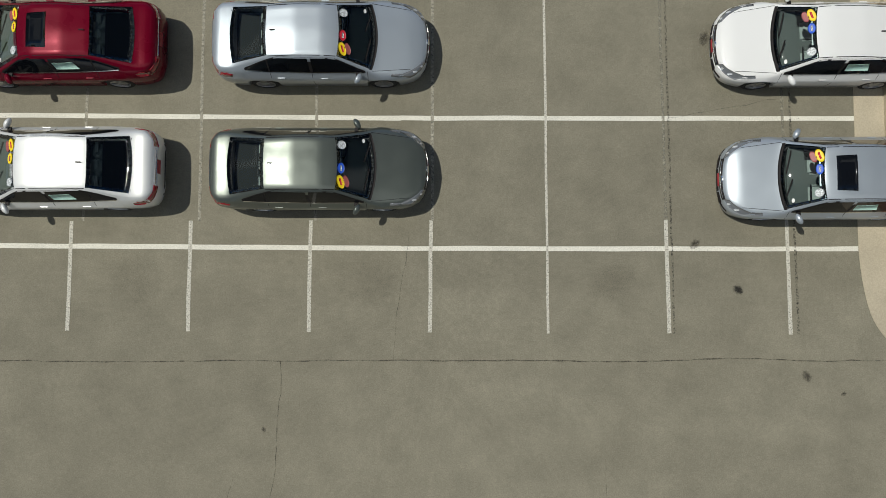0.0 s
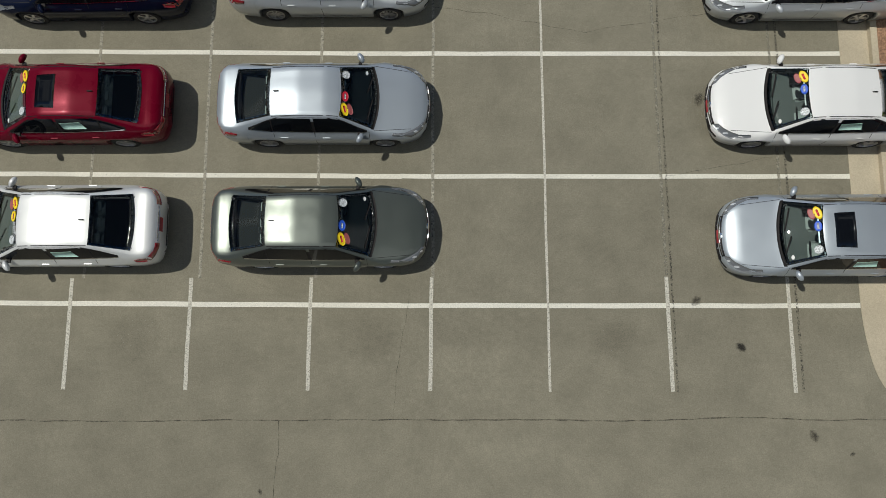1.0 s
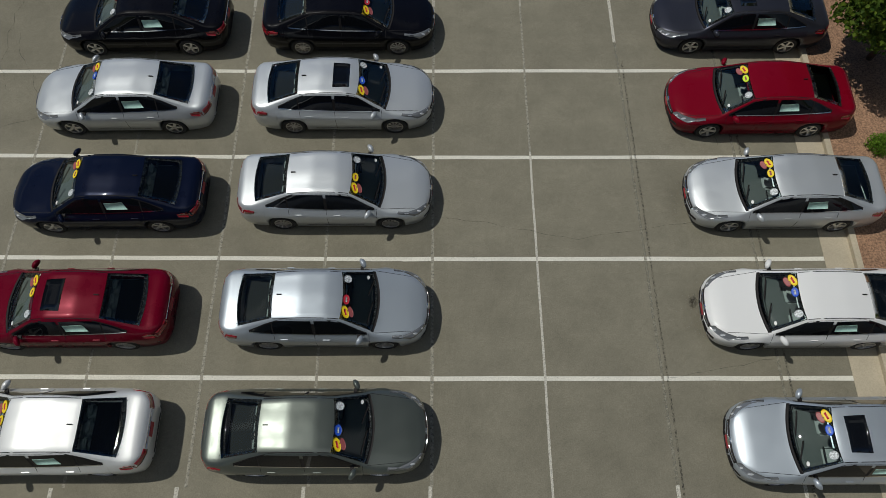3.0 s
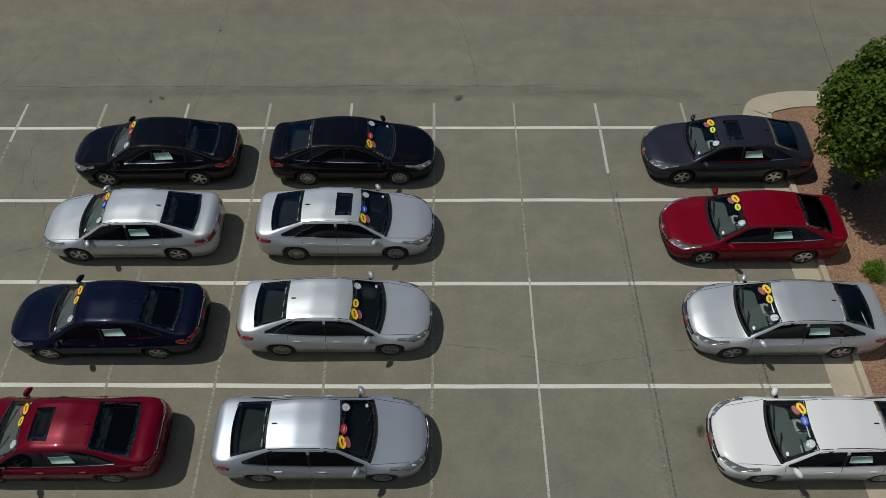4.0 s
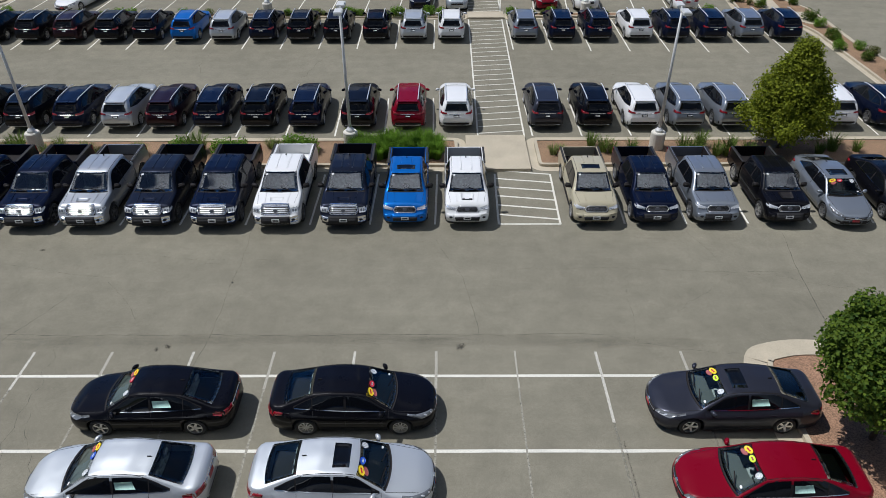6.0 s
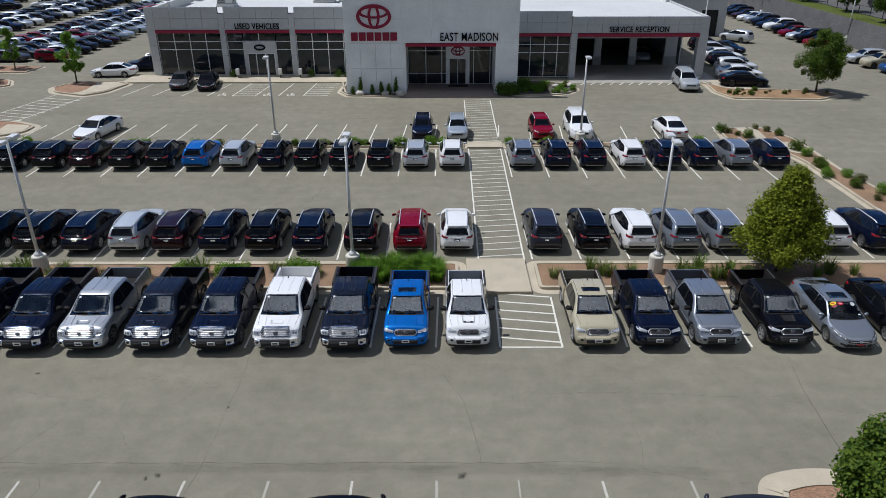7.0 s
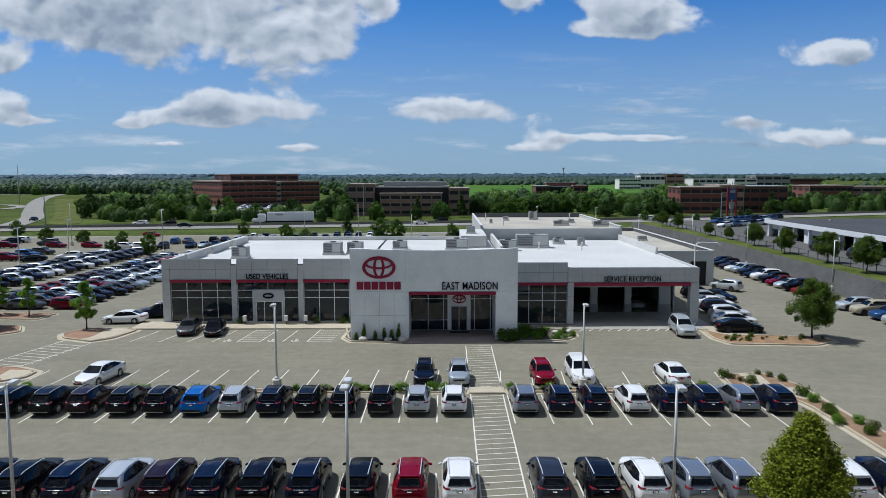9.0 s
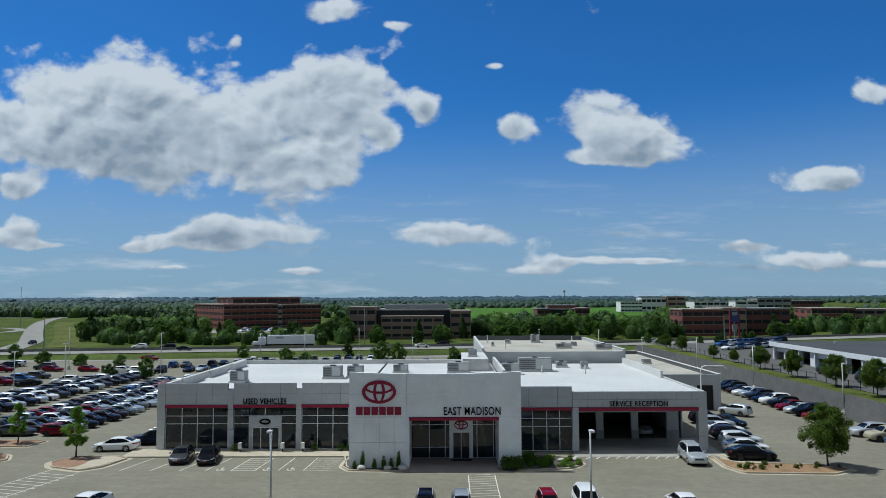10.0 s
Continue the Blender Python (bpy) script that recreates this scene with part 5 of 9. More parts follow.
def suv(spec=SUV, detail=1, wheels="five", name="suv"):
    root = new(name)
    tree = hull(spec, root, detail)
    k = spec["L"] / SUV["L"]
    h = spec["top"][7][1] / 1.66
    L = spec["L"]
    nu = 5 if detail else 3
    for s in (1, -1):
        part("headlight", patch(tree, "front", [(s * .45, .80 * h), (s * .82, .84 * h), (s * .82, .94 * h), (s * .47, .88 * h)], nu, 2, .006), lamp_clear, root)
        part("taillight", patch(tree, "back", [(s * .46, .98 * h), (s * .82, 1.0 * h), (s * .80, 1.12 * h), (s * .50, 1.06 * h)], nu, 3, .014), lamp_red, root)
        part("roof_rail", tube(bmesh.new(), [(1.9 * k, s * .56, 1.585 * h), (2.2 * k, s * .565, 1.66 * h), (3.7 * k, s * .545, 1.665 * h), (4.0 * k, s * .53, 1.60 * h)], .027, .027, 6), rail_silver, root)
    part("grille", patch(tree, "front", [(-.45, .62 * h), (.45, .62 * h), (.42, .80 * h), (-.42, .80 * h)], 6, 2, .006), black_plastic, root)
    part("rear_bumper", patch(tree, "back", [(-.80, .34 * h), (.80, .34 * h), (.83, .55 * h), (-.83, .55 * h)], 10, 3, .012), black_plastic, root)
    part("bumper_strip", patch(tree, "back", [(-.62, .395 * h), (.62, .395 * h), (.66, .435 * h), (-.66, .435 * h)], 8, 1, .022), alloy, root)
    part("rear_plate", patch(tree, "back", [(-.15, .84 * h), (.15, .84 * h), (.15, .95 * h), (-.15, .95 * h)], 2, 2, .012), black_plastic, root)
    part("plate_bar", patch(tree, "back", [(-.11, .87 * h), (.11, .87 * h), (.11, .92 * h), (-.11, .92 * h)], 2, 2, .018), plate_white, root)
    part("tailgate_strip", patch(tree, "back", [(-.40, .985 * h), (.40, .985 * h), (.40, 1.015 * h), (-.40, 1.015 * h)], 4, 1, .012), chrome, root)
    part("spoiler", boxed(4.02 * k, 4.27 * k, -.53, .53, 1.555 * h, 1.60 * h, .018), PAINT["silver"], root)
    if detail:
        part("sill_cladding", patch(tree, "left", [(1.36 * k, .28), (3.1 * k, .28), (3.1 * k, .44), (1.36 * k, .44)], 6, 2, .006), black_plastic, root)
        part("sill_cladding", patch(tree, "right", [(1.36 * k, .28), (3.1 * k, .28), (3.1 * k, .44), (1.36 * k, .44)], 6, 2, .006), black_plastic, root)
        ws = bmesh.new()
        patch(tree, "back", [(-.02, 1.16 * h), (.30, 1.24 * h), (.30, 1.255 * h), (-.02, 1.18 * h)], 3, 1, .02, ws)
        part("rear_wiper", ws, black_plastic, root)
    n = 20 if detail else 12
    for x in (spec["xf"], spec["xr"]):
        for y in (-spec["track"], spec["track"]):
            wheel(root, spec, x, y, wheels, n)
    return root, L


def pickup(spec=TRUCK, detail=2, look_="chrome", scoop=False, lined=True, sunroof=False, wheels="five"):
    """A crew-cab pickup: cab hull, and an open lined bed behind it."""
    root = new("pickup_truck")
    tree = hull(spec, root, detail)
    kx, ky, kz = spec["full"] / 5.8, max(v for _, v in spec["wm"]) / 1.01, max(v for _, v in spec["top"]) / 1.93
    r, xr, R = spec["r"], spec["xr"], spec["r"] + .06
    x0, x1 = 4.02 * kx, spec["full"]
    zlo, zhi = .50 * kz, 1.36 * kz
    gap_x = .64 if look_ == "chrome" else .54
    for s in (1, -1):
        prof = [(x0, zlo), (xr - R, zlo)] + [(xr - R * math.cos(a), max(zlo, r + R * math.sin(a))) for a in np.linspace(.25, math.pi - .25, 9)] + [(xr + R, zlo), (x1 - .12, zlo + .06), (x1 - .02, zlo + .15), (x1, zhi - .05), (x1 - .02, zhi), (x0, zhi - .02)]
        bm = bmesh.new()
        rows = []
        for y, z_in in ((.985 * ky, 0), (1.0 * ky, 0)):
            rows.append([bm.verts.new((x, s * y, z)) for x, z in prof])
        inn = [bm.verts.new((x, s * .84 * ky, z)) for x, z in prof]
        a = rows[1]
        zc = .94 * kz
        low = [bm.verts.new((x, s * 1.0 * ky, min(z, zc))) for x, z in prof]
        ends = [bm.verts.new((x, s * y * ky, z)) for x, y, z in ((x0, 1.0, zc), (x1, 1.0, zc), (x1 - .02, .955, zhi), (x0, .955, zhi - .02))]
        for q in (low, ends):
            bm.faces.new(q if s < 0 else q[::-1])
        for v in a:
            if v.co.z > zc:
                v.co.y = s * .955 * ky
        bm.faces.new(inn[::-1] if s < 0 else inn)
        for i in range(len(prof)):
            j = (i + 1) % len(prof)
            bm.faces.new((a[j], a[i], inn[i], inn[j]) if s < 0 else (a[i], a[j], inn[j], inn[i]))
        for v in rows[0]:
            bm.verts.remove(v)
        part("bed_side", bm, PAINT["silver"], root)
        part("bed_rail", boxed(x0, x1 - .03, min(s * .88 * ky, s * .985 * ky), max(s * .88 * ky, s * .985 * ky), zhi - .005, zhi + .025, .01), rubber, root)
        hz = (.90, .93, 1.12, 1.09) if look_ == "chrome" else (.93, .99, 1.13, 1.03)
        lamp = part("headlight", patch(tree, "front", [(s * (gap_x + .02) * ky, hz[0] * kz), (s * .925 * ky, hz[1] * kz), (s * .89 * ky, hz[2] * kz), (s * (gap_x - .01) * ky, hz[3] * kz)], 6, 4, .012), lamp_clear, root)
        for a_, b_ in ((.06, .15), (.17, .24)):
            part("reflector", patch(tree, "front", [(s * (gap_x + a_) * ky, (hz[0] + .04) * kz), (s * (gap_x + b_) * ky, (hz[0] + .05) * kz), (s * (gap_x + b_) * ky, (hz[3] - .02) * kz), (s * (gap_x + a_) * ky, (hz[3] - .04) * kz)], 4, 4, .018, None, True), lamp_dark, lamp)
        part("lamp_side", patch(tree, "left" if s < 0 else "right", [(.26 * kx, (hz[1] + .01) * kz), (.52 * kx, 1.03 * kz), (.50 * kx, 1.10 * kz), (.30 * kx, 1.07 * kz)], 4, 2, .008), lamp_clear, root)
        part("bumper_end", patch(tree, "front", [(s * (.62 if look_ == "chrome" else .58) * ky, .56 * kz), (s * .90 * ky, .58 * kz), (s * .90 * ky, .80 * kz), (s * (.60 if look_ == "chrome" else .60) * ky, .78 * kz)], 6, 3, .035), chrome if look_ == "chrome" else PAINT["silver"], root)
        part("fog_lamp", patch(tree, "front", [(s * .66 * ky, .62 * kz), (s * .80 * ky, .63 * kz), (s * .80 * ky, .72 * kz), (s * .66 * ky, .72 * kz)], 4, 3, .046, None, True), dark_void, root)
        part("taillight", boxed(x1 - .07, x1 + .01, min(s * .80 * ky, s * .99 * ky), max(s * .80 * ky, s * .99 * ky), .95 * kz, 1.30 * kz, .01), lamp_red, root)
    part("bed_liner" if lined else "bed_inner", boxed(x0, x1 - .06, -.84 * ky, .84 * ky, .80 * kz, .84 * kz), black_plastic, root)
    part("bed_front", boxed(x0, x0 + .05, -.84 * ky, .84 * ky, .6 * kz, zhi), black_plastic, root)
    for s in (1, -1):
        part("bed_liner" if lined else "bed_inner", boxed(x0 + .05, x1 - .08, min(s * .80 * ky, s * .838 * ky), max(s * .80 * ky, s * .838 * ky), .84 * kz, zhi - .01), black_plastic, root)
    part("tailgate", boxed(x1 - .07, x1 - .005, -.80 * ky, .80 * ky, .72 * kz, zhi, .01), PAINT["silver"], root)
    part("rear_bumper", boxed(x1 - .05, x1 + .12, -.92 * ky, .92 * ky, .52 * kz, .70 * kz, .04), chrome, root)
    part("chassis", boxed(.5, x1 - .1, -.55 * ky, .55 * ky, .34, .56 * kz), dark_void, root)
    big = look_ == "chrome"
    zg = (.84 * kz, 1.13 * kz) if big else (.85 * kz, 1.08 * kz)
    gw = (.60 if big else .50) * ky
    gt = .93 if big else .80
    gr = part("grille", patch(tree, "front", [(-gw, zg[0]), (gw, zg[0]), (gw * gt, zg[1]), (-gw * gt, zg[1])], 10, 4, .01), black_plastic, root)
    # the bright surround: a rounded frame, heaviest along the bonnet's edge
    zm_ = (zg[0] + zg[1]) / 2
    loop = [(-gw * .86, zg[0]), (gw * .86, zg[0]), (gw * 1.02, zm_), (gw * gt, zg[1]), (-gw * gt, zg[1]), (-gw * 1.02, zm_)]
    sur = bmesh.new()
    for (ya, za), (yb, zb_) in zip(loop, loop[1:] + loop[:1]):
        run = []
        for q in range(7):
            p, n = onto(tree, "front", ya + (yb - ya) * q / 6, za + (zb_ - za) * q / 6)
            run.append(p + n * .012)
        tube(sur, run, .034 if big else .02, .034 if big else .02, 8)
    part("grille_surround", sur, chrome if big else alloy, gr, smooth=True)
    if big:
        lip = []
        for q in range(13):
            p, n = onto(tree, "front", (q / 6 - 1) * gw * .95, zg[1] + .055)
            lip.append(p + n * .006)
        part("bonnet_lip", tube(bmesh.new(), lip, .034, .034, 10), chrome, gr, smooth=True)
        part("bonnet_edge", patch(tree, "top", [(.30 * kx, -gw * .96), (.30 * kx, gw * .96), (.45 * kx, gw * .90), (.45 * kx, -gw * .90)], 12, 5, .010), chrome, gr)
    bars = 3 if big else 4
    for i in range(bars):
        z = zg[0] + (zg[1] - zg[0]) * (i + 1) / (bars + 1)
        hb = .026 if big else .009
        part("grille_bar", patch(tree, "front", [(-gw * .9, z - hb), (gw * .9, z - hb), (gw * .9, z + hb), (-gw * .9, z + hb)], 8, 1, .022), alloy if big else alloy_dark, gr)
    part("grille_emblem", patch(tree, "front", [(-.095, zm_ - .065), (.095, zm_ - .065), (.095, zm_ + .065), (-.095, zm_ + .065)], 6, 6, .042, None, True), alloy_dark, gr)
    part("front_bumper", patch(tree, "front", [(-.60 * ky, .47 * kz), (.60 * ky, .47 * kz), (.60 * ky, .79 * kz), (-.60 * ky, .79 * kz)], 8, 3, .030), dark_void if big or look_ == "black" else PAINT["silver"], root)
    part("lower_intake", patch(tree, "front", [(-.52 * ky, .50 * kz), (.52 * ky, .50 * kz), (.56 * ky, .68 * kz), (-.56 * ky, .68 * kz)], 8, 2, .037), dark_void, root)
    part("air_dam", boxed(.06, .16, -.74 * ky, .74 * ky, .33 * kz, .48 * kz, .03), black_plastic, root)
    pl = part("front_plate", boxed(-.052, -.035, -.16, .16, .56 * kz, .72 * kz, .006), plate_white, root)
    part("plate_bar", boxed(-.058, -.0525, -.11, .11, .61 * kz, .67 * kz), black_plastic, pl)
    xs_ = (2.95 if sunroof else 2.34) * kx
    for s in (1, -1):
        part("roof_rib", patch(tree, "top", [(xs_, s * .20), (xs_, s * .26), (3.66 * kx, s * .28), (3.66 * kx, s * .22)], 2, 8, .010), PAINT["silver"], root)
        part("bonnet_crease", patch(tree, "top", [(.50 * kx, s * .44 * ky), (.50 * kx, s * .47 * ky), (1.22 * kx, s * .53 * ky), (1.22 * kx, s * .50 * ky)], 2, 8, .012), PAINT["silver"], root)
        part("door_strip", patch(tree, "left" if s < 0 else "right", [(1.52 * kx, .60 * kz), (3.78 * kx, .60 * kz), (3.78 * kx, .66 * kz), (1.52 * kx, .66 * kz)], 8, 1, .010), PAINT["silver"], root)
        part("running_board", boxed(1.55 * kx, 3.85 * kx, min(s * .90 * ky, s * 1.02 * ky), max(s * .90 * ky, s * 1.02 * ky), .36 * kz, .42 * kz, .02), black_plastic, root)
    if big:
        part("bonnet_vent", patch(tree, "top", [(.56, -.25), (.80, -.28), (.80, .28), (.56, .25)], 4, 4, .014), PAINT["silver"], root)
    part("roof_antenna", boxed(3.50 * kx, 3.60 * kx, -.02, .02, 1.92 * kz, 1.99 * kz, .012), black_plastic, root)
    if scoop:
        part("hood_scoop", patch(tree, "top", [(.62 * kx, -.24), (1.1 * kx, -.28), (1.1 * kx, .28), (.62 * kx, .24)], 4, 4, .035), black_plastic if scoop == "black" else PAINT["silver"], root)
        part("scoop_mouth", patch(tree, "top", [(.60 * kx, -.2), (.66 * kx, -.2), (.66 * kx, .2), (.60 * kx, .2)], 3, 1, .038), dark_void, root)
    if sunroof:
        part("sunroof", patch(tree, "top", [(2.40 * kx, -.38), (2.80 * kx, -.40), (2.80 * kx, .40), (2.40 * kx, .38)], 4, 4, .006), dark_glass, root)
    if detail > 1:
        for y in (-.40, .40):
            part("front_seat", seat(bmesh.new(), 2.12 * kx, y * ky, .54, .78 * kz), seat_cover, root, smooth=True)
        part("rear_bench", seat(bmesh.new(), 3.30 * kx, 0, 1.4 * ky, .72 * kz), seat_cover, root, smooth=True)
        part("dashboard", boxed(1.42 * kx, 1.90 * kx, -.82 * ky, .82 * ky, .8 * kz, 1.18 * kz, .06), dash_grey, root)
        part("window_tag", patch(tree, "top", [(1.98 * kx, .52 * ky), (2.06 * kx, .52 * ky), (2.06 * kx, .62 * ky), (1.98 * kx, .62 * ky)], 2, 2, .014), plate_white, root)
    for x in (spec["xf"], spec["xr"]):
        for y in (-spec["track"], spec["track"]):
            wheel(root, spec, x, y, wheels, 22)
    return root, spec["full"]


def far_car(spec, name, lamps=True):
    """A car of the crowded lots far off: skin, glass, lamps and wheels."""
    root = new(name)
    bm = shell(spec, 18, (1, 1, 1, 2, 3, 2, 2))
    tree = BVHTree.FromBMesh(bm)
    part("body", bm, PAINT["silver"], root, smooth=True)
    panes = [patch(tree, "top", spec["screen"], 4, 3, .012), patch(tree, "top", spec["rear"], 4, 3, .012) if spec["rear"] else patch(tree, "back", spec["rglass"], 4, 3, .02)]
    panes += [patch(tree, sd, spec["frame"], 6, 2, .008) for sd in ("left", "right")]
    h = spec["belt"][2][1] - .06
    if lamps:
        for word, pane in zip(("windscreen", "rear_window", "side_glass", "side_glass"), panes):
            part(word, pane, dark_glass, root)
    else:
        # far off the panes read as one dark band
        band = bmesh.new()
        for pane in panes:
            me = bpy.data.meshes.new("pane")
            pane.to_mesh(me), pane.free()
            band.from_mesh(me)
        part("cabin_glass", band, dark_glass, root)
    for s in (1, -1) if lamps else ():
        part("headlight", patch(tree, "front", [(s * .46, h - .06), (s * .80, h - .02), (s * .80, h + .08), (s * .48, h + .02)], 2, 1, .01), lamp_clear, root)
        part("taillight", patch(tree, "back", [(s * .46, h + .14), (s * .80, h + .14), (s * .80, h + .28), (s * .46, h + .26)], 2, 1, .014), lamp_red, root)
    gear = bmesh.new()
    for x in (spec["xf"], spec["xr"]):
        for y in (-spec["track"], spec["track"]):
            r = spec["r"]
            bm = lathe(bmesh.new(), [(r * .62, -.10), (r * .95, -.11), (r, -.06), (r, .06), (r * .95, .11), (r * .62, .10)], 12, pose(x, y, r, 90))
            if lamps:
                part("wheel", bm, rubber, root)
                continue
            me = bpy.data.meshes.new("wheel")
            bm.to_mesh(me), bm.free()
            gear.from_mesh(me)
    if not lamps:
        part("running_gear", gear, rubber, root)["kind"] = "stuff"
    return root, spec["L"]


PROTO = {}
PAINTED = {"body", "bed_inner", "mirror", "door_handle", "bed_side", "tailgate", "spoiler", "roof_rib", "bonnet_crease", "door_strip", "bonnet_vent"}
TWO_TONE = {"bumper_end", "front_bumper", "hood_scoop"}


def put_car(key, make, x, y, rz, paint, label, category, group, size=1.0, z=0.0):
    """Stands a vehicle with its middle at (x, y); rz 0 heads towards -x, 90 towards -y, 180 towards +x, -90 towards +y."""
    first = key not in PROTO
    if first:
        root, L = make()
        for ob in root.children:
            ob.matrix_basis = Matrix.Translation((-L / 2, 0, 0)) @ ob.matrix_basis
        PROTO[key] = root
    m = pose(x, y, z, 0, 0, rz) @ Matrix.Diagonal((size, size, size, 1))
    root = PROTO[key]
    if first:
        root.matrix_basis = m
    else:
        src = root
        root = copy_thing(src, pose(x, y, z, 0, 0, rz))
        root.matrix_basis = m
    for ob in root.children:
        base = ob.name.split(".")[0]
        if base in PAINTED or (base in TWO_TONE and ob.data.materials[0].name.startswith("paint")):
            ob.material_slots[0].link = "OBJECT"
            ob.material_slots[0].material = PAINT[paint]
    tagged(root, label, category, group)
    return root


# ---------------- the near block of used sedans ----------------
def heading(word):
    return {"w": 0, "e": 180, "s": 90, "n": -90}[word]


NEAR = [  # front axle middle x, row y of the wheels nearest the camera, heading, paint, options
    (-10.35, 1.86, "w", "bright_silver", dict(year=st_yellow)), (-1.40, 1.83, "e", "green_grey", dict(year=st_blue)), (7.45, 1.59, "w", "blue_silver", dict(year=st_blue, sunroof=True)),
    (-10.36, 4.81, "w", "dark_red", dict(year=st_yellow, sunroof=True)), (-1.38, 4.80, "e", "blue_silver", dict(year=st_red)), (7.37, 4.74, "w", "white", dict(year=st_blue)),
    (-10.02, 7.97, "w", "navy", dict(year=st_yellow)), (-1.32, 8.05, "e", "silver", dict(year=st_yellow)), (7.42, 7.92, "w", "silver", dict(year=st_yellow)),
    (-10.13, 11.01, "w", "silver", dict(year=st_blue)), (-1.28, 11.02, "e", "silver", dict(year=st_blue, sunroof=True)), (7.32, 10.84, "w", "red", dict(year=st_lime)),
    (-10.07, 13.76, "w", "black", dict(year=st_red)), (-1.26, 13.76, "e", "black", dict(year=st_red)), (7.27, 13.75, "w", "slate", dict(year=st_lime, sunroof=True)),
]
for fx, ly, way, paint, opt in NEAR:
    sgn = 1 if way == "w" else -1
    cx = fx + sgn * (SEDAN["L"] / 2 - SEDAN["xf"])
    cy = ly + SEDAN["track"] + 0.10
    roof = opt.get("sunroof", False)
    yr = opt["year"]
    flip = 1 if way == "w" else 1
    whl = "alloy" if way == "e" else "five"
    words = PAINT_WORDS[paint] + " used saloon car" + (" with sunroof" if roof else "") + ", stickers on windscreen"
    put_car(("sedan", roof, yr.name, way), lambda: sedan(2, roof, dict(year=yr, flip=flip), whl, way == "w"), cx, cy, heading(way), paint, words, "car", "used cars in the near rows")

# ---------------- the row of pickup trucks ----------------
TRUCKS = [
    (-20.2, "navy", "big", {}), (-17.53, "navy", "big", {}), (-15.0, "mid_silver", "big", {}), (-12.24, "steel_navy", "big", {}), (-9.55, "navy", "big", {}), (-6.92, "white", "big", dict(lined=False)), (-4.11, "steel_navy", "big", {}),
    (-1.57, "blue", "small", dict(sunroof=True)), (1.04, "white", "small", dict(scoop=True)), (6.43, "tan", "small", dict(sunroof=True)), (8.96, "navy", "small", dict(look_="black")), (11.51, "ash", "small", dict(look_="black")), (14.48, "black", "small", dict(scoop="black", look_="black")),
]
for x, paint, kind, opt in TRUCKS:
    spec = TRUCK if kind == "big" else SMALL_TRUCK
    y0 = 24.42 if kind == "big" else 24.62
    lk = "chrome" if kind == "big" else "plain"
    o = dict(opt)
    o["look_"] = opt.get("look_", lk)
    put_car(("pickup", kind, str(sorted(opt.items()))), lambda: pickup(spec, 2, wheels="dark" if kind == "big" else "five", **o), x, y0 + spec["full"] / 2, 90, paint,
            PAINT_WORDS[paint] + " new crew-cab pickup truck with an open bed", "pickup truck", "row of pickup trucks")
put_car(("sedan", True, "show"), lambda: sedan(2, True, dict(year=st_red), "five"), 17.2, 24.5 + 2.41, 90, "ash", "bluish ash-grey saloon car with stickers beside the pickups", "car", "row of pickup trucks")
put_car(("sedan", False, "show"), lambda: sedan(2, False, None, "five"), 19.75, 24.5 + 2.41, 90, "black", "black saloon car parked beside the pickups", "car", "row of pickup trucks")

# ---------------- two rows of new crossovers ----------------
ROW1 = [(-24.6, "black"), (-22.06, "black"), (-19.53, "navy"), (-17.0, "grey"), (-14.68, "maroon"), (-12.2, "navy"), (-9.71, "black"), (-7.2, "navy"), (-4.44, "black"), (-1.79, "red"), (0.74, "white"),
        (5.5, "slate"), (8.09, "black"), (10.54, "white"), (12.9, "ash"), (15.3, "ash"), (20.9, "white"), (23.6, "navy")]
ROW1[3] = (-17.0, "silver")
for x, paint in ROW1:
    put_car("suv", lambda: suv(SUV, 1), x, 33.75 + SUV["L"] / 2, -90, paint, PAINT_WORDS[paint] + " new crossover, tail to the planter", "crossover", "first row of crossovers")
ROW2 = [(-33.4, "black"), (-30.85, "black"), (-28.11, "black"), (-25.51, "maroon"), (-22.72, "black"), (-20.16, "black"), (-17.56, "blue"), (-14.91, "silver"), (-12.22, "navy"), (-9.67, "black"), (-7.19, "black"), (-4.51, "black"), (-1.95, "silver"), (0.64, "white"),
        (5.68, "ash"), (8.2, "navy"), (10.7, "navy"), (13.45, "white"), (15.95, "navy"), (18.5, "navy"), (21.0, "ash"), (23.6, "navy")]
for x, paint in ROW2:
    put_car("suv", lambda: suv(SUV, 1), x, 47.2 + SUV["L"] / 2, -90, paint, PAINT_WORDS[paint] + " new crossover, nose to the hedge", "crossover", "second row of crossovers")


# ---------------- the dealership ----------------
panel_grey = mat("panel_grey", (0.49, 0.505, 0.515), 0.42, 0.1, grain=.05, size=3, blotch=.06, bsize=.4)
panel_back = mat("panel_joint", (0.10, 0.105, 0.11), 0.6)
portal_white = mat("portal_panel", (0.88, 0.89, 0.89), 0.40, 0.0, grain=.05, size=6, blotch=.08, bsize=.5)
roof_white = mat("roof_membrane", (0.57, 0.57, 0.55), 0.7, grain=.05, size=2, blotch=.06, bsize=.15)
roof_gravel = mat("roof_gravel", (0.42, 0.39, 0.33), 0.95, grain=.15, size=6, blotch=.15, bsize=.2)
wall_grey = mat("wall_grey", (0.52, 0.53, 0.52), 0.7, grain=.05, size=6, blotch=.07, bsize=.3)
red_band = mat("red_band", (0.27, 0.002, 0.036), 0.4)
sign_black = mat("sign_black", (0.006, 0.007, 0.010), 0.7, spec=.1)
sign_red = mat("sign_red", (0.27, 0.002, 0.036), 0.4)
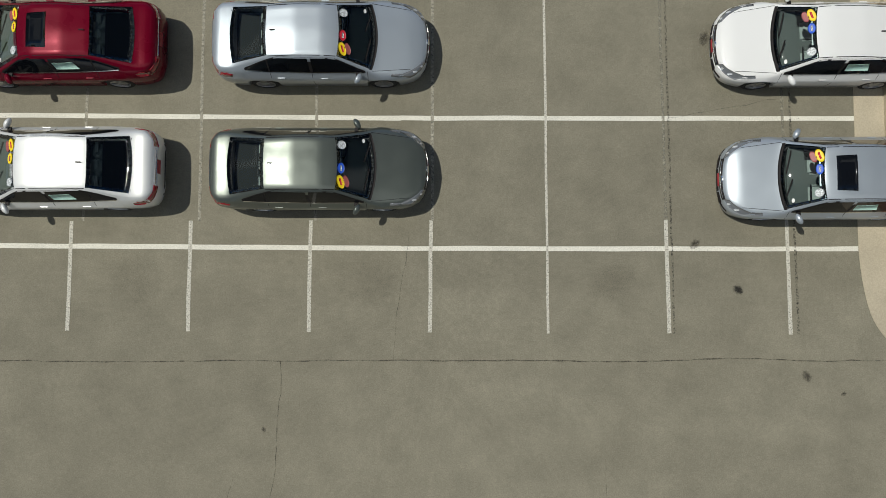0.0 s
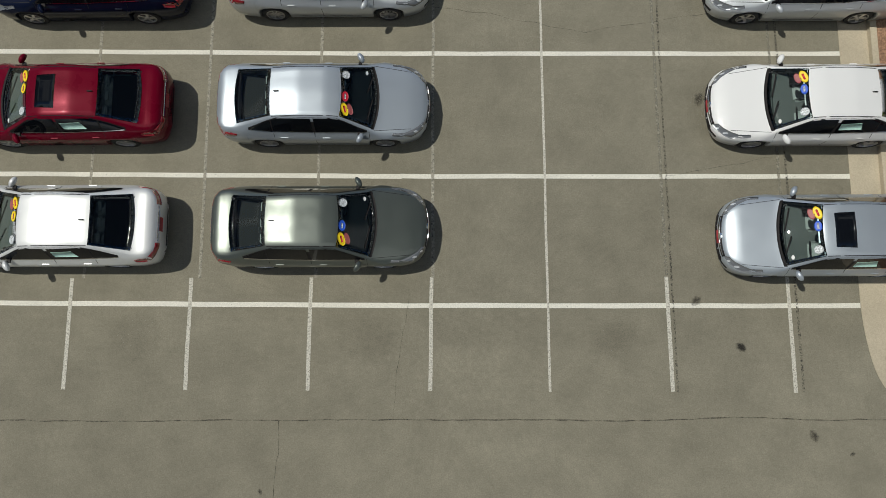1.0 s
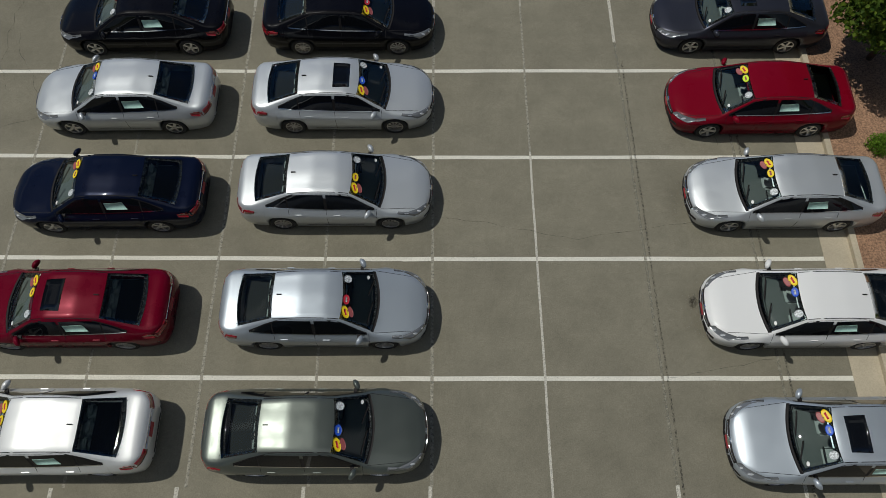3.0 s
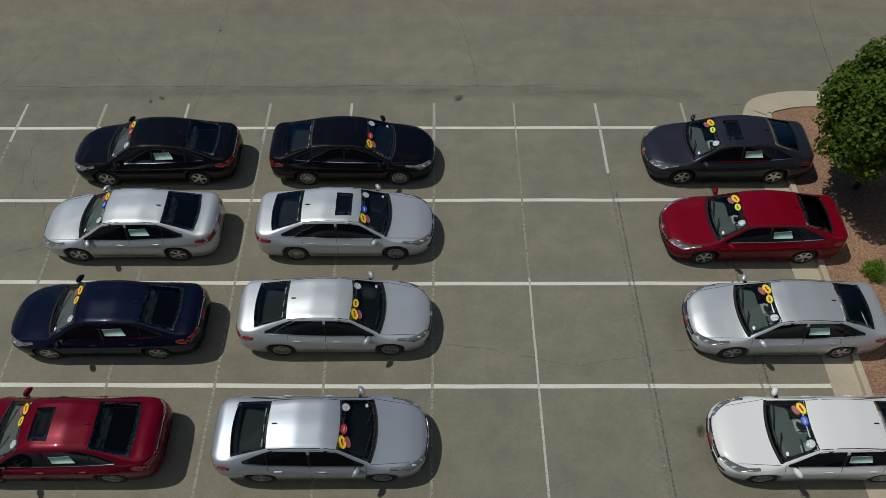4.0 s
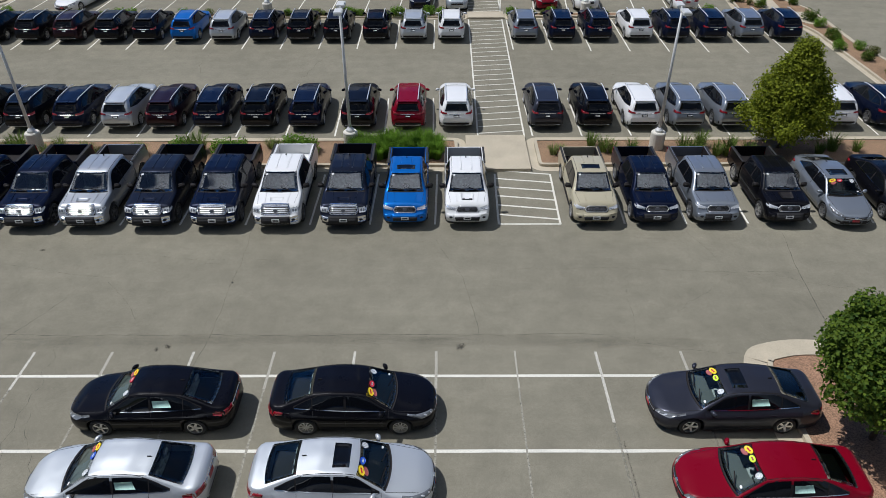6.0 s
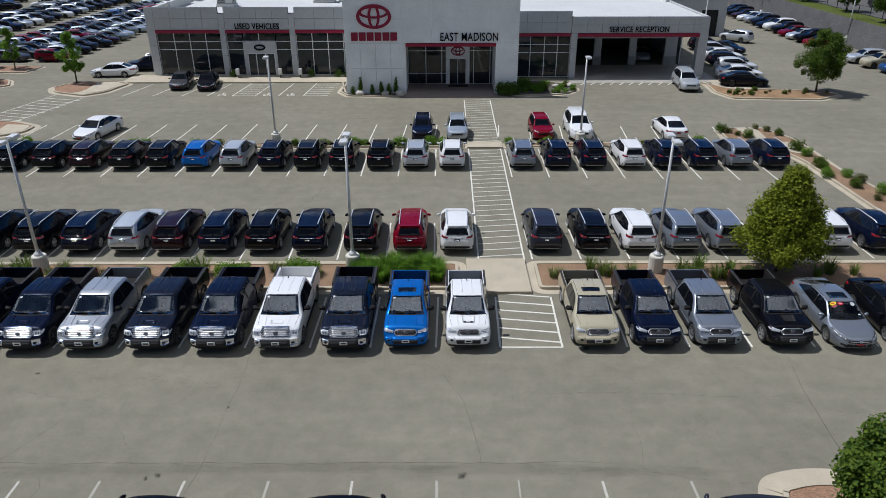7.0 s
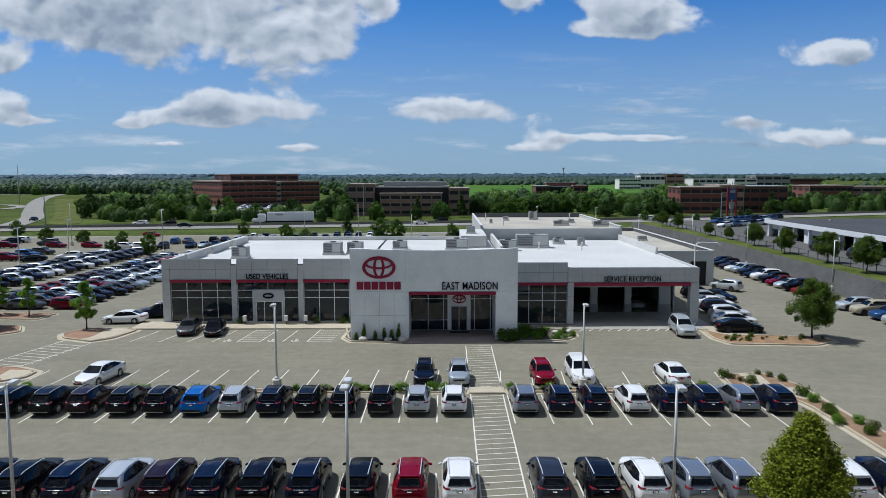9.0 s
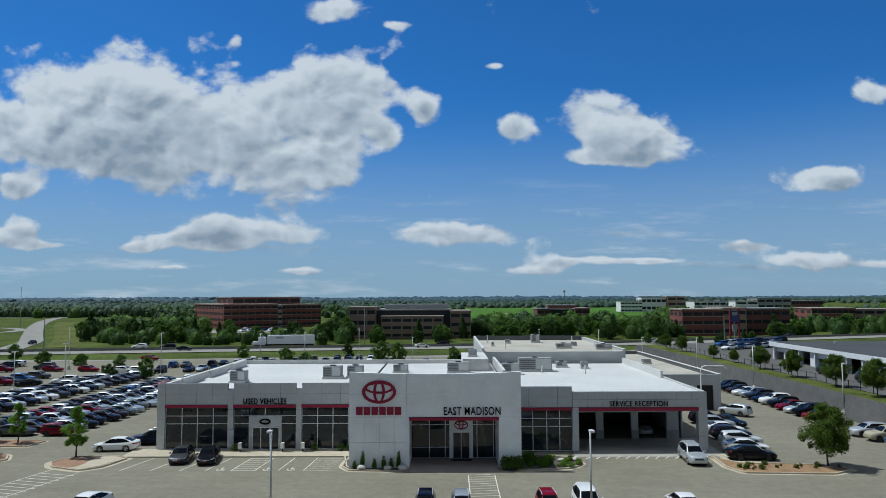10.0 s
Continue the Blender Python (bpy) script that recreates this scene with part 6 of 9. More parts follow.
alu = mat("aluminium_frame", (0.66, 0.68, 0.69), 0.45, 0.1)
unit_grey = mat("unit_grey", (0.33, 0.335, 0.33), 0.6, 0.2, grain=.1, size=8, blotch=.1, bsize=1)
white_metal = mat("white_metal", (0.72, 0.72, 0.70), 0.45)
window_glass = mat("showroom_glass", (0.013, 0.019, 0.025), 0.03, spec=0.55, grain=.3, size=1.2)

shop = new("dealership_building")
tagged(shop, "low grey-panelled car showroom with white entrance portal", "building")


def slab(name, x0, x1, y0, y1, z0, z1, material, bevel=0.0, label="", parent=None):
    return part(name, boxed(x0, x1, y0, y1, z0, z1, bevel), material, parent or shop, label)


def panels(x0, x1, nx, z0, z1, nz, y, material=panel_grey):
    """A cladding field of separate panels with open joints, standing 6 cm before its backing."""
    w, h, g = (x1 - x0) / nx, (z1 - z0) / nz, 0.014
    for i in range(nx):
        for j in range(nz):
            slab("cladding_panel", x0 + i * w + g, x0 + (i + 1) * w - g, y, y + .06, z0 + j * h + g, z0 + (j + 1) * h - g, material)


def glazing(x0, x1, z0, z1, y, cols, rows):
    """A storefront: dark panes between aluminium mullions; cols and rows are the inner lines."""
    win = new("storefront_window")
    win.parent = shop
    xs, zs = [x0, *cols, x1], [z0, *rows, z1]
    for a, b in zip(xs, xs[1:]):
        for c, d in zip(zs, zs[1:]):
            part("pane", boxed(a + .03, b - .03, y + .03, y + .05, c + .03, d - .03), window_glass, win)
    for x in xs:
        part("mullion", boxed(x - .04, x + .04, y - .03, y + .09, z0, z1), alu, win)
    for z in zs:
        part("transom", boxed(x0, x1, y - .022, y + .082, z - .035, z + .035), alu, win)


def writing(text, x, z, y, width, height, material, name):
    """Raised sign letters facing -y, stretched to their measured width."""
    cu_ = bpy.data.curves.new(name, "FONT")
    cu_.body, cu_.extrude, cu_.size, cu_.offset, cu_.space_character = text, 0.05, 1.0, 0.007, 1.06
    ob = new(name, cu_)
    cu_.materials.append(material)
    bpy.context.view_layer.update()
    d = ob.dimensions
    sx, sz = width / d.x, height / d.y
    ob.parent = shop
    ob.matrix_basis = pose(x, y, z, 90, 0, 0) @ Matrix.Diagonal((sx, sz, 1, 1))
    return ob


# west wing, three bays
WY = 78.7
slab("wall", -31.9, -9.5, WY + .35, WY + .6, 4.75, 6.65, panel_back)
slab("wall", -31.9, -31.65, WY, 112, 0, 6.65, wall_grey)
for x0, x1, n in ((-31.9, -24.1, 4), (-23.46, -16.56, 4), (-15.93, -9.5, 3)):
    panels(x0 if n != 4 or x0 > -30 else -31.0, x1, n, 4.95, 7.3, 2, WY)
    slab("parapet", x0, x1, WY + .065, WY + .34, 4.95, 7.28, panel_back)
for x in (-31.9, -24.1, -16.56):
    w = .9 if x < -30 else .64
    panels(x, x + w, 1, .1, 4.95 if x < -30 else 6.6, 3, WY - .02)
    slab("pier", x + .02, x + w - .02, WY + .05, WY + .5, 0, 6.6, panel_back)
panels(-31.9, -31.0, 1, 4.95, 7.3, 2, WY - .02)
for x0, x1 in ((-31.0, -24.1), (-23.46, -16.56), (-15.93, -9.5)):
    slab("red_band", x0, x1, WY - .12, WY + .2, 4.62, 4.93, red_band)
glazing(-31.0, -24.1, .12, 4.6, WY + .25, (-29.2, -27.5, -25.75), (2.85, 3.7))
glazing(-23.46, -21.75, .12, 4.6, WY + .25, (), (2.85, 3.7))
glazing(-18.2, -16.56, .12, 4.6, WY + .25, (), (2.85, 3.7))
glazing(-21.75, -18.2, 3.75, 4.6, WY + .25, (-20.0,), ())
slab("entrance_panel", -21.75, -18.2, WY + .05, WY + .3, .1, 3.75, panel_grey)
glazing(-21.3, -18.4, .12, 2.45, WY - .01, (-20.4, -19.4), ())
glazing(-15.93, -9.5, .12, 4.6, WY + .25, (-14.2, -12.5, -10.8), (2.85, 3.7))
writing("USED VEHICLES", -22.4, 5.03, WY - .06, 4.75, .62, sign_black, "sign_letters")


def oval_ring(name, cx, cz, rx, rz, t, y, material, squash=1.0):
    """A plain raised oval ring on a wall facing -y."""
    bm = bmesh.new()
    n, rows = 40, []
    for k in range(n):
        a = 6.28319 * k / n
        c, s = math.cos(a), math.sin(a)
        rows.append([bm.verts.new((cx + (rx + dx) * c, y + dy, cz + (rz + dx * squash) * s)) for dx, dy in ((0, 0), (0, -.12), (-t, -.12), (-t, 0))])
    for a, b in zip(rows, rows[1:] + rows[:1]):
        for i in range(4):
            bm.faces.new((a[i], a[(i + 1) % 4], b[(i + 1) % 4], b[i]))
    bmesh.ops.recalc_face_normals(bm, faces=bm.faces)
    return part(name, bm, material, shop)


oval_ring("oval_badge", -19.95, 3.1, .62, .32, .18, WY + .05, sign_black)

# entrance portal with a dished top edge
PY = 70.0
bm = bmesh.new()


def brow(x):
    return 9.38 - .22 * (1 - ((x + 1.05) / 8.43) ** 2)


def portal_face(name, x0, x1, z0, top, y, n=10):
    fb = bmesh.new()
    for i in range(n):
        a, b = x0 + (x1 - x0) * i / n, x0 + (x1 - x0) * (i + 1) / n
        za, zb_ = (brow(a), brow(b)) if top is None else (top, top)
        vs = [fb.verts.new(c) for c in ((a, y, z0), (b, y, z0), (b, y, zb_), (a, y, za), (a, y + .4, z0), (b, y + .4, z0), (b, y + .4, zb_), (a, y + .4, za))]
        for q in ((0, 1, 2, 3), (5, 4, 7, 6), (3, 2, 6, 7), (1, 0, 4, 5)):
            fb.faces.new([vs[k] for k in q])
        if i == 0:
            fb.faces.new([vs[k] for k in (4, 0, 3, 7)])
        if i == n - 1:
            fb.faces.new([vs[k] for k in (1, 5, 6, 2)])
    bmesh.ops.remove_doubles(fb, verts=fb.verts, dist=.001)
    return part(name, fb, portal_white, shop)


for i in range(4):
    portal_face("portal_panel", -9.5 + i * 1.475 + .008, -9.5 + (i + 1) * 1.475 - .008, .1, 2.55, PY, 1)
    portal_face("portal_panel", -9.5 + i * 1.475 + .008, -9.5 + (i + 1) * 1.475 - .008, 2.565, 4.98, PY, 1)
for i in range(6):
    x0 = -9.5 + i * 16.85 / 6
    portal_face("portal_panel", x0 + .006, x0 + 16.85 / 6 - .006, 4.995, 7.2, PY, 2)
    portal_face("portal_panel", x0 + .006, x0 + 16.85 / 6 - .006, 7.21, None, PY, 3)
portal_face("portal_panel", 5.15, 7.35, .1, 4.98, PY, 1)
slab("portal_return", -9.5, -9.15, PY + .41, 82.5, 0, 6.6, portal_white), slab("portal_return", 7.0, 7.35, PY + .41, 82.5, 0, 6.6, portal_white)
slab("portal_jamb", -3.72, -3.6, PY + .41, 74.2, 0, 4.95, portal_white), slab("portal_jamb", 5.15, 5.27, PY + .41, 74.2, 0, 4.95, portal_white)
slab("portal_soffit", -3.6, 5.15, PY + .41, 74.4, 4.95, 5.1, portal_white)
slab("red_band", -3.6, 5.15, PY - .1, PY + .5, 4.66, 4.95, red_band)
slab("portal_roof", -9.15, 7.0, PY + .41, 112, 6.1, 6.3, roof_white)
slab("portal_back", -9.15, 7.0, 74.9, 75.2, 4.95, 6.1, panel_back)
GY = 74.3
glazing(-3.6, 0.35, .1, 4.9, GY, (-1.75, -.1), (1.2, 3.5))
glazing(2.75, 5.15, .1, 4.9, GY, (3.2, 4.9), (3.5,))
slab("door_surround", .35, 2.75, GY - .10, GY + .3, .1, 4.9, portal_white)
glazing(.7, 2.4, .1, 2.72, GY - .2, (1.55,), ())
slab("badge_panel", .5, 2.6, GY - .2, GY - .11, 2.78, 4.2, portal_white)
slab("doormat", .55, 2.6, 72.9, 73.9, .10, .115, black_plastic)
for rx_, rz_, up in ((.72, .48, 0), (.26, .45, 0), (.60, .24, .16)):
    oval_ring("oval_badge", 1.55, 3.52 + up, rx_, rz_, .10, GY - .21, sign_red)
# the maker's red badge and its name as plain shapes
oval_ring("red_oval_badge", -6.57, 7.45, 1.67, 1.13, .31, PY, sign_red, .85)
oval_ring("red_oval_badge", -6.57, 7.45, .58, 1.05, .26, PY + .01, sign_red, .5)
oval_ring("red_oval_badge", -6.57, 7.85, 1.45, .58, .26, PY + .02, sign_red, .8)
for i in range(6):
    x = -8.86 + i * .757
    slab("red_sign_block", x + .04, x + .68, PY - .1, PY + .01, 5.22, 6.0, sign_red, .02)
writing("EAST MADISON", -.28, 5.2, PY - .06, 5.56, .78, sign_black, "sign_letters")

# east wing and service lane canopy
EY = 77.3
slab("wall", 7.35, 13.9, EY + .35, EY + .6, 4.6, 6.4, panel_back)
panels(7.35, 13.65, 4, 4.75, 7.0, 2, EY), slab("parapet", 7.35, 13.65, EY + .065, EY + .34, 4.75, 6.98, panel_back)
panels(13.68, 28.2, 9, 4.75, 6.4, 2, EY), slab("parapet", 13.68, 28.2, EY + .065, EY + .5, 4.5, 6.38, panel_back)
slab("red_band", 7.35, 13.65, EY - .12, EY + .2, 4.44, 4.74, red_band), slab("red_band", 14.35, 27.3, EY - .12, EY + .2, 4.36, 4.72, red_band)
glazing(7.35, 13.65, .12, 4.42, EY + .25, (9.4, 10.9, 12.3), (2.7, 3.55))
panels(13.65, 14.35, 1, .05, 4.74, 3, EY - .02), slab("pier", 13.68, 14.32, EY + .05, EY + .6, 0, 6.3, panel_back)
panels(27.25, 28.25, 1, .05, 4.74, 3, EY - .02), slab("pier", 27.28, 28.22, EY + .05, EY + .9, 0, 6.3, panel_grey)
slab("canopy_soffit", 14.35, 28.2, EY + .5, 84.4, 4.45, 4.6, wall_grey)
slab("canopy_edge", 28.05, 28.2, EY + .5, 112, 4.45, 6.4, wall_grey)
bay_dark = mat("bay_dark", (0.02, 0.02, 0.02), 0.8)
for a, b in ((14.35, 15.1), (17.7, 18.55), (21.85, 22.65), (26.0, 27.4)):
    slab("bay_pier", a, b, 84.4, 84.9, 0, 4.45, wall_grey)
    slab("bay_pier_base", a - .03, b + .03, 84.32, 84.39, 0, 1.0, MATS["unit_grey"])
for a, b in ((15.1, 17.7), (18.55, 21.85), (22.65, 26.0)):
    slab("bay_lintel", a, b, 84.4, 84.9, 3.35, 4.45, wall_grey)
    slab("roller_door", a, b, 84.5, 84.8, 3.05, 3.35, white_metal, .03)
slab("bay_back", 14.35, 27.9, 97, 97.2, 0, 4.4, bay_dark), slab("bay_side", 14.2, 14.34, 84.9, 97, 0, 4.4, wall_grey), slab("bay_side", 27.9, 28.04, 84.9, 97, 0, 4.4, wall_grey)
slab("bay_ceiling", 14.35, 27.9, 84.9, 97, 4.4, 4.44, bay_dark)
writing("SERVICE RECEPTION", 17.67, 4.86, EY - .06, 6.27, .58, sign_black, "sign_letters")

# roofs and parapets
slab("roof", -31.6, -9.5, WY + .36, 112, 6.1, 6.3, roof_white), slab("roof", 7.35, 28.0, EY + .52, 112, 6.0, 6.2, roof_white)
slab("parapet", -31.9, -31.55, WY + .62, 112, 6.3, 7.0, wall_grey), slab("parapet", -31.9, 5.6, 112, 112.4, 0, 6.9, roof_white)
slab("parapet_cap", -31.95, -31.5, WY + .62, 112, 7.0, 7.06, roof_white)
slab("parapet", 27.7, 28.0, 92, 112, 6.2, 7.1, roof_white), slab("parapet", 7.35, 7.7, 92, 112, 6.2, 7.3, roof_white)
for k in range(3):
    slab("roof_screen", -31.2 + k * .2, -30.9 + k * .2, 84 + k * 9, 91 + k * 9, 6.3, 7.25, roof_white)
slab("rear_roof_step", 2.4, 6.0, 100, 111.9, 6.31, 8.0, roof_white)
# higher workshop behind
slab("workshop_wall", 5.8, 28.6, 113.2, 113.5, 0, 8.0, wall_grey), slab("workshop_wall", 5.8, 6.1, 113.5, 148, 0, 8.5, wall_grey)
slab("workshop_wall", 28.3, 28.6, 113.5, 148, 4, 8.3, wall_grey), slab("workshop_wall", 5.8, 28.6, 148, 148.3, 0, 8.6, panel_back)
slab("workshop_roof", 6.1, 28.3, 113.5, 148, 7.5, 7.7, roof_gravel)
slab("parapet_cap", 5.75, 6.2, 113.2, 148, 8.5, 8.56, roof_white), slab("parapet_cap", 28.2, 28.7, 113.2, 148, 8.3, 8.36, roof_white)
slab("annex_wall", 28.6, 40.5, 105.2, 105.5, 3.6, 5.2, wall_grey), slab("annex_wall", 28.6, 37.0, 105.2, 105.5, 0, 3.6, wall_grey), slab("annex_wall", 39.4, 40.5, 105.2, 105.5, 0, 3.6, wall_grey)
slab("annex_door", 37.0, 39.4, 105.4, 105.6, 0, 3.6, bay_dark)
slab("annex_wall", 40.2, 40.5, 105.5, 150, 0, 5.2, panel_back), slab("annex_roof", 28.6, 40.2, 105.5, 150, 4.4, 4.6, roof_gravel)
slab("parapet_cap", 40.1, 40.6, 105.2, 150, 5.2, 5.27, roof_white), slab("annex_wall", 28.6, 40.5, 150, 150.3, 0, 5.2, panel_back)


def roof_unit(x, y, z, w, d, h, material=unit_grey, fins=True):
    """A packaged roof unit on a curb: casing, louvres and a fan ring."""
    root = new("roof_unit")
    tagged(root, "grey metal ventilation unit standing on the roof", "roof unit", "roof units")
    root.matrix_basis = pose(x, y, z)
    part("curb", boxed(-w / 2 - .1, w / 2 + .1, -d / 2 - .1, d / 2 + .1, 0, .3), roof_white, root)
    part("casing", boxed(-w / 2, w / 2, -d / 2, d / 2, .3, .3 + h, .04), material, root)
    if fins:
        for k in range(5):
            part("louvre", boxed(-w / 2 + .15, -.05, -d / 2 - .03, -d / 2 - .005, .45 + k * h / 6, .45 + k * h / 6 + h / 14), panel_back, root)
        part("access_panel", boxed(.05, w / 2 - .1, -d / 2 - .02, -d / 2 - .004, .4, .2 + h), wall_grey, root)
        part("fan_ring", lathe(bmesh.new(), [(.4, h + .3), (.45, h + .42), (.38, h + .42), (.35, h + .3)], 16), panel_back, root)


for x, y, z, w, d, h in ((-25.6, 88, 6.3, 1.9, 1.5, 1.15), (-14.6, 92, 6.3, 2.3, 2.0, 1.3), (-11.8, 93, 6.3, 2.0, 1.6, 1.25), (-6.2, 98, 6.3, 2.0, 1.4, .9), (1.7, 98, 6.3, 3.0, 2.0, 1.2), (8.8, 97, 6.2, 2.3, 1.4, 1.2),
                         (12.6, 101, 6.2, 4.6, 2.0, 1.6), (17.2, 106, 6.2, 1.6, 1.2, .6), (20.2, 104, 6.2, 1.0, 1.0, .8), (3.9, 104, 8.0, 1.2, 1.0, .8), (17.6, 140, 7.7, 1.6, 1.6, 1.3), (20.5, 124, 7.7, 2.6, 1.6, .6), (27.0, 122, 7.7, 2.6, 1.6, .6), (12.0, 138, 7.7, 1.0, 1.0, .5), (8.6, 130, 7.7, .5, .5, .5), (23.4, 130, 7.7, 1.0, .8, .5), (31.5, 112, 4.6, 2.4, 1.4, .7), (36, 128, 4.6, 1.5, 1.2, .6)):
    roof_unit(x, y, z, w, d, h, fins=w > 1.5)
for x, y, z, h in ((8.2, 140, 7.7, 1.3), (10.4, 124, 7.7, 1.0), (24.5, 138, 7.7, 1.2), (29.5, 120, 4.6, 1.1), (13.2, 98, 6.2, .9), (19.0, 97, 6.2, 1.0), (33, 118, 4.6, .9)):
    tagged(part("vent_pipe", lathe(bmesh.new(), [(.09, 0), (.09, h), (.14, h), (.14, h + .12)], 10, pose(x, y, z)), white_metal), "thin white vent pipe on the roof", "pipe", "vent pipes")
# curved lamp arm at the canopy's corner
tagged(part("wall_lamp", tube(bmesh.new(), [(28.1, 78.6, 6.4), (28.1, 78.6, 8.6), (28.3, 78.6, 8.95), (28.7, 78.6, 9.05), (30.6, 78.6, 9.0), (30.9, 78.6, 8.7)], .07, .06), white_metal), "white curved pipe lamp on the canopy corner", "lamp")
# bins and planters by the doors
for x in (-22.3, -15.5, -17.7):
    r = new("waste_bin")
    tagged(r, "white and black waste bin by the entrance", "bin", "entrance bins")
    r.matrix_basis = pose(x, 77.4, .13)
    part("bin_body", boxed(-.2, .2, -.2, .2, .35, .95, .03), white_metal, r)
    part("bin_post", boxed(-.04, .04, -.04, .04, 0, .35), black_plastic, r)
    part("bin_hood", boxed(.3, .6, -.2, .2, .5, 1.25, .05), black_plastic, r)
for x, y, s in ((-8.2, 69.5, .45), (-5.7, 69.4, .4), (-4.2, 69.2, .5), (8.7, 73.6, .5), (11.6, 72.6, .4), (13.1, 72.9, .4)):
    bm = bmesh.new()
    bmesh.ops.create_icosphere(bm, subdivisions=2, radius=s)
    for v in bm.verts:
        v.co *= 1 + .35 * noise.noise(v.co * 2 + Vector((x, y, 0)))
        v.co.z *= .6
    ob = part("boulder", bm, mat("boulder", (.5, .47, .42), .9, grain=.2, size=8), None, "", True) if "boulder" not in MATS else part("boulder", bm, MATS["boulder"], None, "", True)
    ob.matrix_basis = pose(x, y, .12 + s * .3)
    tagged(ob, "pale rounded boulder in the planting bed", "boulder", "boulders")


# ---------------- plants ----------------
def leaf_mat(name, dark, light, through=0.35):
    """Leaves that vary one by one and let some light through."""
    m = bpy.data.materials.new(name)
    m.use_nodes = True
    t = m.node_tree
    p, out = t.nodes["Principled BSDF"], t.nodes["Material Output"]
    geo, mixc = t.nodes.new("ShaderNodeNewGeometry"), t.nodes.new("ShaderNodeMix")
    mixc.data_type = "RGBA"
    mixc.inputs["A"].default_value, mixc.inputs["B"].default_value = (*dark, 1), (*light, 1)
    t.links.new(geo.outputs["Random Per Island"], mixc.inputs["Factor"])
    t.links.new(mixc.outputs["Result"], p.inputs["Base Color"])
    p.inputs["Roughness"].default_value, p.inputs["Specular IOR Level"].default_value = 0.6, 0.15
    tr, mx = t.nodes.new("ShaderNodeBsdfTranslucent"), t.nodes.new("ShaderNodeMixShader")
    t.links.new(mixc.outputs["Result"], tr.inputs[0])
    mx.inputs[0].default_value = through
    t.links.new(p.outputs[0], mx.inputs[1]), t.links.new(tr.outputs[0], mx.inputs[2]), t.links.new(mx.outputs[0], out.inputs[0])
    MATS[name] = m
    return m


leaf_green = leaf_mat("leaf_green", (0.028, 0.068, 0.009), (0.135, 0.195, 0.020), .34)
leaf_yellow = leaf_mat("leaf_yellow_green", (0.080, 0.108, 0.010), (0.32, 0.365, 0.026), .46)
leaf_mid = leaf_mat("leaf_mid", (0.038, 0.082, 0.012), (0.130, 0.210, 0.030), 0.34)
leaf_dark = leaf_mat("leaf_dark", (0.022, 0.048, 0.010), (0.070, 0.115, 0.024), 0.25)
leaf_grass = leaf_mat("grass_blade", (0.075, 0.125, 0.020), (0.20, 0.28, 0.06), .45)
leaf_bright = leaf_mat("leaf_bright", (0.08, 0.17, 0.015), (0.22, 0.38, 0.04), .5)
leaf_olive = leaf_mat("leaf_olive", (0.052, 0.066, 0.014), (0.165, 0.178, 0.042), .4)
leaf_sage = leaf_mat("leaf_sage", (0.11, 0.15, 0.04), (0.27, 0.32, 0.10), .45)
bark = mat("bark", (0.085, 0.062, 0.045), 0.9, grain=.3, size=14, bump=.6)


def leaves(centres, spread, count, size, seed):
    """Many small bent leaves gathered round cluster centres, as one mesh."""
    rng = np.random.default_rng(seed)
    cs = np.array(centres)
    k = rng.integers(0, len(cs), count)
    d = rng.normal(size=(count, 3))
    d /= np.linalg.norm(d, axis=1, keepdims=True)
    r = spread[k] if hasattr(spread, "__len__") else spread
    pos = cs[k] + d * (np.reshape(r, (-1, 1)) if hasattr(r, "__len__") else r) * (rng.random((count, 1)) ** .33)
    nrm = d * .6 + rng.normal(size=(count, 3)) * .5 + (0, 0, .5)
    nrm /= np.linalg.norm(nrm, axis=1, keepdims=True)
    t = np.cross(nrm, rng.normal(size=(count, 3)))
    t /= np.linalg.norm(t, axis=1, keepdims=True)
    b = np.cross(nrm, t)
    s = size * (.6 + .8 * rng.random((count, 1)))
    quad = np.stack([pos - t * s * .5, pos + b * s * .36 + nrm * s * .08, pos + t * s * .5, pos - b * s * .36 + nrm * s * .08], 1).reshape(-1, 3)
    me = bpy.data.meshes.new("leaves")
    me.from_pydata(quad.tolist(), [], np.arange(count * 4).reshape(-1, 4).tolist())
    me.update()
    return me


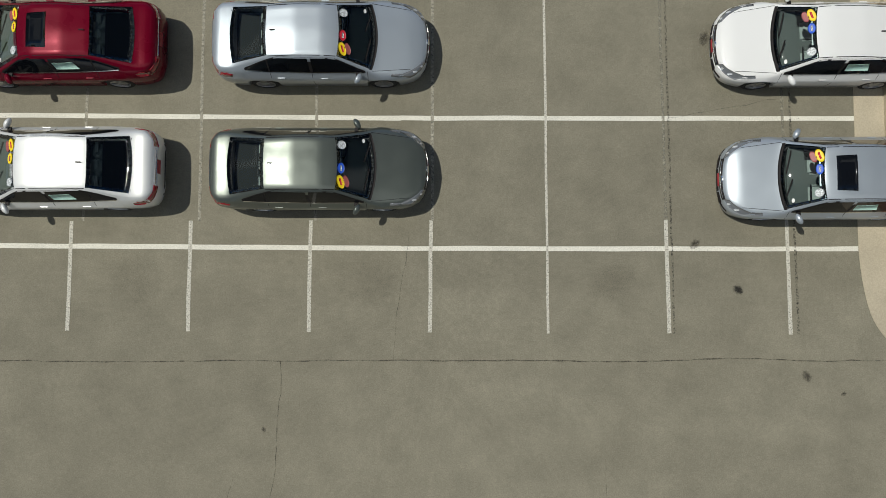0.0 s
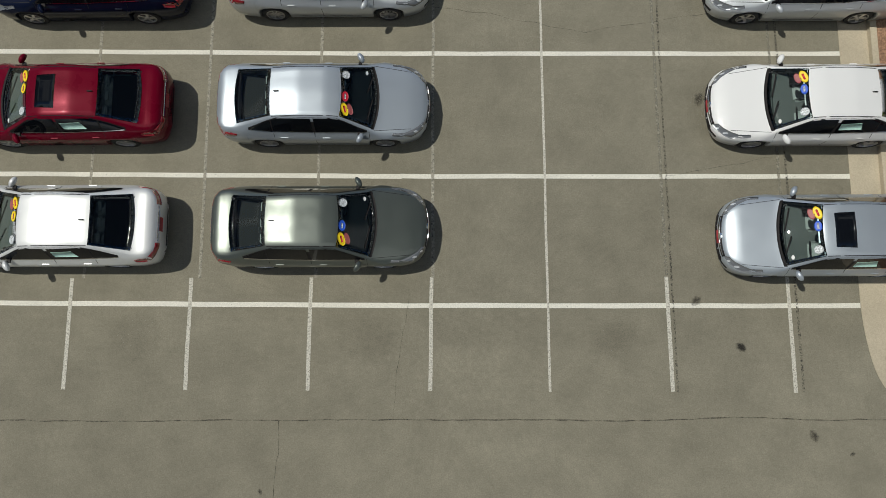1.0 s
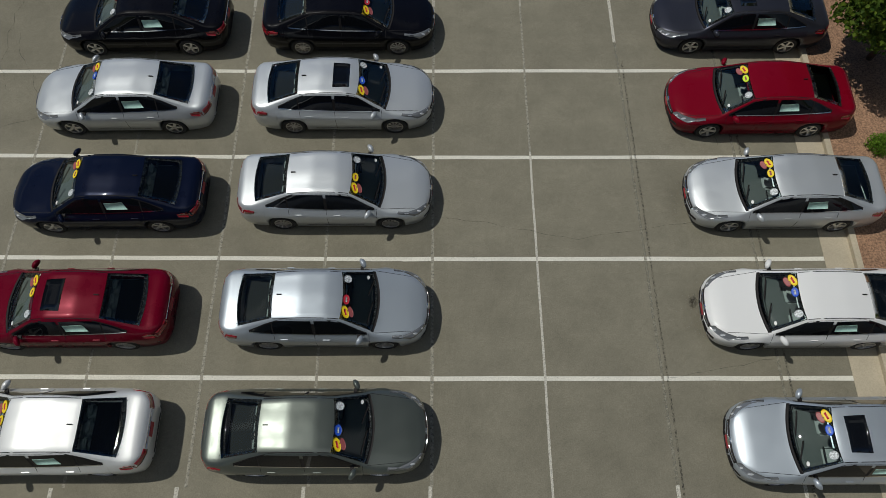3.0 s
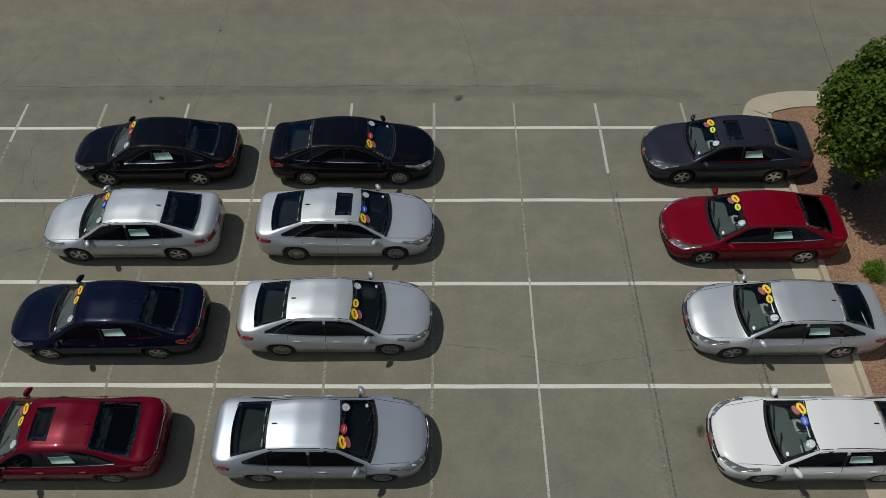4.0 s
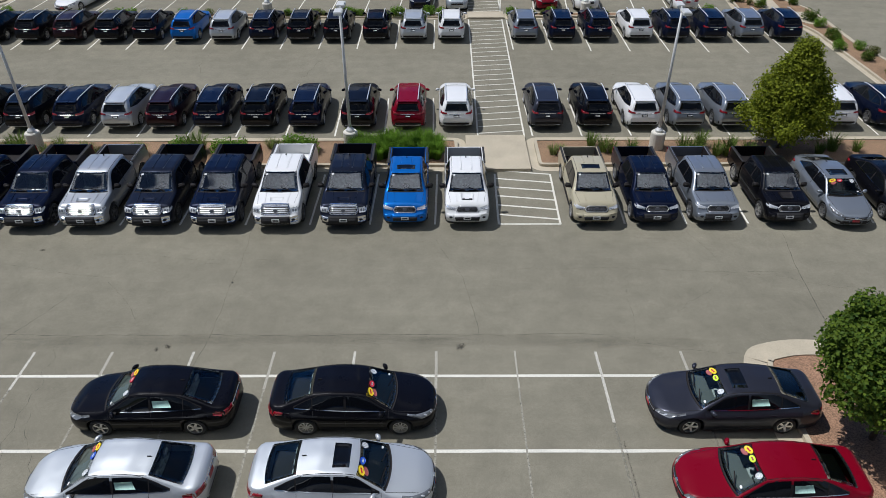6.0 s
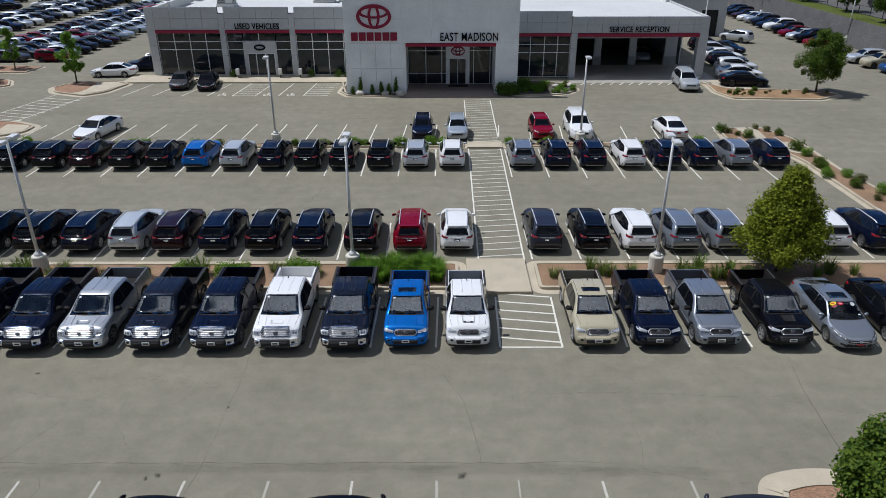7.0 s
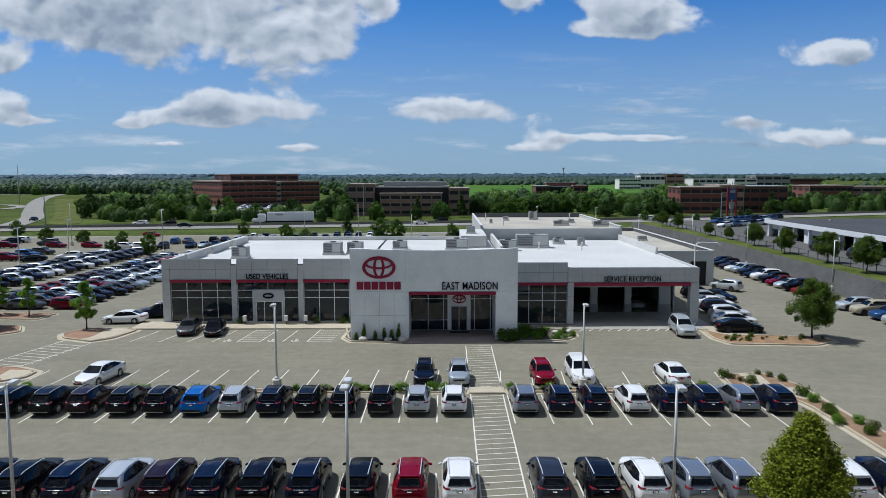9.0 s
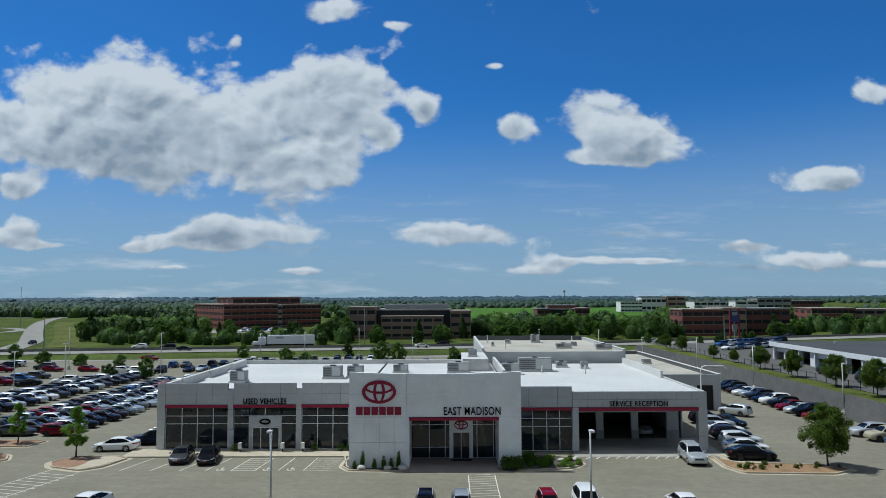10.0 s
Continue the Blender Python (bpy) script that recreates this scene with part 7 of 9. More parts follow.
def tree(name, h, trunk_h, rad, shape, count, leaf, seed, material, clusters=60, trunk_r=.09):
    """A tapered trunk with limbs reaching into clusters of leaves."""
    rnd = random.Random(seed)
    root = new(name)
    cents = []
    for _ in range(clusters):
        t = rnd.random()
        z = trunk_h + (h - trunk_h) * t
        if shape == "cone":
            lim = rad * (min(1, .62 + t * 2.2) * (1 - t) ** .95 * 1.12 + .02)
        elif shape == "ovate":
            lim = rad * (min(1, .55 + t * 2.4) * (1 - t ** 2.2) ** .8 + .05)
        else:
            lim = rad * math.sqrt(max(.03, 1 - (2 * t - .85) ** 2 / 1.35))
        a, rr = rnd.random() * 6.28319, lim * math.sqrt(rnd.uniform(.12, 1)) * rnd.uniform(.78, 1.12)
        cents.append((rr * math.cos(a), rr * math.sin(a), z))
    tb = bmesh.new()
    bend = [(0, 0, 0), (rnd.uniform(-.04, .04) * h, rnd.uniform(-.04, .04) * h, trunk_h), (rnd.uniform(-.03, .03) * h, rnd.uniform(-.03, .03) * h, h * .82)]
    tube(tb, bend, trunk_r, trunk_r * .3, 8)
    for c in rnd.sample(cents, min(16, len(cents))):
        z0 = max(trunk_h * .75, c[2] - rad * .7)
        mid = (c[0] * .5, c[1] * .5, (z0 + c[2]) / 2 + .1)
        tube(tb, [(0, 0, z0), mid, c], trunk_r * .38, trunk_r * .08, 5)
    part("trunk", tb, bark, root, smooth=True)
    spread = np.array([rad * rnd.uniform(.15, .30) for _ in cents])
    me = leaves(cents, spread, count, leaf, seed)
    me.materials.append(material)
    crown = new("crown", me)
    crown.parent = root
    return root


def stand_tree(proto, x, y, z, turn, size, label, group):
    t = copy_thing(proto, pose(x, y, z, 0, 0, turn))
    t.matrix_basis = pose(x, y, z, 0, 0, turn) @ Matrix.Diagonal((size, size, size, 1))
    return tagged(t, label, "tree", group)


t1 = tree("maple_tree", 4.6, 1.75, 2.2, "round", 60000, .122, 3, leaf_green, 150, .10)
t1.matrix_basis = pose(12.55, 13.5, .1)
tagged(t1, "young green maple with a dense round crown", "tree", "island trees")
t2 = tree("pear_tree", 5.15, 1.25, 2.25, "cone", 64000, .118, 8, leaf_yellow, 420, .10)
t2.matrix_basis = pose(16.85, 31.7, .1)
tagged(t2, "conical pear tree with yellow-green leaves in planter", "tree", "island trees")
t3 = tree("maple_tree", 5.0, 1.3, 1.5, "ovate", 7500, .13, 11, leaf_bright, 40, .09)
t3.matrix_basis = pose(-38.9, 75.2, .1)
tagged(t3, "small bright green tree on a mulched island", "tree", "island trees")
t4 = tree("maple_tree", 5.9, 1.7, 2.45, "round", 22000, .15, 14, leaf_green, 110, .11)
t4.matrix_basis = pose(37.3, 70.3, .1) @ Matrix.Diagonal((.90, .90, .96, 1))
tagged(t4, "broad green tree on a mulched island", "tree", "island trees")
stand_tree(t4, -50.8, 75.6, .1, 70, .9, "green tree on a mulched island", "island trees")
for x, y, s in ((-49.5, 82.6, .62), (-53.6, 83.3, .66), (-58.5, 84.2, .6), (-64, 84.8, .66)):
    stand_tree(t3, x, y, .1, x * 37, s + .25, "slender young tree at the lot's edge", "island trees")


# ornamental grasses and low shrubs
def grass_clump(h, r, n, seed, material):
    rng = random.Random(seed)
    bm = bmesh.new()
    for _ in range(n):
        a, q = rng.random() * 6.283, r * math.sqrt(rng.random()) * .5
        x, y = q * math.cos(a), q * math.sin(a)
        out = rng.uniform(.3, 1.0) * r
        hh = h * rng.uniform(.6, 1.1)
        w = rng.uniform(.008, .016)
        px, py = -math.sin(a) * w, math.cos(a) * w
        pts = [(x, y, 0), (x + math.cos(a) * out * .35, y + math.sin(a) * out * .35, hh * .65), (x + math.cos(a) * out, y + math.sin(a) * out, hh)]
        vs = [(bm.verts.new((u - px * k, v - py * k, z)), bm.verts.new((u + px * k, v + py * k, z))) for (u, v, z), k in zip(pts, (1, 1, .3))]
        for p, q_ in zip(vs, vs[1:]):
            bm.faces.new((p[0], p[1], q_[1], q_[0]))
    return bm


def shrub_mesh(w, h, n, leaf, seed):
    rnd = random.Random(seed)
    cents = [(rnd.uniform(-.6, .6) * w / 2, rnd.uniform(-.6, .6) * w / 2, rnd.uniform(.25, .8) * h) for _ in range(16)]
    return leaves(cents, np.array([w * .28] * 16), n, leaf, seed)


def plant(name, me, x, y, z, s, rz, label, category, group):
    ob = new(name, me)
    ob.matrix_basis = pose(x, y, z, 0, 0, rz) @ Matrix.Diagonal((s, s, s, 1))
    return tagged(ob, label, category, group)


def as_mesh(bm, material, name):
    me = bpy.data.meshes.new(name)
    bm.to_mesh(me)
    bm.free()
    me.materials.append(material)
    return me


G1, G2 = as_mesh(grass_clump(.95, .55, 170, 1, leaf_grass), leaf_grass, "grass"), as_mesh(grass_clump(.6, .45, 150, 2, leaf_grass), leaf_sage, "grass")
G3 = as_mesh(grass_clump(1.05, .62, 420, 4, leaf_bright), leaf_bright, "grass")
S1 = shrub_mesh(1.3, 1.0, 1500, .10, 5)
S1.materials.append(leaf_bright)
S2 = shrub_mesh(1.0, .6, 700, .11, 6)
S2.materials.append(leaf_sage)
S3 = shrub_mesh(1.5, 1.3, 1200, .14, 7)
S3.materials.append(leaf_mid)
S5 = shrub_mesh(1.0, .75, 900, .085, 9)
S5.materials.append(leaf_olive)
S4 = S1.copy()
S4.materials.clear()
S4.materials.append(leaf_green)
rp = random.Random(21)
TUFTS = [(-26, -23.2, G2), (-22.4, -20.9, G1), (-19.6, -17.0, G2), (-15.2, -14.6, G2), (-12.6, -12.0, G1), (-8.6, -6.9, G2)]
for a_, b_, me_ in TUFTS:
    x = a_
    while x < b_:
        plant("grass_clump", me_, x, 31.5 + rp.uniform(-.45, .45), .1, rp.uniform(.6, .95), rp.uniform(0, 360), "clump of tall green ornamental grass in mulch", "grass clump", "planter grasses")
        x += rp.uniform(.28, .55)
for k in range(13):
    for row in (-.55, 0, .5):
        plant("grass_clump", G3, -4.5 + k * .35 + rp.uniform(-.1, .1), 31.35 + row + rp.uniform(-.15, .15), .08, rp.uniform(.55, .82), rp.uniform(0, 360), "dense bright green clump of tall planter grass", "grass clump", "planter bushes")
for x, s in ((-10.85, .85), (-10.1, .8), (-7.3, .95), (-6.6, .8), (-13.0, .8)):
    plant("shrub", S1, x, 31.3, .06, s, x * 50, "rounded bright green bush in the planter mulch", "shrub", "planter bushes")
for x in (5.5, 5.9, 7.5, 8.0, 8.4, 9.4, 11.9, 12.4, 13.0, 13.5, 14.0, 14.5, 15.0, 18.6, 19.4, 20.6):
    plant("grass_clump", G1 if x > 7 else G2, x, 31.5 + rp.uniform(-.6, .5), .1, rp.uniform(.55, .9), x * 77, "clump of ornamental grass in red mulch", "grass clump", "planter grasses")
for k in range(70):
    x = rp.uniform(-39, 1.4) if k < 50 else rp.uniform(4.9, 21)
    plant("shrub", S2 if k % 3 else S1, x, 53.05 + rp.uniform(-.15, .15), .08, rp.uniform(.45, .75), rp.uniform(0, 360), "low hedge plant between the parking rows", "shrub", "low hedge plants")
plant("shrub", S1, 11.95, 10.4, .08, .5, 20, "small rounded green shrub in red mulch", "shrub", "island shrubs")
plant("shrub", S2, 14.3, 6.6, .08, .6, 20, "small sage-green shrub in red mulch", "shrub", "island shrubs")
ISLE = ((26.7, 47.6), (26.3, 45.6), (22.9, 56.4), (23.4, 56.0), (23.9, 55.3), (24.4, 54.8), (26.0, 57.2), (26.6, 56.6), (27.2, 55.4), (26.9, 51.5), (27.0, 50.2), (27.3, 48.6), (26.9, 47.4), (27.6, 45.6), (27.9, 44.6), (27.2, 43.6), (28.4, 42.4), (27.4, 41.2), (28.2, 40.4), (28.9, 39.4), (27.6, 38.4), (28.8, 36.6), (28.0, 35.0), (29.2, 33.0), (28.2, 31), (29.5, 29),
        (29.6, 70.6), (30.2, 71.0), (30.8, 70.4), (31.4, 70.9), (32.0, 69.6), (32.8, 70.4), (33.8, 69.5), (34.6, 70.2), (35.6, 69.4), (36.2, 70.1), (38.0, 69.6), (28.6, 69.0), (29.0, 69.5), (29.5, 69.0), (29.9, 69.6), (30.3, 69.1), (30.8, 69.6), (29.3, 70.1), (28.5, 69.9))
for i, (x, y) in enumerate(ISLE):
    plant("shrub", (S5, S5, S4)[i % 3] if y > 52 else (S4, S1, S5)[i % 3], x, y, .08, rp.uniform(.5, .9) if y < 60 else rp.uniform(.26, .48), i * 53, "low olive-green shrub in island mulch", "shrub", "island shrubs")
for i in range(46):
    x, y = rp.uniform(8.2, 13.4), rp.uniform(70.0, 73.6)
    plant("shrub", (S1, S5, S4, S1)[i % 4], x, y, .1, rp.uniform(.32, .58), i * 41, "leafy green plant in the entrance bed", "shrub", "entrance bed plants")
for x in (5.7, 6.4, 7.1, 7.9, 8.4):
    plant("shrub", S3, x, 69.3 if x < 7.8 else 71.5, .1, .95, x * 90, "dark rounded shrub beside the portal", "shrub", "portal shrubs")
for i, x in enumerate((-8.1, -7.0, -6.1, -5.35, -4.6, -8.9)):
    ob = plant("shrub", S3, x, 69.65, .1, .5, x * 90, "slender upright dark green shrub against the portal", "shrub", "portal shrubs")
    ob.matrix_basis = pose(x, 69.65, .1, 0, 0, x * 90) @ Matrix.Diagonal((.34, .34, (1.25, .75, .95, .8, 1.25, .6)[i], 1))
for x in (-22.9, -14.3, -11.4, -10.4):
    plant("shrub", S3, x, 77.9, .12, .6, x * 30, "dark potted shrub before the windows", "shrub", "window shrubs")


# ---------------- light poles ----------------
base_pale = mat("base_pale", (0.58, 0.555, 0.48), 0.85, grain=.1, size=20)
pole_white = mat("pole_white", (0.62, 0.62, 0.60), 0.45, 0.2)


def light_pole(x, y, h, heads, base=True, label="white steel light pole on a round concrete base"):
    root = new("light_pole")
    tagged(root, label, "lamp post", "lot light poles")
    root.matrix_basis = pose(x, y, 0)
    b = 1.0 if base else 0
    if base:
        part("base", lathe(bmesh.new(), [(.36, 0), (.36, .95), (.32, 1.0)], 18), base_pale, root, smooth=False)
    part("base_cover", lathe(bmesh.new(), [(.20, b), (.20, b + .10), (.10, b + .22)], 12), pole_white, root)
    part("shaft", lathe(bmesh.new(), [(.085, b), (.06, h)], 10), pole_white, root, smooth=True)
    for k in range(heads):
        s = 1 if k % 2 else -1
        arm = part("arm", boxed(-.03, .03, min(0, s * .30), max(0, s * .30), h - .06, h), pole_white, root)
        part("lamp_head", boxed(-.19, .19, s * .55 - .33, s * .55 + .33, h - .10, h + .06, .03), pole_white, arm)
    return root


for x, y, h, n in ((-20.42, 31.9, 7.0, 2), (-4.58, 31.9, 7.05, 2), (10.74, 31.75, 7.05, 2), (-13.0, 53.2, 6.9, 1), (10.7, 53.2, 6.85, 1), (-60.5, 84.0, 7.2, 2), (-75.4, 124, 7.5, 2), (-73.8, 137.6, 8, 2), (-59, 147, 9.5, 2), (-89, 167.5, 10, 1),
                   (54.2, 97.5, 7.5, 1), (53.5, 124, 8.0, 1), (52.9, 150, 8.0, 1), (42, 152, 8, 1), (-35, 176, 8, 2), (-22, 180, 9, 2), (-45, 172, 8, 2), (-8, 172, 7, 1), (25, 190, 8, 2), (40, 186, 8, 1)):
    light_pole(x, y, h, n)

# ---------------- cars before the showroom and in the side lots ----------------
MORE = [  # kind, x, y, heading, paint
    ("sedan", -28.2, 56.2, 80, "white"), ("compact", -1.65, 56.0, 90, "navy"), ("compact", 1.15, 55.9, 90, "blue_silver"), ("compact", 7.95, 56.0, 92, "red"), ("big_suv", 11.0, 56.2, 90, "white"), ("sedan", 18.5, 56.2, -90, "white"),
    ("sedan", -27.3, 74.0, 98, "grey"), ("sedan", -24.4, 73.6, 100, "black"), ("sedan", -36.4, 78.9, 4, "white"), ("minivan", -33.6, 82.2, 8, "navy"), ("sedan", -32.9, 85.6, 8, "silver"), ("minivan", 25.0, 72.9, 86, "silver"),
]
KINDS = {"sedan": ("sedan", SEDAN), "compact": ("hatchback", COMPACT), "minivan": ("minivan", MINIVAN), "big_suv": ("suv", BIG_SUV), "suv": ("suv", SUV)}
for kind, x, y, rz, paint in MORE:
    word, spec = KINDS[kind]
    make = (lambda: sedan(1, False, None, "five")) if kind == "sedan" else (lambda: suv(spec, 1, "five", word))
    put_car(("more", kind), make, x, y, rz, paint, PAINT_WORDS[paint] + " " + word + " parked on the open lot", word, "cars before the showroom")

rc = random.Random(5)
FLEET = ["ash", "silver", "black", "navy", "slate", "grey", "blue_silver", "mid_silver", "dark_red", "maroon", "steel_navy", "mid_blue", "black", "ash", "white", "grey"]


def far_row(x0, y0, x1, y1, step, rz, kinds, group, paints=FLEET, jitter=.25, gap=0.0, z=0.0, lamps=False):
    n = int(math.hypot(x1 - x0, y1 - y0) / step)
    for i in range(n + 1):
        if rc.random() < gap:
            continue
        t = i / max(1, n)
        kind = rc.choice(kinds)
        word, spec = KINDS[kind]
        paint = rc.choice(paints)
        put_car(("far", kind, lamps), lambda: far_car(spec, word, lamps), x0 + (x1 - x0) * t + rc.uniform(-jitter, jitter), y0 + (y1 - y0) * t, rz + rc.uniform(-2, 2), paint,
                PAINT_WORDS[paint] + " " + word + " in a crowded lot", word, group, 1.0, z)


LIGHT_FLEET = ["mid_silver", "grey", "blue_silver", "steel_navy", "maroon", "black", "green_grey", "grey", "mid_blue", "blue_silver", "silver", "dark_red", "slate", "black", "dark_red", "steel_navy"]
far_row(-47.6, 87.5, -45.4, 140, 2.5, 180, ["sedan", "sedan", "compact"], "west lot cars", LIGHT_FLEET)
far_row(-52.6, 87.5, -50.4, 142, 2.5, 180, ["sedan", "compact", "sedan"], "west lot cars", LIGHT_FLEET)
far_row(-57.6, 88, -55.4, 140, 2.5, 0, ["sedan", "compact", "sedan"], "west lot cars", LIGHT_FLEET)
far_row(-67.6, 92, -64.2, 148, 2.7, 180, ["suv"], "west lot crossovers", ["black", "navy", "slate", "black", "silver", "white"])
far_row(-72.8, 96, -70.0, 142, 2.7, 0, ["suv", "minivan"], "west lot crossovers", ["black", "slate", "silver", "navy", "grey"], gap=.15)
far_row(-88, 112, -84, 160, 2.75, 180, ["suv", "sedan", "big_suv"], "west lot cars", gap=.4)
far_row(-104, 118, -100, 176, 2.75, 180, ["suv", "sedan"], "west lot cars", gap=.45)
far_row(-109.5, 124, -106, 178, 2.75, 0, ["suv", "big_suv"], "west lot cars", gap=.45)
far_row(-122, 140, -118, 180, 2.75, 0, ["suv", "big_suv"], "west lot cars", gap=.45)
far_row(-64, 160, -40, 170, 2.75, 95, ["sedan", "suv"], "back lot cars", gap=.3)
far_row(-66, 172, -38, 181, 2.75, -85, ["sedan", "suv"], "back lot cars", gap=.3)
far_row(-36, 180, -14, 184, 2.75, 92, ["suv", "sedan", "big_suv"], "back lot cars", gap=.25)
far_row(-50, 184, -20, 191, 2.9, -85, ["suv", "sedan"], "back lot cars", gap=.2)
far_row(-5, 174, -4.9, 174.1, 2.8, 92, ["minivan"], "back lot cars", ["navy"])
far_row(3, 190, 14, 193, 3.0, 10, ["sedan"], "back lot cars", ["navy", "black", "slate"], gap=.3)
YARD = [("suv", 50.4, 85.5, 3, "silver"), ("big_suv", 50.8, 82.7, 2, "tan"), ("suv", 51.2, 79.8, 4, "mid_blue"), ("minivan", 51.2, 77.0, 4, "silver")]
YARD += [(k, 50.8, 97.2 + i * 2.62, 4, p) for i, (k, p) in enumerate((("sedan", "red"), ("big_suv", "black"), ("sedan", "silver"), ("sedan", "dark_red"), ("suv", "black"), ("big_suv", "white"), ("sedan", "navy"), ("suv", "steel_navy"), ("suv", "blue_silver"), ("sedan", "bright_silver"), ("sedan", "maroon"), ("suv", "black"), ("suv", "navy")))]
YARD += [(k, x, y, 176, p) for k, x, y, p in (("sedan", 31.3, 73.7, "black"), ("sedan", 32.2, 77.1, "white"), ("suv", 33.0, 80.4, "bright_silver"), ("suv", 33.3, 83.9, "steel_navy"), ("sedan", 33.9, 87.4, "white"), ("suv", 34.2, 90.8, "silver"), ("suv", 34.4, 94.4, "black"))]
for kind, x, y, rz, paint in YARD:
    word, spec = KINDS[kind]
    near_ = y < 96
    put_car(("far", kind, near_), lambda: far_car(spec, word, near_), x, y, rz, paint, PAINT_WORDS[paint] + " " + word + " parked in the service yard", word, "service yard cars")
for kind, x, y, rz, paint in (("suv", 40.6, 100.6, -52, "silver"), ("sedan", 36.2, 92.2, 132, "black"), ("sedan", 24.2, 88.2, 85, "silver"), ("sedan", -80, 136, 12, "black"), ("big_suv", -74.5, 139, 10, "white"), ("sedan", -84, 127, 10, "silver"), ("big_suv", -95, 168, 5, "grey"), ("sedan", -90.5, 163.5, 170, "dark_red"), ("sedan", -82, 163, 170, "red"), ("sedan", -80, 192, 170, "red"), ("suv", -72, 159, 180, "white"), ("suv", -68.5, 159, 175, "silver")):
    word, spec = KINDS[kind]
    near_ = y < 110
    put_car(("far", kind, near_), lambda: far_car(spec, word, near_), x, y, rz, paint, PAINT_WORDS[paint] + " " + word + " standing on the asphalt", word, "scattered cars")

# ---------------- terrace, retaining wall, fence and workshop to the east ----------------
stone = mat("wall_block", (0.15, 0.148, 0.145), 0.9, grain=.15, size=5, blotch=.15, bsize=.6, bump=.5)
wall_root = new("retaining_wall")
tagged(wall_root, "long grey retaining wall of split-face blocks", "wall", "", "structure")
WALL = [(54.1, 60.0), (54.1, 80.0), (54.1, 92.0), (54.2, 110.0), (54.3, 130.0), (54.3, 152.0), (53.8, 170.0), (52.3, 196.0)]


def wall_x(y):
    return float(np.interp(y, [p[1] for p in WALL], [p[0] for p in WALL]))


BLOCKS = [as_mesh(boxed(-.02, .30, -.44, .44, 0, .195, .03), stone, "wall_block")]
nb = 0
big = bmesh.new()
y = 60.0
while y < 196:
    for j in range(17):
        yy = y + (.45 if j % 2 else 0)
        xx = wall_x(yy) + j * .015 + rc.uniform(-.02, .02)
        if 86 < yy < 98 and nb < 60:
            o = new("block", BLOCKS[0])
            o.parent = wall_root
            o.matrix_basis = pose(xx, yy, j * .2)
            nb += 1
        else:
            box(big, xx, xx + .3, yy - .44, yy + .44, j * .2 + .005, j * .2 + .195)
    y += .9
ob = part("block_courses", big, stone, wall_root)
ob["kind"] = "stuff"
tb = bmesh.new()
prism(tb, [(wall_x(60) + .5, 60)] + [(120, 60), (190, 120), (190, 215), (53.4, 196)] + [(wall_x(v) + .3, v) for v in (196, 170, 152, 130, 110, 92, 80)][1:], -.2, 3.40)
bmesh.ops.recalc_face_normals(tb, faces=tb.faces)
lawn = mat("lawn", (0.092, 0.112, 0.028), 0.95, spec=.03, grain=.3, size=3, blotch=.25, bsize=.2)
tagged(part("terrace_lawn", tb, lawn), "green grass bank on the raised terrace", "lawn", "", "structure")
tl = bmesh.new()
prism(tl, [(58.2, 60), (118, 60), (186, 122), (186, 213), (58.3, 200), (58.4, 176), (58.5, 140), (58.3, 112)], 3.40, 3.44)
tagged(part("terrace_lot", tl, dark_asphalt), "asphalt lot on the raised terrace", "pavement", "", "structure")
fence = new("fence")
tagged(fence, "dark mesh fence along the terrace edge", "fence")
fence_dark = mat("fence_dark", (0.04, 0.045, 0.045), .6, .5)
pts = [(58.0, 70), (58.0, 90), (58.1, 113), (58.3, 140), (58.2, 175), (58.0, 196)]


def fence_x(v):
    return float(np.interp(v, [p[1] for p in pts], [p[0] for p in pts]))


for k in range(42):
    v = 70 + k * 3
    part("post", boxed(fence_x(v) - .04, fence_x(v) + .04, v - .04, v + .04, 3.40, 4.55), fence_dark, fence)
    for z in (3.45, 4.5):
        part("rail", tube(bmesh.new(), [(fence_x(v), v, z), (fence_x(v + 3), v + 3, z)], .03, .03, 4), fence_dark, fence)
for i, (x, y, s) in enumerate(((56.9, 171.4, .74), (55.8, 180, .74), (57.7, 142.5, .5), (57.3, 152.4, .55), (57.4, 130, .80), (56.9, 117.2, .82), (57.2, 104.7, .9), (56.8, 94.1, .95))):
    stand_tree(t4, x, y, 3.40, i * 67, s * .84, "green street tree on the grass bank", "terrace trees")

hall = new("workshop_hall")
tagged(hall, "long white workshop hall with dark open bays", "building")
hall_white = mat("hall_white", (0.70, 0.72, 0.74), .6, grain=.04, size=3, blotch=.05, bsize=.2)
roof_dark = mat("roof_dark", (0.055, 0.056, 0.06), .9, grain=.2, size=2, blotch=.2, bsize=.1)
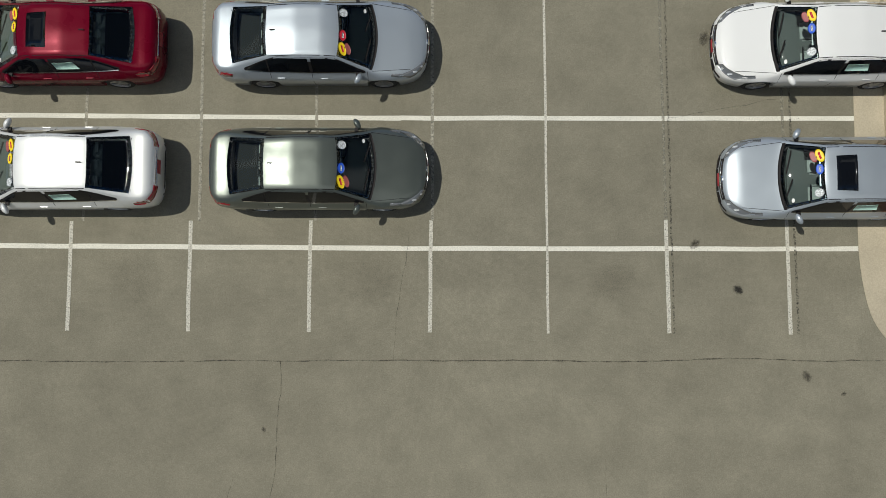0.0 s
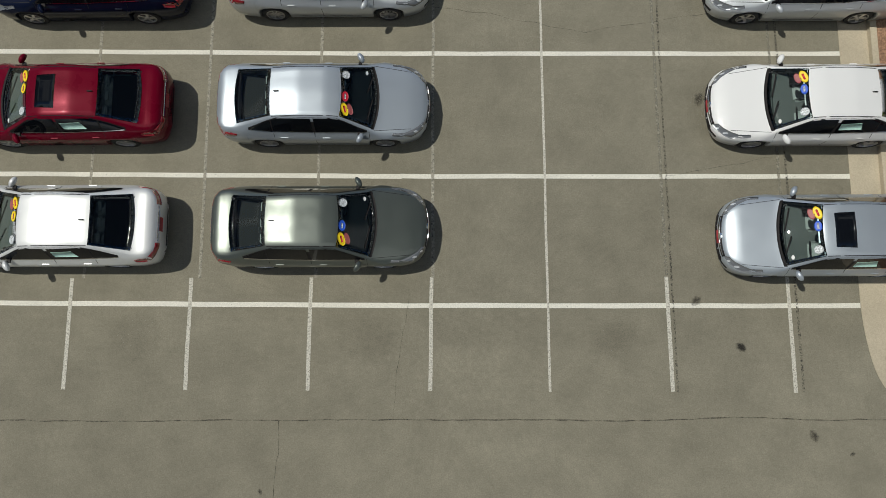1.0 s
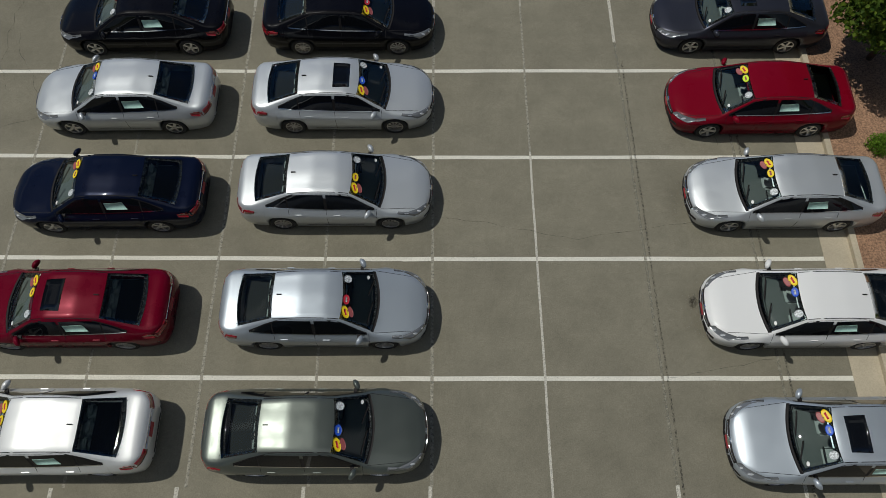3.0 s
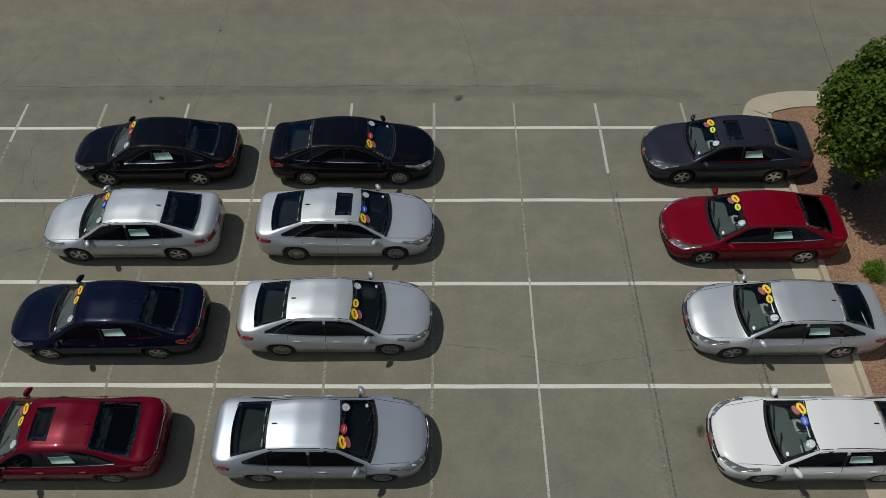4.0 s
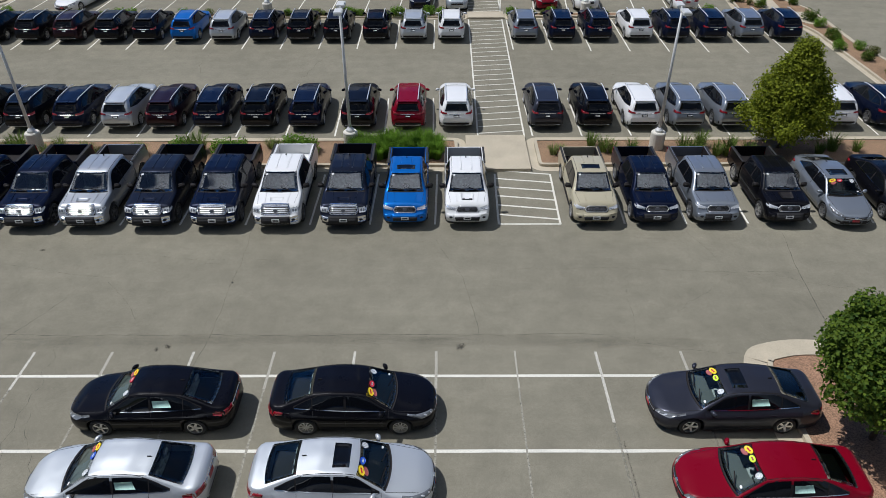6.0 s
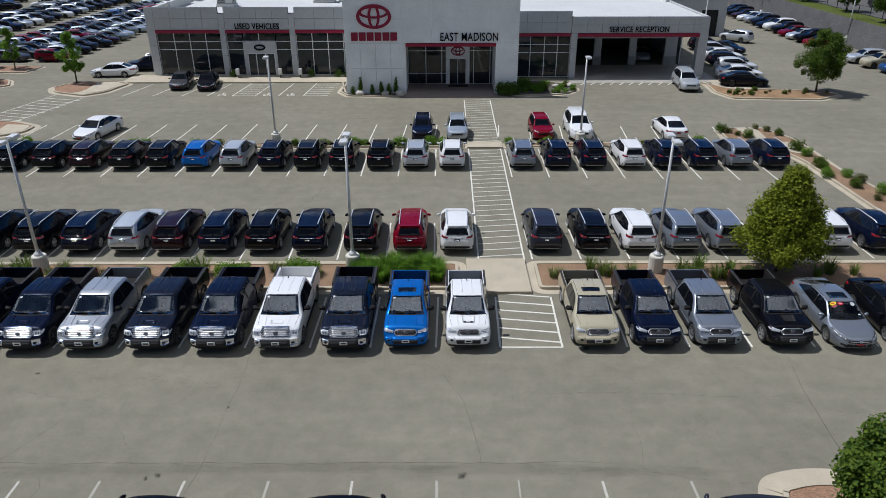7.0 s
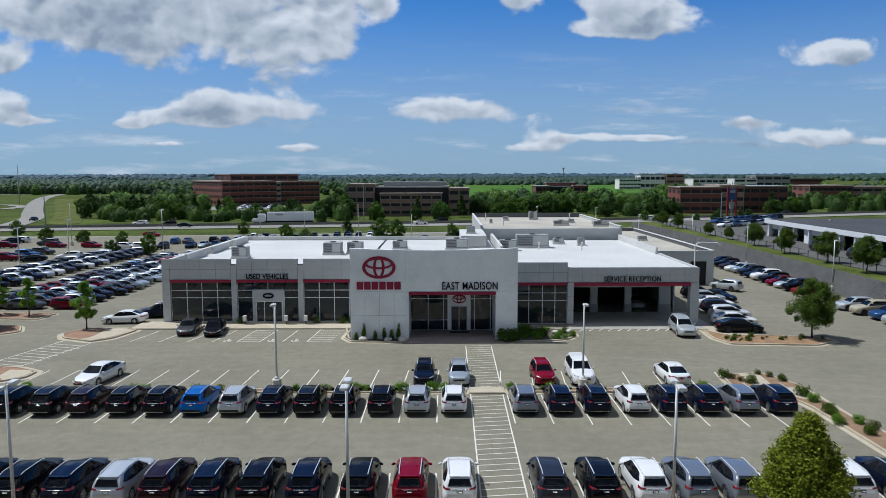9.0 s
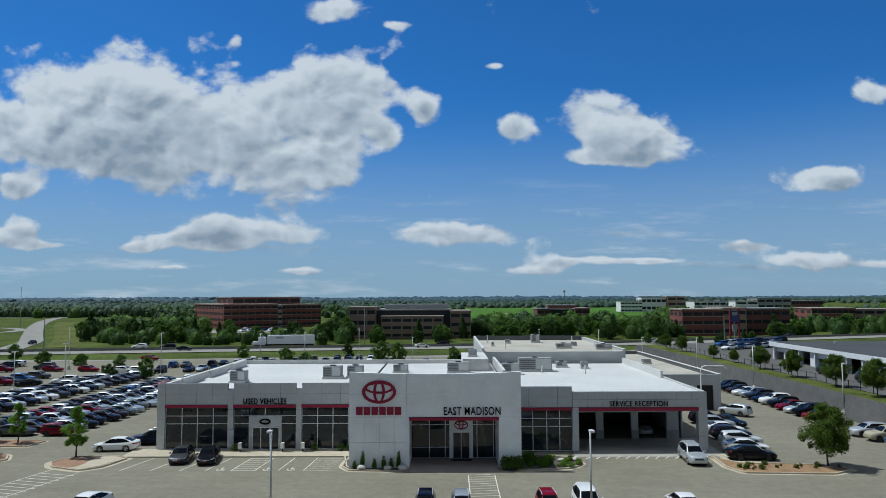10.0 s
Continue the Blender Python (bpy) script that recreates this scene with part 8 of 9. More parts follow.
# the hall stands slightly turned to the lot
hall.matrix_basis = pose(69.1, 150.6, 3.4, 0, 0, -91.0) @ Matrix.Diagonal((1, 1, .70, 1))
part("fascia", boxed(-.4, 64, -.5, .1, 3.95, 5.25, .03), hall_white, hall)
part("roof", boxed(-.4, 64, -.45, 46, 5.1, 5.27), roof_dark, hall)
part("end_wall", boxed(0, .3, .1, 46, 0, 5.1), hall_white, hall)
part("back_wall", boxed(.3, 64, 12, 12.3, 0, 5.05), bay_dark, hall)
u = 0.3
k = 0
while u < 62:
    wp = 2.6 if k % 2 else 1.2
    part("pier", boxed(u, u + wp, .15, .55, 0, 3.9), hall_white, hall)
    part("pier_post", boxed(u + wp - .2, u + wp + .1, -.3, .14, 0, 3.95), hall_white, hall)
    part("bay_floor_shade", boxed(u + wp, u + wp + 3.6, .5, 12, .0, .05), unit_grey, hall)
    if k % 3 == 0:
        part("bay_door", boxed(u + wp, u + wp + 3.4, .3, .4, 2.5, 3.9), hall_white, hall)
    u += wp + 3.5
    k += 1
for i in range(5):
    part("roof_vent", lathe(bmesh.new(), [(.2, 5.25), (.2, 5.7), (.3, 5.7), (.3, 5.85)], 10, pose(8 + i * 11, 9 + (i % 2) * 8, 0)), white_metal, hall)
far_row(70, 176, 84, 184, 2.8, 30, ["sedan", "suv"], "terrace cars", ["white", "silver", "mid_blue", "navy", "black"], z=3.44)
far_row(74, 190, 96, 204, 2.8, 30, ["sedan", "suv", "minivan"], "terrace cars", ["mid_blue", "navy", "slate", "red", "black", "silver"], z=3.44)
far_row(64.5, 120, 64.2, 96, 9, 100, ["big_suv", "suv"], "terrace cars", ["silver", "white", "grey"], z=3.44)
dull_red = mat("dull_red", (0.20, 0.012, 0.02), .6)
pylon = new("pylon_sign")
tagged(pylon, "tall red steel pylon sign with blue and white boards", "sign")
pylon.matrix_basis = pose(92, 226, 0, 0, 0, 10)
for x in (-1.5, 1.5):
    part("post", boxed(x - .22, x + .22, -.22, .22, 0, 12.6), dull_red, pylon)
part("board", boxed(-1.25, 1.25, -.3, .3, 8.4, 12.0, .05), mat("board_blue", (.035, .06, .20), .5), pylon)
part("board", boxed(-.6, .6, -.3, .3, 5.4, 7.6, .05), unit_grey, pylon)
part("crossbeam", boxed(-1.5, 1.5, -.2, .2, 7.8, 8.1), dull_red, pylon)
part("lettering_bar", boxed(-.9, .9, -.34, -.31, 10.6, 11.6), unit_grey, pylon)

# ---------------- highway ----------------
ROAD = [(-420, 206), (-250, 210), (-140, 224), (-60, 236), (0, 243), (60, 256), (110, 275), (180, 300), (300, 342), (460, 402)]


def smooth_path(points, n=60):
    xs = np.array([p[0] for p in points], float)
    ys = np.array([p[1] for p in points], float)
    t = np.linspace(0, len(points) - 1, n)
    a, b = np.interp(t, range(len(points)), xs), np.interp(t, range(len(points)), ys)
    for _ in range(4):
        a[1:-1] = (a[:-2] + 2 * a[1:-1] + a[2:]) / 4
        b[1:-1] = (b[:-2] + 2 * b[1:-1] + b[2:]) / 4
    return list(zip(a, b))


def road(name, points, width, z, material, label):
    return tagged(part(name, ribbon(bmesh.new(), smooth_path(points), width, z), material), label, "road", "", "structure")


road("highway", ROAD, 23, -.10, road_asphalt, "pale concrete highway crossing behind the lot")
road("median_barrier_strip", ROAD, 1.6, -.05, mat("barrier_grey", (.24, .235, .22), .9), "dark median strip of the highway")
mb = bmesh.new()
sp = smooth_path(ROAD, 90)
for (xa, ya), (xb, yb) in zip(sp, sp[1:]):
    vs = [mb.verts.new(c) for c in ((xa, ya, -.1), (xb, yb, -.1), (xb, yb, .8), (xa, ya, .8))]
    mb.faces.new(vs)
bmesh.ops.solidify(mb, geom=mb.faces[:], thickness=.3)
tagged(part("median_barrier", mb, MATS["barrier_grey"]), "grey median barrier along the highway", "barrier", "", "structure")
road("connector_road", [(-146, 236), (-162, 277), (-186, 318), (-207, 355), (-248, 428), (-292, 512), (-328, 590), (-345, 640)], 8.5, -.08, road_asphalt, "pale ramp road curving away from the highway")
road("cross_road", [(-700, 650), (-560, 636), (-420, 632), (-340, 652), (-250, 700), (-120, 780)], 26, -.06, road_asphalt, "pale cross road beyond the ramp")
road("ramp_loop", [(-330, 400), (-285, 408), (-252, 408), (-228, 384), (-222, 356), (-250, 338), (-330, 332)], 7, -.07, road_asphalt, "curving ramp road on the grass")
dry = mat("dry_grass", (0.105, 0.118, 0.036), .95, spec=.03, grain=.3, size=.4, blotch=.2, bsize=.05)
road("dry_verge", [(-134, 246), (-148, 277), (-172, 322), (-196, 366), (-236, 436), (-276, 514)], 11, -.16, dry, "dry grass verge beside the ramp road")
road("access_road", [(-150, 190), (-90, 190), (-60, 194), (-20, 199), (40, 206), (90, 236)], 9, -.09, road_asphalt, "access road along the back of the lots")

lorry = new("lorry")
tagged(lorry, "white lorry with a long box trailer on the highway", "lorry")
lorry.matrix_basis = pose(-54, 241, -.1, 0, 0, 7)
part("trailer", boxed(-6.4, 9.2, -1.3, 1.3, 1.25, 4.15, .04), hall_white, lorry)
part("trailer_bar", boxed(-3.6, -1.0, -1.34, -1.31, 3.1, 3.7), unit_grey, lorry)
part("cab", boxed(-9.6, -7.0, -1.2, 1.2, .9, 3.6, .25), hall_white, lorry)
part("bonnet", boxed(-11.4, -9.5, -1.05, 1.05, .9, 2.1, .2), hall_white, lorry)
part("windscreen", boxed(-9.72, -9.5, -1.0, 1.0, 2.3, 3.2), dark_glass, lorry)
part("chassis", boxed(-11, 9, -.5, .5, .7, 1.2), black_plastic, lorry)
for x in (-10.4, -7.2, -6.0, 6.2, 7.5):
    for y in (-1.05, 1.05):
        part("wheel", lathe(bmesh.new(), [(.3, -.15), (.5, -.15), (.5, .15), (.3, .15)], 14, pose(x, y, .5, 90)), rubber, lorry)
for kind, x, y, rz, paint in (("big_suv", -92, 235, 8, "black"), ("minivan", -102, 236, 8, "white"), ("sedan", -8, 237, 190, "white"), ("suv", -1, 249, 10, "black"), ("sedan", -84, 228, 188, "navy"), ("sedan", -153, 262, 100, "black"), ("sedan", 40, 247, 14, "silver"), ("minivan", 74, 256, 20, "white"), ("suv", 140, 290, 20, "slate")):
    word, spec = KINDS[kind]
    put_car(("far", kind, False), lambda: far_car(spec, word, False), x, y, rz, paint, PAINT_WORDS[paint] + " " + word + " on the highway", word, "highway cars")



# ---------------- office blocks beyond the highway ----------------
brick_red = mat("brick_red", (0.20, 0.068, 0.052), .9, grain=.15, size=3, blotch=.12, bsize=.1)
brick_dark = mat("brick_dark", (0.15, 0.065, 0.05), .9, grain=.15, size=3, blotch=.12, bsize=.1)
brick_tan = mat("brick_tan", (0.31, 0.205, 0.165), .9, grain=.12, size=3, blotch=.1, bsize=.1)
far_white = mat("far_white", (0.80, 0.79, 0.77), .8, grain=.05, size=1)
far_glass = mat("far_glass", (0.018, 0.021, 0.024), .35, spec=.25)
trim_pale = mat("trim_pale", (0.33, 0.27, 0.23), .85, grain=.1, size=2)


def office(x, y, rz, blocks, label):
    """Blocks of storeys: walls, a roof cap, and windows set into the front and the west side."""
    root = new("office_building")
    tagged(root, label, "building", "far office buildings")
    root.matrix_basis = pose(x, y, -.3, 0, 0, rz)
    for x0, x1, y0, y1, h, floors, cols, side, m in blocks:
        part("wall", boxed(x0, x1, y0, y1, 0, h), m, root)
        part("roof", boxed(x0 - .3, x1 + .3, y0 - .3, y1 + .3, h, h + .5), trim_pale if m in (brick_red, brick_tan) else unit_grey, root)
        fh = h / floors
        for f in range(floors):
            lo, hi = f * fh + fh * .38, f * fh + fh * .76
            cw = (x1 - x0) / max(1, cols)
            for c in range(cols):
                part("window", boxed(x0 + cw * (c + .08), x0 + cw * (c + .92), y0 - .10, y0 + .05, lo, hi), far_glass, root)
            cw = (y1 - y0) / max(1, side)
            for c in range(side):
                part("window", boxed(x0 - .10, x0 + .05, y0 + cw * (c + .2), y0 + cw * (c + .8), lo, hi), far_glass, root)
            if m in (brick_red, brick_tan):
                part("sill_course", boxed(x0 - .16, x1, y0 - .16, y0 - .005, f * fh + fh * .26, f * fh + fh * .33), trim_pale, root)
    return root


office(-121, 385, 35, [(0, 31, 0, 56, 13.2, 4, 7, 10, brick_red), (35, 60, 5, 35, 12.8, 4, 8, 6, brick_red), (31.1, 34.9, 3, 30, 12.4, 4, 1, 0, trim_pale), (12, 54, 22, 52, 17.2, 4, 6, 3, brick_dark)], "dark red brick office block of four storeys")
office(-39.6, 288, 0, [(0, 10.8, 2, 20, 12.8, 3, 3, 3, brick_tan), (10.9, 41.4, 6, 28, 11.6, 4, 12, 0, far_glass), (13.4, 38.6, 0, 5.9, 9.0, 3, 6, 0, brick_tan), (41.5, 50, 5, 26, 11.0, 3, 2, 0, brick_tan), (14, 40, 12, 24, 13.6, 2, 0, 0, unit_grey)], "tan office building with long ribbon windows")
office(58.5, 452, 0, [(0, 9, 0, 20, 9.2, 2, 2, 0, brick_dark), (9.1, 24, 3, 20, 8.8, 2, 5, 0, far_glass), (24.1, 33.5, 0, 20, 9.4, 2, 2, 2, brick_red), (8, 26, 8, 16, 11.4, 1, 0, 0, brick_dark)], "low dark brick office between the trees")
office(101.5, 304, -3, [(0, 17.5, 0, 20, 11.0, 3, 4, 3, brick_red), (17.6, 28, 3, 24, 11.6, 3, 2, 0, brick_tan), (28.1, 48, 7, 26, 11.2, 3, 5, 2, brick_dark)], "red brick office building with three storeys")
office(188, 364, -6, [(0, 21, 0, 24, 10.4, 3, 7, 3, brick_red), (21.1, 62, 4, 24, 9.8, 3, 7, 0, brick_tan)], "pinkish brick office building beyond trees")
office(188, 760, 0, [(0, 23, 0, 20, 11.4, 3, 6, 0, far_white), (25, 52, 10, 30, 15.6, 2, 5, 2, far_white), (53, 72, 8, 30, 16.6, 3, 2, 2, brick_tan), (72.1, 112, -20, 10, 11.6, 2, 6, 0, far_white)], "distant white office buildings")
office(262, 640, -5, [(0, 20, 0, 20, 12.4, 3, 2, 0, far_white), (20.1, 50, 4, 30, 14.8, 3, 4, 2, unit_grey), (50.1, 78, 4, 30, 12.4, 3, 8, 0, brick_dark)], "distant pale grey office buildings")
office(-330, 700, 4, [(0, 50, 0, 14, 5, 1, 5, 0, far_white), (70, 100, 6, 20, 5, 1, 4, 0, far_white)], "distant long low white sheds")
far_row(-112, 352, -84, 356, 3.4, 70, ["suv", "sedan"], "office car park cars", ["white", "silver", "blue_silver", "white", "black"], gap=.2, z=-.2)
far_row(-108, 366, -84, 370, 3.4, 70, ["suv", "sedan"], "office car park cars", ["white", "silver", "blue_silver", "white", "navy"], gap=.2, z=-.2)
far_row(-152, 360, -132, 362, 3.4, 80, ["suv", "sedan"], "office car park cars", ["white", "silver", "blue_silver", "white"], gap=.2, z=-.2)
far_row(76, 300, 90, 303, 3.2, 80, ["suv", "sedan"], "office car park cars", ["silver", "white", "slate"], gap=.2, z=-.2)
road("office_car_park", [(-160, 358), (-120, 360), (-78, 364)], 34, -.16, road_asphalt, "grey car park before the brick office")

# ---------------- fields ----------------
crop = mat("crop_field", (0.072, 0.150, 0.026), .95, spec=.03, grain=.12, size=.3, blotch=.12, bsize=.02)
fb = bmesh.new()
prism(fb, [(12, 470), (150, 560), (262, 860), (270, 1060), (30, 1060), (14, 640)], -.3, .4)
tagged(part("crop_field", fb, crop), "bright green crop field behind the offices", "field", "", "structure")
for k, (x0, y0, w, d, c) in enumerate(((-620, 1150, 330, 200, (.14, .17, .06)), (-260, 1300, 240, 160, (.07, .12, .03)), (-900, 1500, 380, 260, (.15, .16, .08)), (-330, 980, 130, 60, (.11, .14, .05)), (250, 1500, 400, 300, (.08, .12, .05)))):
    fb = bmesh.new()
    prism(fb, [(x0, y0), (x0 + w, y0 + 20), (x0 + w * 1.05, y0 + d), (x0 - 20, y0 + d * .9)], -.3, .5)
    tagged(part("far_field", fb, mat("far_field_%d" % k, c, .95, spec=.03, grain=.15, size=.1, blotch=.15, bsize=.01)), "pale green field on the distant plain", "field", "", "structure")
road("field_path", [(38, 520), (34, 560), (46, 640), (60, 700)], 9, .46, road_asphalt, "pale path through the crop field")

# ---------------- trees beyond the lots ----------------
leaf_wood = leaf_mat("leaf_wood", (0.020, 0.050, 0.010), (0.075, 0.135, 0.024), .2)
leaf_lit = leaf_mat("leaf_lit", (0.040, 0.090, 0.012), (0.125, 0.215, 0.030), .3)
fa = tree("roadside_tree", 8.0, 1.2, 3.4, "round", 5200, .40, 31, leaf_lit, 60, .16)
fbt = tree("roadside_tree", 7.0, .4, 4.0, "round", 5200, .42, 32, leaf_wood, 60, .16)
fc = tree("roadside_tree", 9.5, 1.0, 3.0, "cone", 4600, .40, 33, leaf_wood, 60, .16)
fd = tree("roadside_tree", 6.0, .3, 3.4, "round", 4600, .40, 34, leaf_lit, 50, .14)
protos = [fa, fbt, fc, fd]
for t_, (x, y, s) in zip(protos, ((-62.2, 147.5, .55), (-70.8, 149, .40), (-27, 196, .6), (-102, 180, .55))):
    t_.matrix_basis = pose(x, y, 0) @ Matrix.Diagonal((s, s, s, 1))
    tagged(t_, "leafy green tree beside the lots", "tree", "roadside trees")
rt = random.Random(77)
SPOTS = [(-118, 194, .55), (-91, 177, .5), (-40, 178, .55), (-16, 176, .72), (-12, 178, .68), (2, 184, .5), (-56, 196, .5), (-34, 172, .45), (-78, 170, .42)]


def grove(n, a, b, y0, y1, s0, s1):
    """Trees scattered in a wedge seen from the lot, between two bearings."""
    for _ in range(n):
        y = rt.uniform(y0, y1)
        SPOTS.append((y * rt.uniform(a, b), y, rt.uniform(s0, s1)))


grove(24, -.52, -.37, 268, 330, .7, 1.15)     # copse inside the ramp
grove(18, -.37, -.20, 280, 320, .55, .95)      # before the brick office
grove(13, -.175, -.135, 268, 330, .8, 1.15)
grove(6, -.11, -.09, 262, 275, .5, .8)
grove(6, -.04, .0, 264, 280, .6, .9)
grove(30, .005, .25, 280, 310, .8, 1.1)       # dark belt behind the showroom
grove(12, .25, .33, 290, 330, .6, .9)
grove(9, .43, .50, 294, 306, .7, 1.0)
grove(8, .49, .52, 300, 350, .7, 1.0)
grove(14, .55, .68, 310, 345, .9, 1.35)
grove(9, .28, .46, 240, 262, .35, .55)
for x, y, s in SPOTS:
    if any(math.hypot(x - a, y - b) < 15 for a, b in ((-158, 262), (-172, 290))):
        continue
    stand_tree(rt.choice(protos) if y > 200 else (fa, fd)[int(abs(x)) % 2], x, y, -.2, rt.uniform(0, 360), s, "leafy green tree beyond the highway" if y > 200 else "leafy green tree beside the lots", "roadside trees")


def wood_stuff(name, trees, quads, leaf, material, label, seed, soft=0.0, core=.84):
    """A mass of far trees, each a heap of leaf clumps over its own trunk line; trees holds (x, y, z, height, radius)."""
    rng = np.random.default_rng(seed)
    tr = np.repeat(np.array(trees), quads, axis=0)
    n = len(tr)
    d = rng.normal(size=(n, 3))
    d /= np.linalg.norm(d, axis=1, keepdims=True)
    d *= rng.random((n, 1)) ** .4
    lump = 1 + .25 * np.sin(d[:, :1] * 5 + tr[:, :1]) * np.cos(d[:, 1:2] * 6 + tr[:, 1:2])
    pos = tr[:, :3] + d * lump * np.stack([tr[:, 4], tr[:, 4], tr[:, 3] * .5], 1) + np.stack([0 * tr[:, 0], 0 * tr[:, 0], tr[:, 3] * .5], 1)
    nrm = d + rng.normal(size=(n, 3)) * .30 + (0, 0, .25 + soft)
    nrm /= np.linalg.norm(nrm, axis=1, keepdims=True)
    t = np.cross(nrm, rng.normal(size=(n, 3)))
    t /= np.linalg.norm(t, axis=1, keepdims=True)
    b = np.cross(nrm, t)
    s = leaf * (.6 + .8 * rng.random((n, 1)))
    quad = np.stack([pos - t * s * .5, pos + b * s * .45, pos + t * s * .5, pos - b * s * .45], 1).reshape(-1, 3)
    vs, fs = quad.tolist(), np.arange(n * 4).reshape(-1, 4).tolist()
    # under the leaves of each tree a lumpy mass of foliage closes the gaps
    rings, m = ((.05, .98), (.28, 1.0), (.58, .84), (.84, .50)), 9
    for x, y, z, h, r in trees:
        b0 = len(vs)
        for i, (lev, wide) in enumerate(rings):
            for k in range(m):
                a = 6.28319 * (k + .5 * (i % 2)) / m
                q = r * core * wide * (1 + .30 * noise.noise(Vector((x + 3 * math.cos(a), y + 3 * math.sin(a), lev * 4))))
                vs.append((x + q * math.cos(a), y + q * math.sin(a), z + h * lev * (.92 + .16 * noise.noise(Vector((x * 2 + k, y, lev * 7))))))
        vs.append((x, y, z + h * .97))
        for i in range(len(rings) - 1):
            for k in range(m):
                j = (k + 1) % m
                fs.append((b0 + i * m + k, b0 + i * m + j, b0 + (i + 1) * m + j, b0 + (i + 1) * m + k))
        for k in range(m):
            fs.append((b0 + 3 * m + k, b0 + 3 * m + (k + 1) % m, b0 + 4 * m))
    me = bpy.data.meshes.new(name)
    me.from_pydata(vs, [], fs)
    me.materials.append(material)
    me.polygons.foreach_set("use_smooth", [i >= n for i in range(len(fs))])
    return tagged(new(name, me), label, "woods", "", "stuff")


def rise(x, y):
    """Low hills towards the horizon."""
    d = math.hypot(x, y)
    return min(1, max(0, d - 1000) / 2200) * (1 + 9 * noise.noise(Vector((x, y, 0)) / 600) + 3 * noise.noise(Vector((x, y, 0)) / 170) + (12 if x > y * .28 and d < 2400 else 0)) + min(1, max(0, d - 2300) / 900) * (3 + 10 * noise.noise(Vector((x, y, 0)) / 900))


def open_land(x, y):
    r = x / y
    if 450 < y < 1065 and .02 < r < .30 and x < 280:
        return True
    if r < -.42 and y < 610 or (r < -.36 and y < 430):
        return True
    if 600 < y < 900 and -.5 < r < -.44 or any(abs(x - a) < b and abs(y - c) < e for a, b, c, e in ((-90, 60, 410, 60), (224, 66, 770, 50), (300, 50, 655, 40), (-280, 70, 702, 20), (78, 24, 460, 20), (210, 34, 376, 26))):
        return True
    return noise.noise(Vector((x, y, 5)) / 240) < -.20


def scatter(n, y0, y1, spread, h0, h1, seed, bare):
    rng = random.Random(seed)
    out = []
    while len(out) < n:
        y = y0 + (y1 - y0) * rng.random() ** 1.2
        x = rng.uniform(-spread, spread) * (y + 120)
        if bare(x, y):
            continue
        h = rng.uniform(h0, h1)
        out.append((x, y, rise(x, y) - .5, h, h * rng.uniform(.45, .75)))
    return out


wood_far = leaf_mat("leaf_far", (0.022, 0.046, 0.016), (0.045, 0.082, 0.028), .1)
# the three farthest leaf colours are paled and blued to paint in distance haze
wood_mid_hazed = leaf_mat("leaf_plain_hazed", (0.034, 0.062, 0.038), (0.050, 0.086, 0.052), .05)
wood_hill_hazed = leaf_mat("leaf_hill_hazed", (0.030, 0.056, 0.048), (0.040, 0.070, 0.058), .0)
wood_horizon_hazed = leaf_mat("leaf_horizon_hazed", (0.045, 0.080, 0.108), (0.050, 0.086, 0.114), .0)
near_w = scatter(430, 372, 860, .72, 6, 10, 4, open_land)
wood_stuff("woods", near_w[:190], 240, 1.25, leaf_wood, "dark green woods beyond the offices", 1)
wood_stuff("woods", near_w[190:330], 240, 1.25, leaf_lit, "light green trees among the woods", 2)
wood_stuff("woods", near_w[330:], 240, 1.25, wood_far, "deep green woods beyond the offices", 3)
wedge = random.Random(9)


def copse(n, a, b, y0, y1, h0, h1):
    out = []
    for _ in range(n):
        y, h = wedge.uniform(y0, y1), wedge.uniform(h0, h1)
        out.append((y * wedge.uniform(a, b), y, -.4, h, h * wedge.uniform(.42, .6)))
    return out


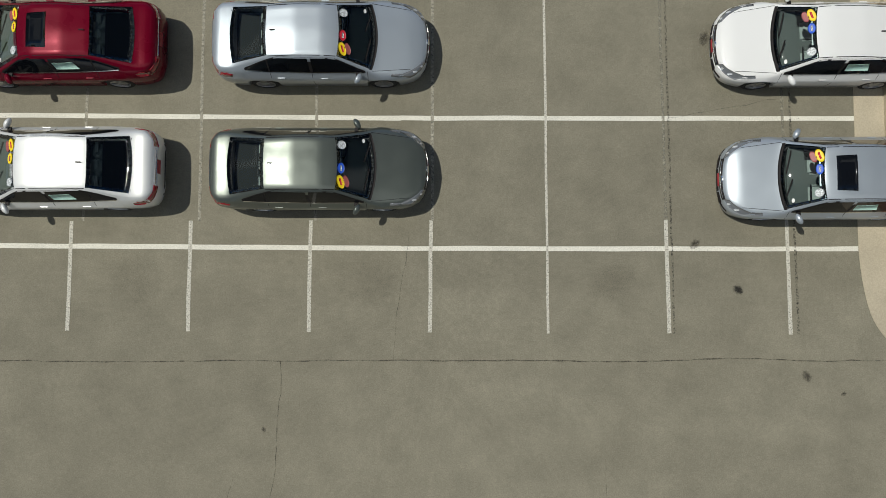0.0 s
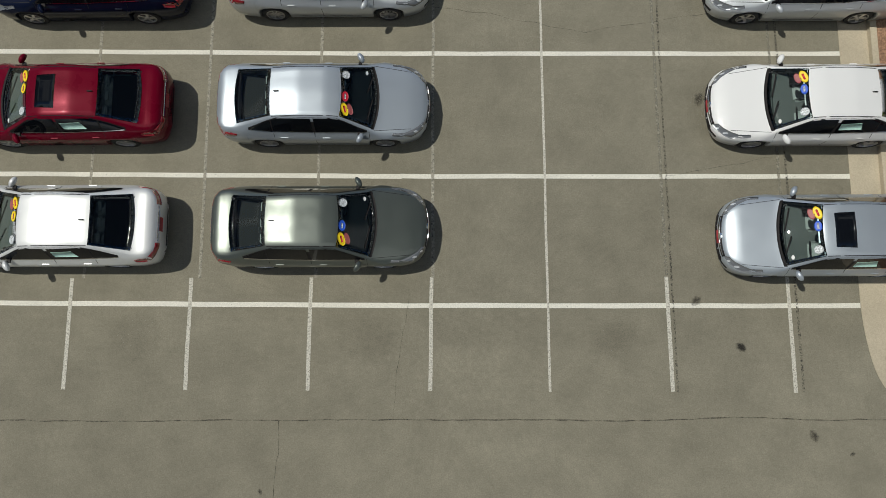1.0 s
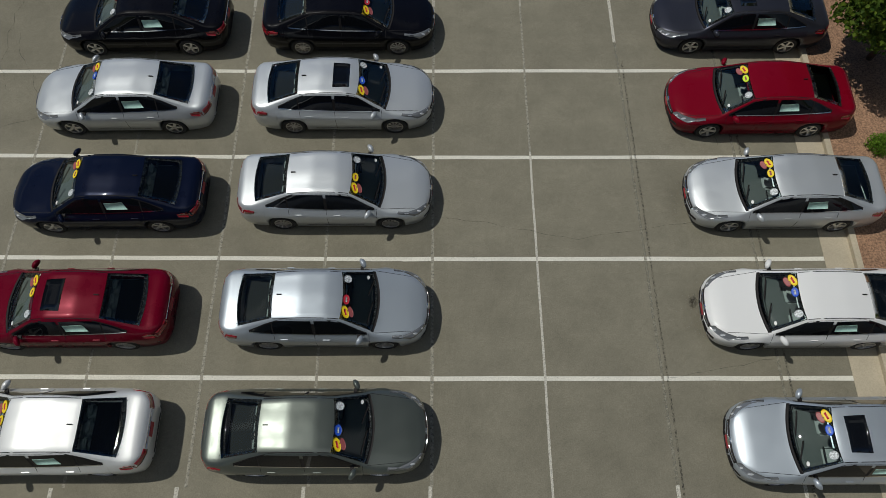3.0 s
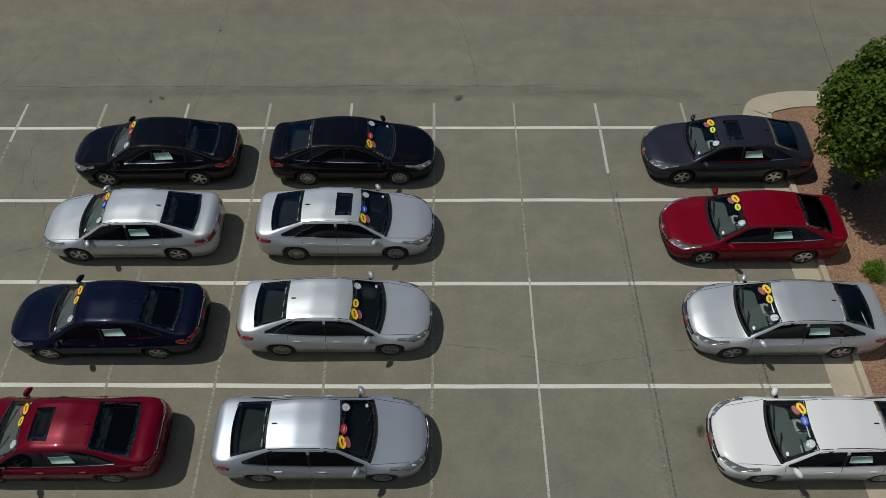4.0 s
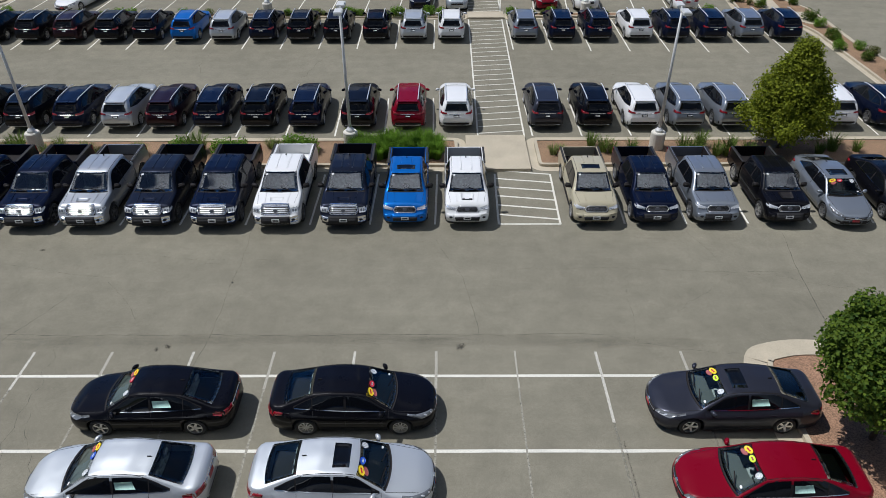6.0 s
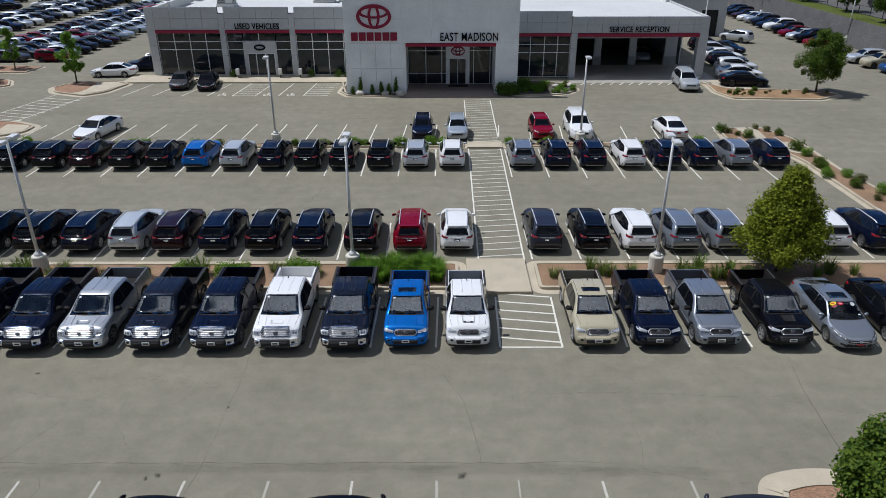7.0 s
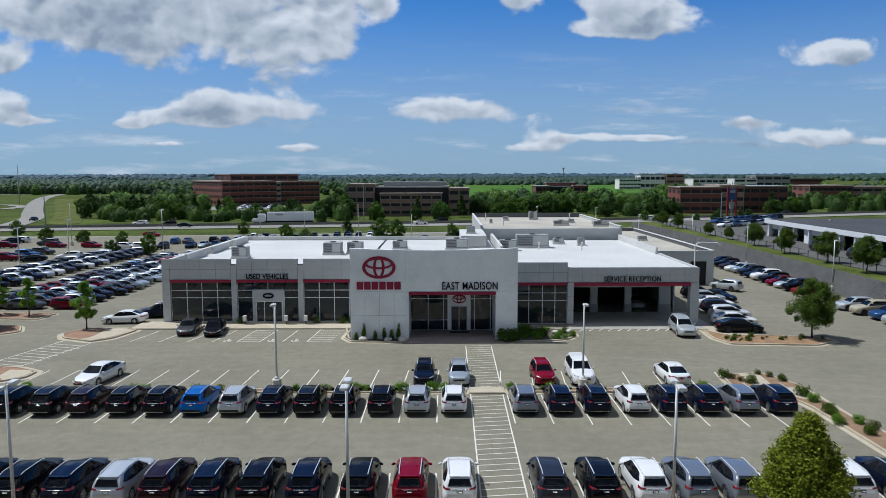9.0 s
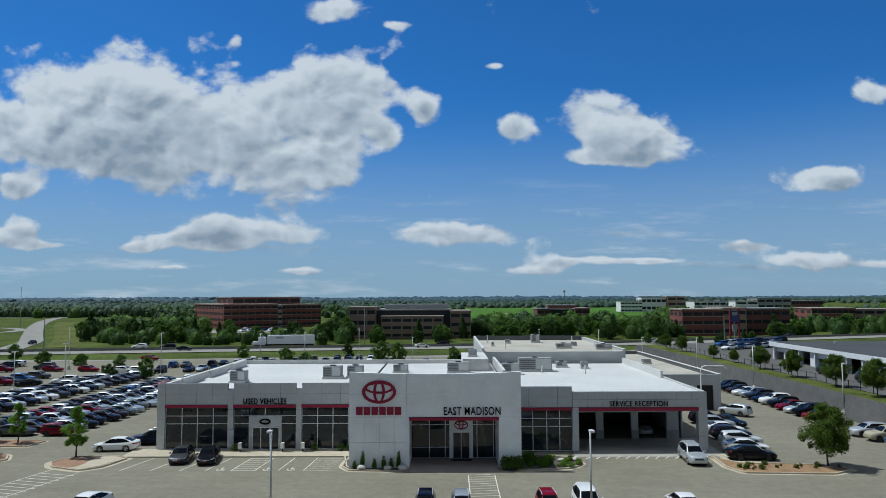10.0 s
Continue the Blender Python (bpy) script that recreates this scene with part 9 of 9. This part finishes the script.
wood_stuff("copse", copse(40, -.50, -.14, 257, 290, 3.2, 6.2), 700, .45, leaf_wood, "bushy young trees along the highway", 15)
wood_stuff("copse", copse(26, -.48, -.14, 259, 300, 3.2, 6.5), 700, .45, leaf_lit, "light green young trees along the highway", 16)
wood_stuff("copse", copse(16, .26, .34, 285, 330, 4, 7), 600, .5, leaf_wood, "trees before the brick office", 17)
wood_stuff("copse", copse(26, .50, .68, 300, 350, 5, 9), 600, .55, leaf_wood, "dark trees before the pinkish office", 18)
wood_stuff("copse", copse(26, -.50, -.36, 310, 380, 5, 9), 420, .75, leaf_wood, "dark green copse inside the ramp", 11)
wood_stuff("copse", copse(22, -.47, -.33, 330, 440, 6, 9), 420, .75, leaf_lit, "light green copse inside the ramp", 12)
wood_stuff("copse", copse(46, .0, .27, 310, 430, 6, 8.5), 420, .75, leaf_wood, "dark green belt of trees before the field", 13)
wood_stuff("copse", copse(18, .0, .27, 310, 430, 6, 8.5), 420, .75, leaf_lit, "light green trees in the belt", 14)
line = [(x, 640 + 30 * noise.noise(Vector((x, 0, 0)) / 60), -.5, 9 + 3 * noise.noise(Vector((x, 9, 0)) / 25), 6) for x in range(-420, -225, 7)]
wood_stuff("woods", line, 200, 1.6, wood_far, "dark tree line beyond the ramp road", 4)
fields = lambda x, y: noise.noise(Vector((x, y, 5)) / 330) < -.12 or (450 < y < 1065 and .02 < x / y < .30)
wood_stuff("far_woods", scatter(1500, 880, 1900, .74, 6, 9.5, 5, fields), 10, 2.2, wood_mid_hazed, "dark woods on the distant plain", 5, 2.0, 1.25)
wood_stuff("hill_woods", scatter(2600, 1500, 2600, .76, 6, 10, 6, fields), 6, 2.4, wood_hill_hazed, "dusky wooded hills on the distant plain", 6, 2.5, 1.5)
wood_stuff("horizon_woods", scatter(3200, 2500, 3900, .78, 9, 15, 7, lambda x, y: False), 4, 3.0, wood_horizon_hazed, "bluish wooded hills on the horizon", 7, 2.5, 2.2)
for x, y, h in ((-259, 430, 24), (-118, 208, 11), (-30, 262, 13), (84, 214, 11), (105, 258, 14)):
    tagged(part("mast", lathe(bmesh.new(), [(.22, 0), (.12, h)], 8, pose(x, y, -.2)), unit_grey), "thin grey utility mast by the road", "mast", "utility masts")
tagged(part("water_tower", lathe(bmesh.new(), [(1.2, 0), (1.2, 24), (4, 27), (4, 31), (1, 33)], 12, pose(420, 2500, 8)), unit_grey), "distant water tower on the horizon", "tower")
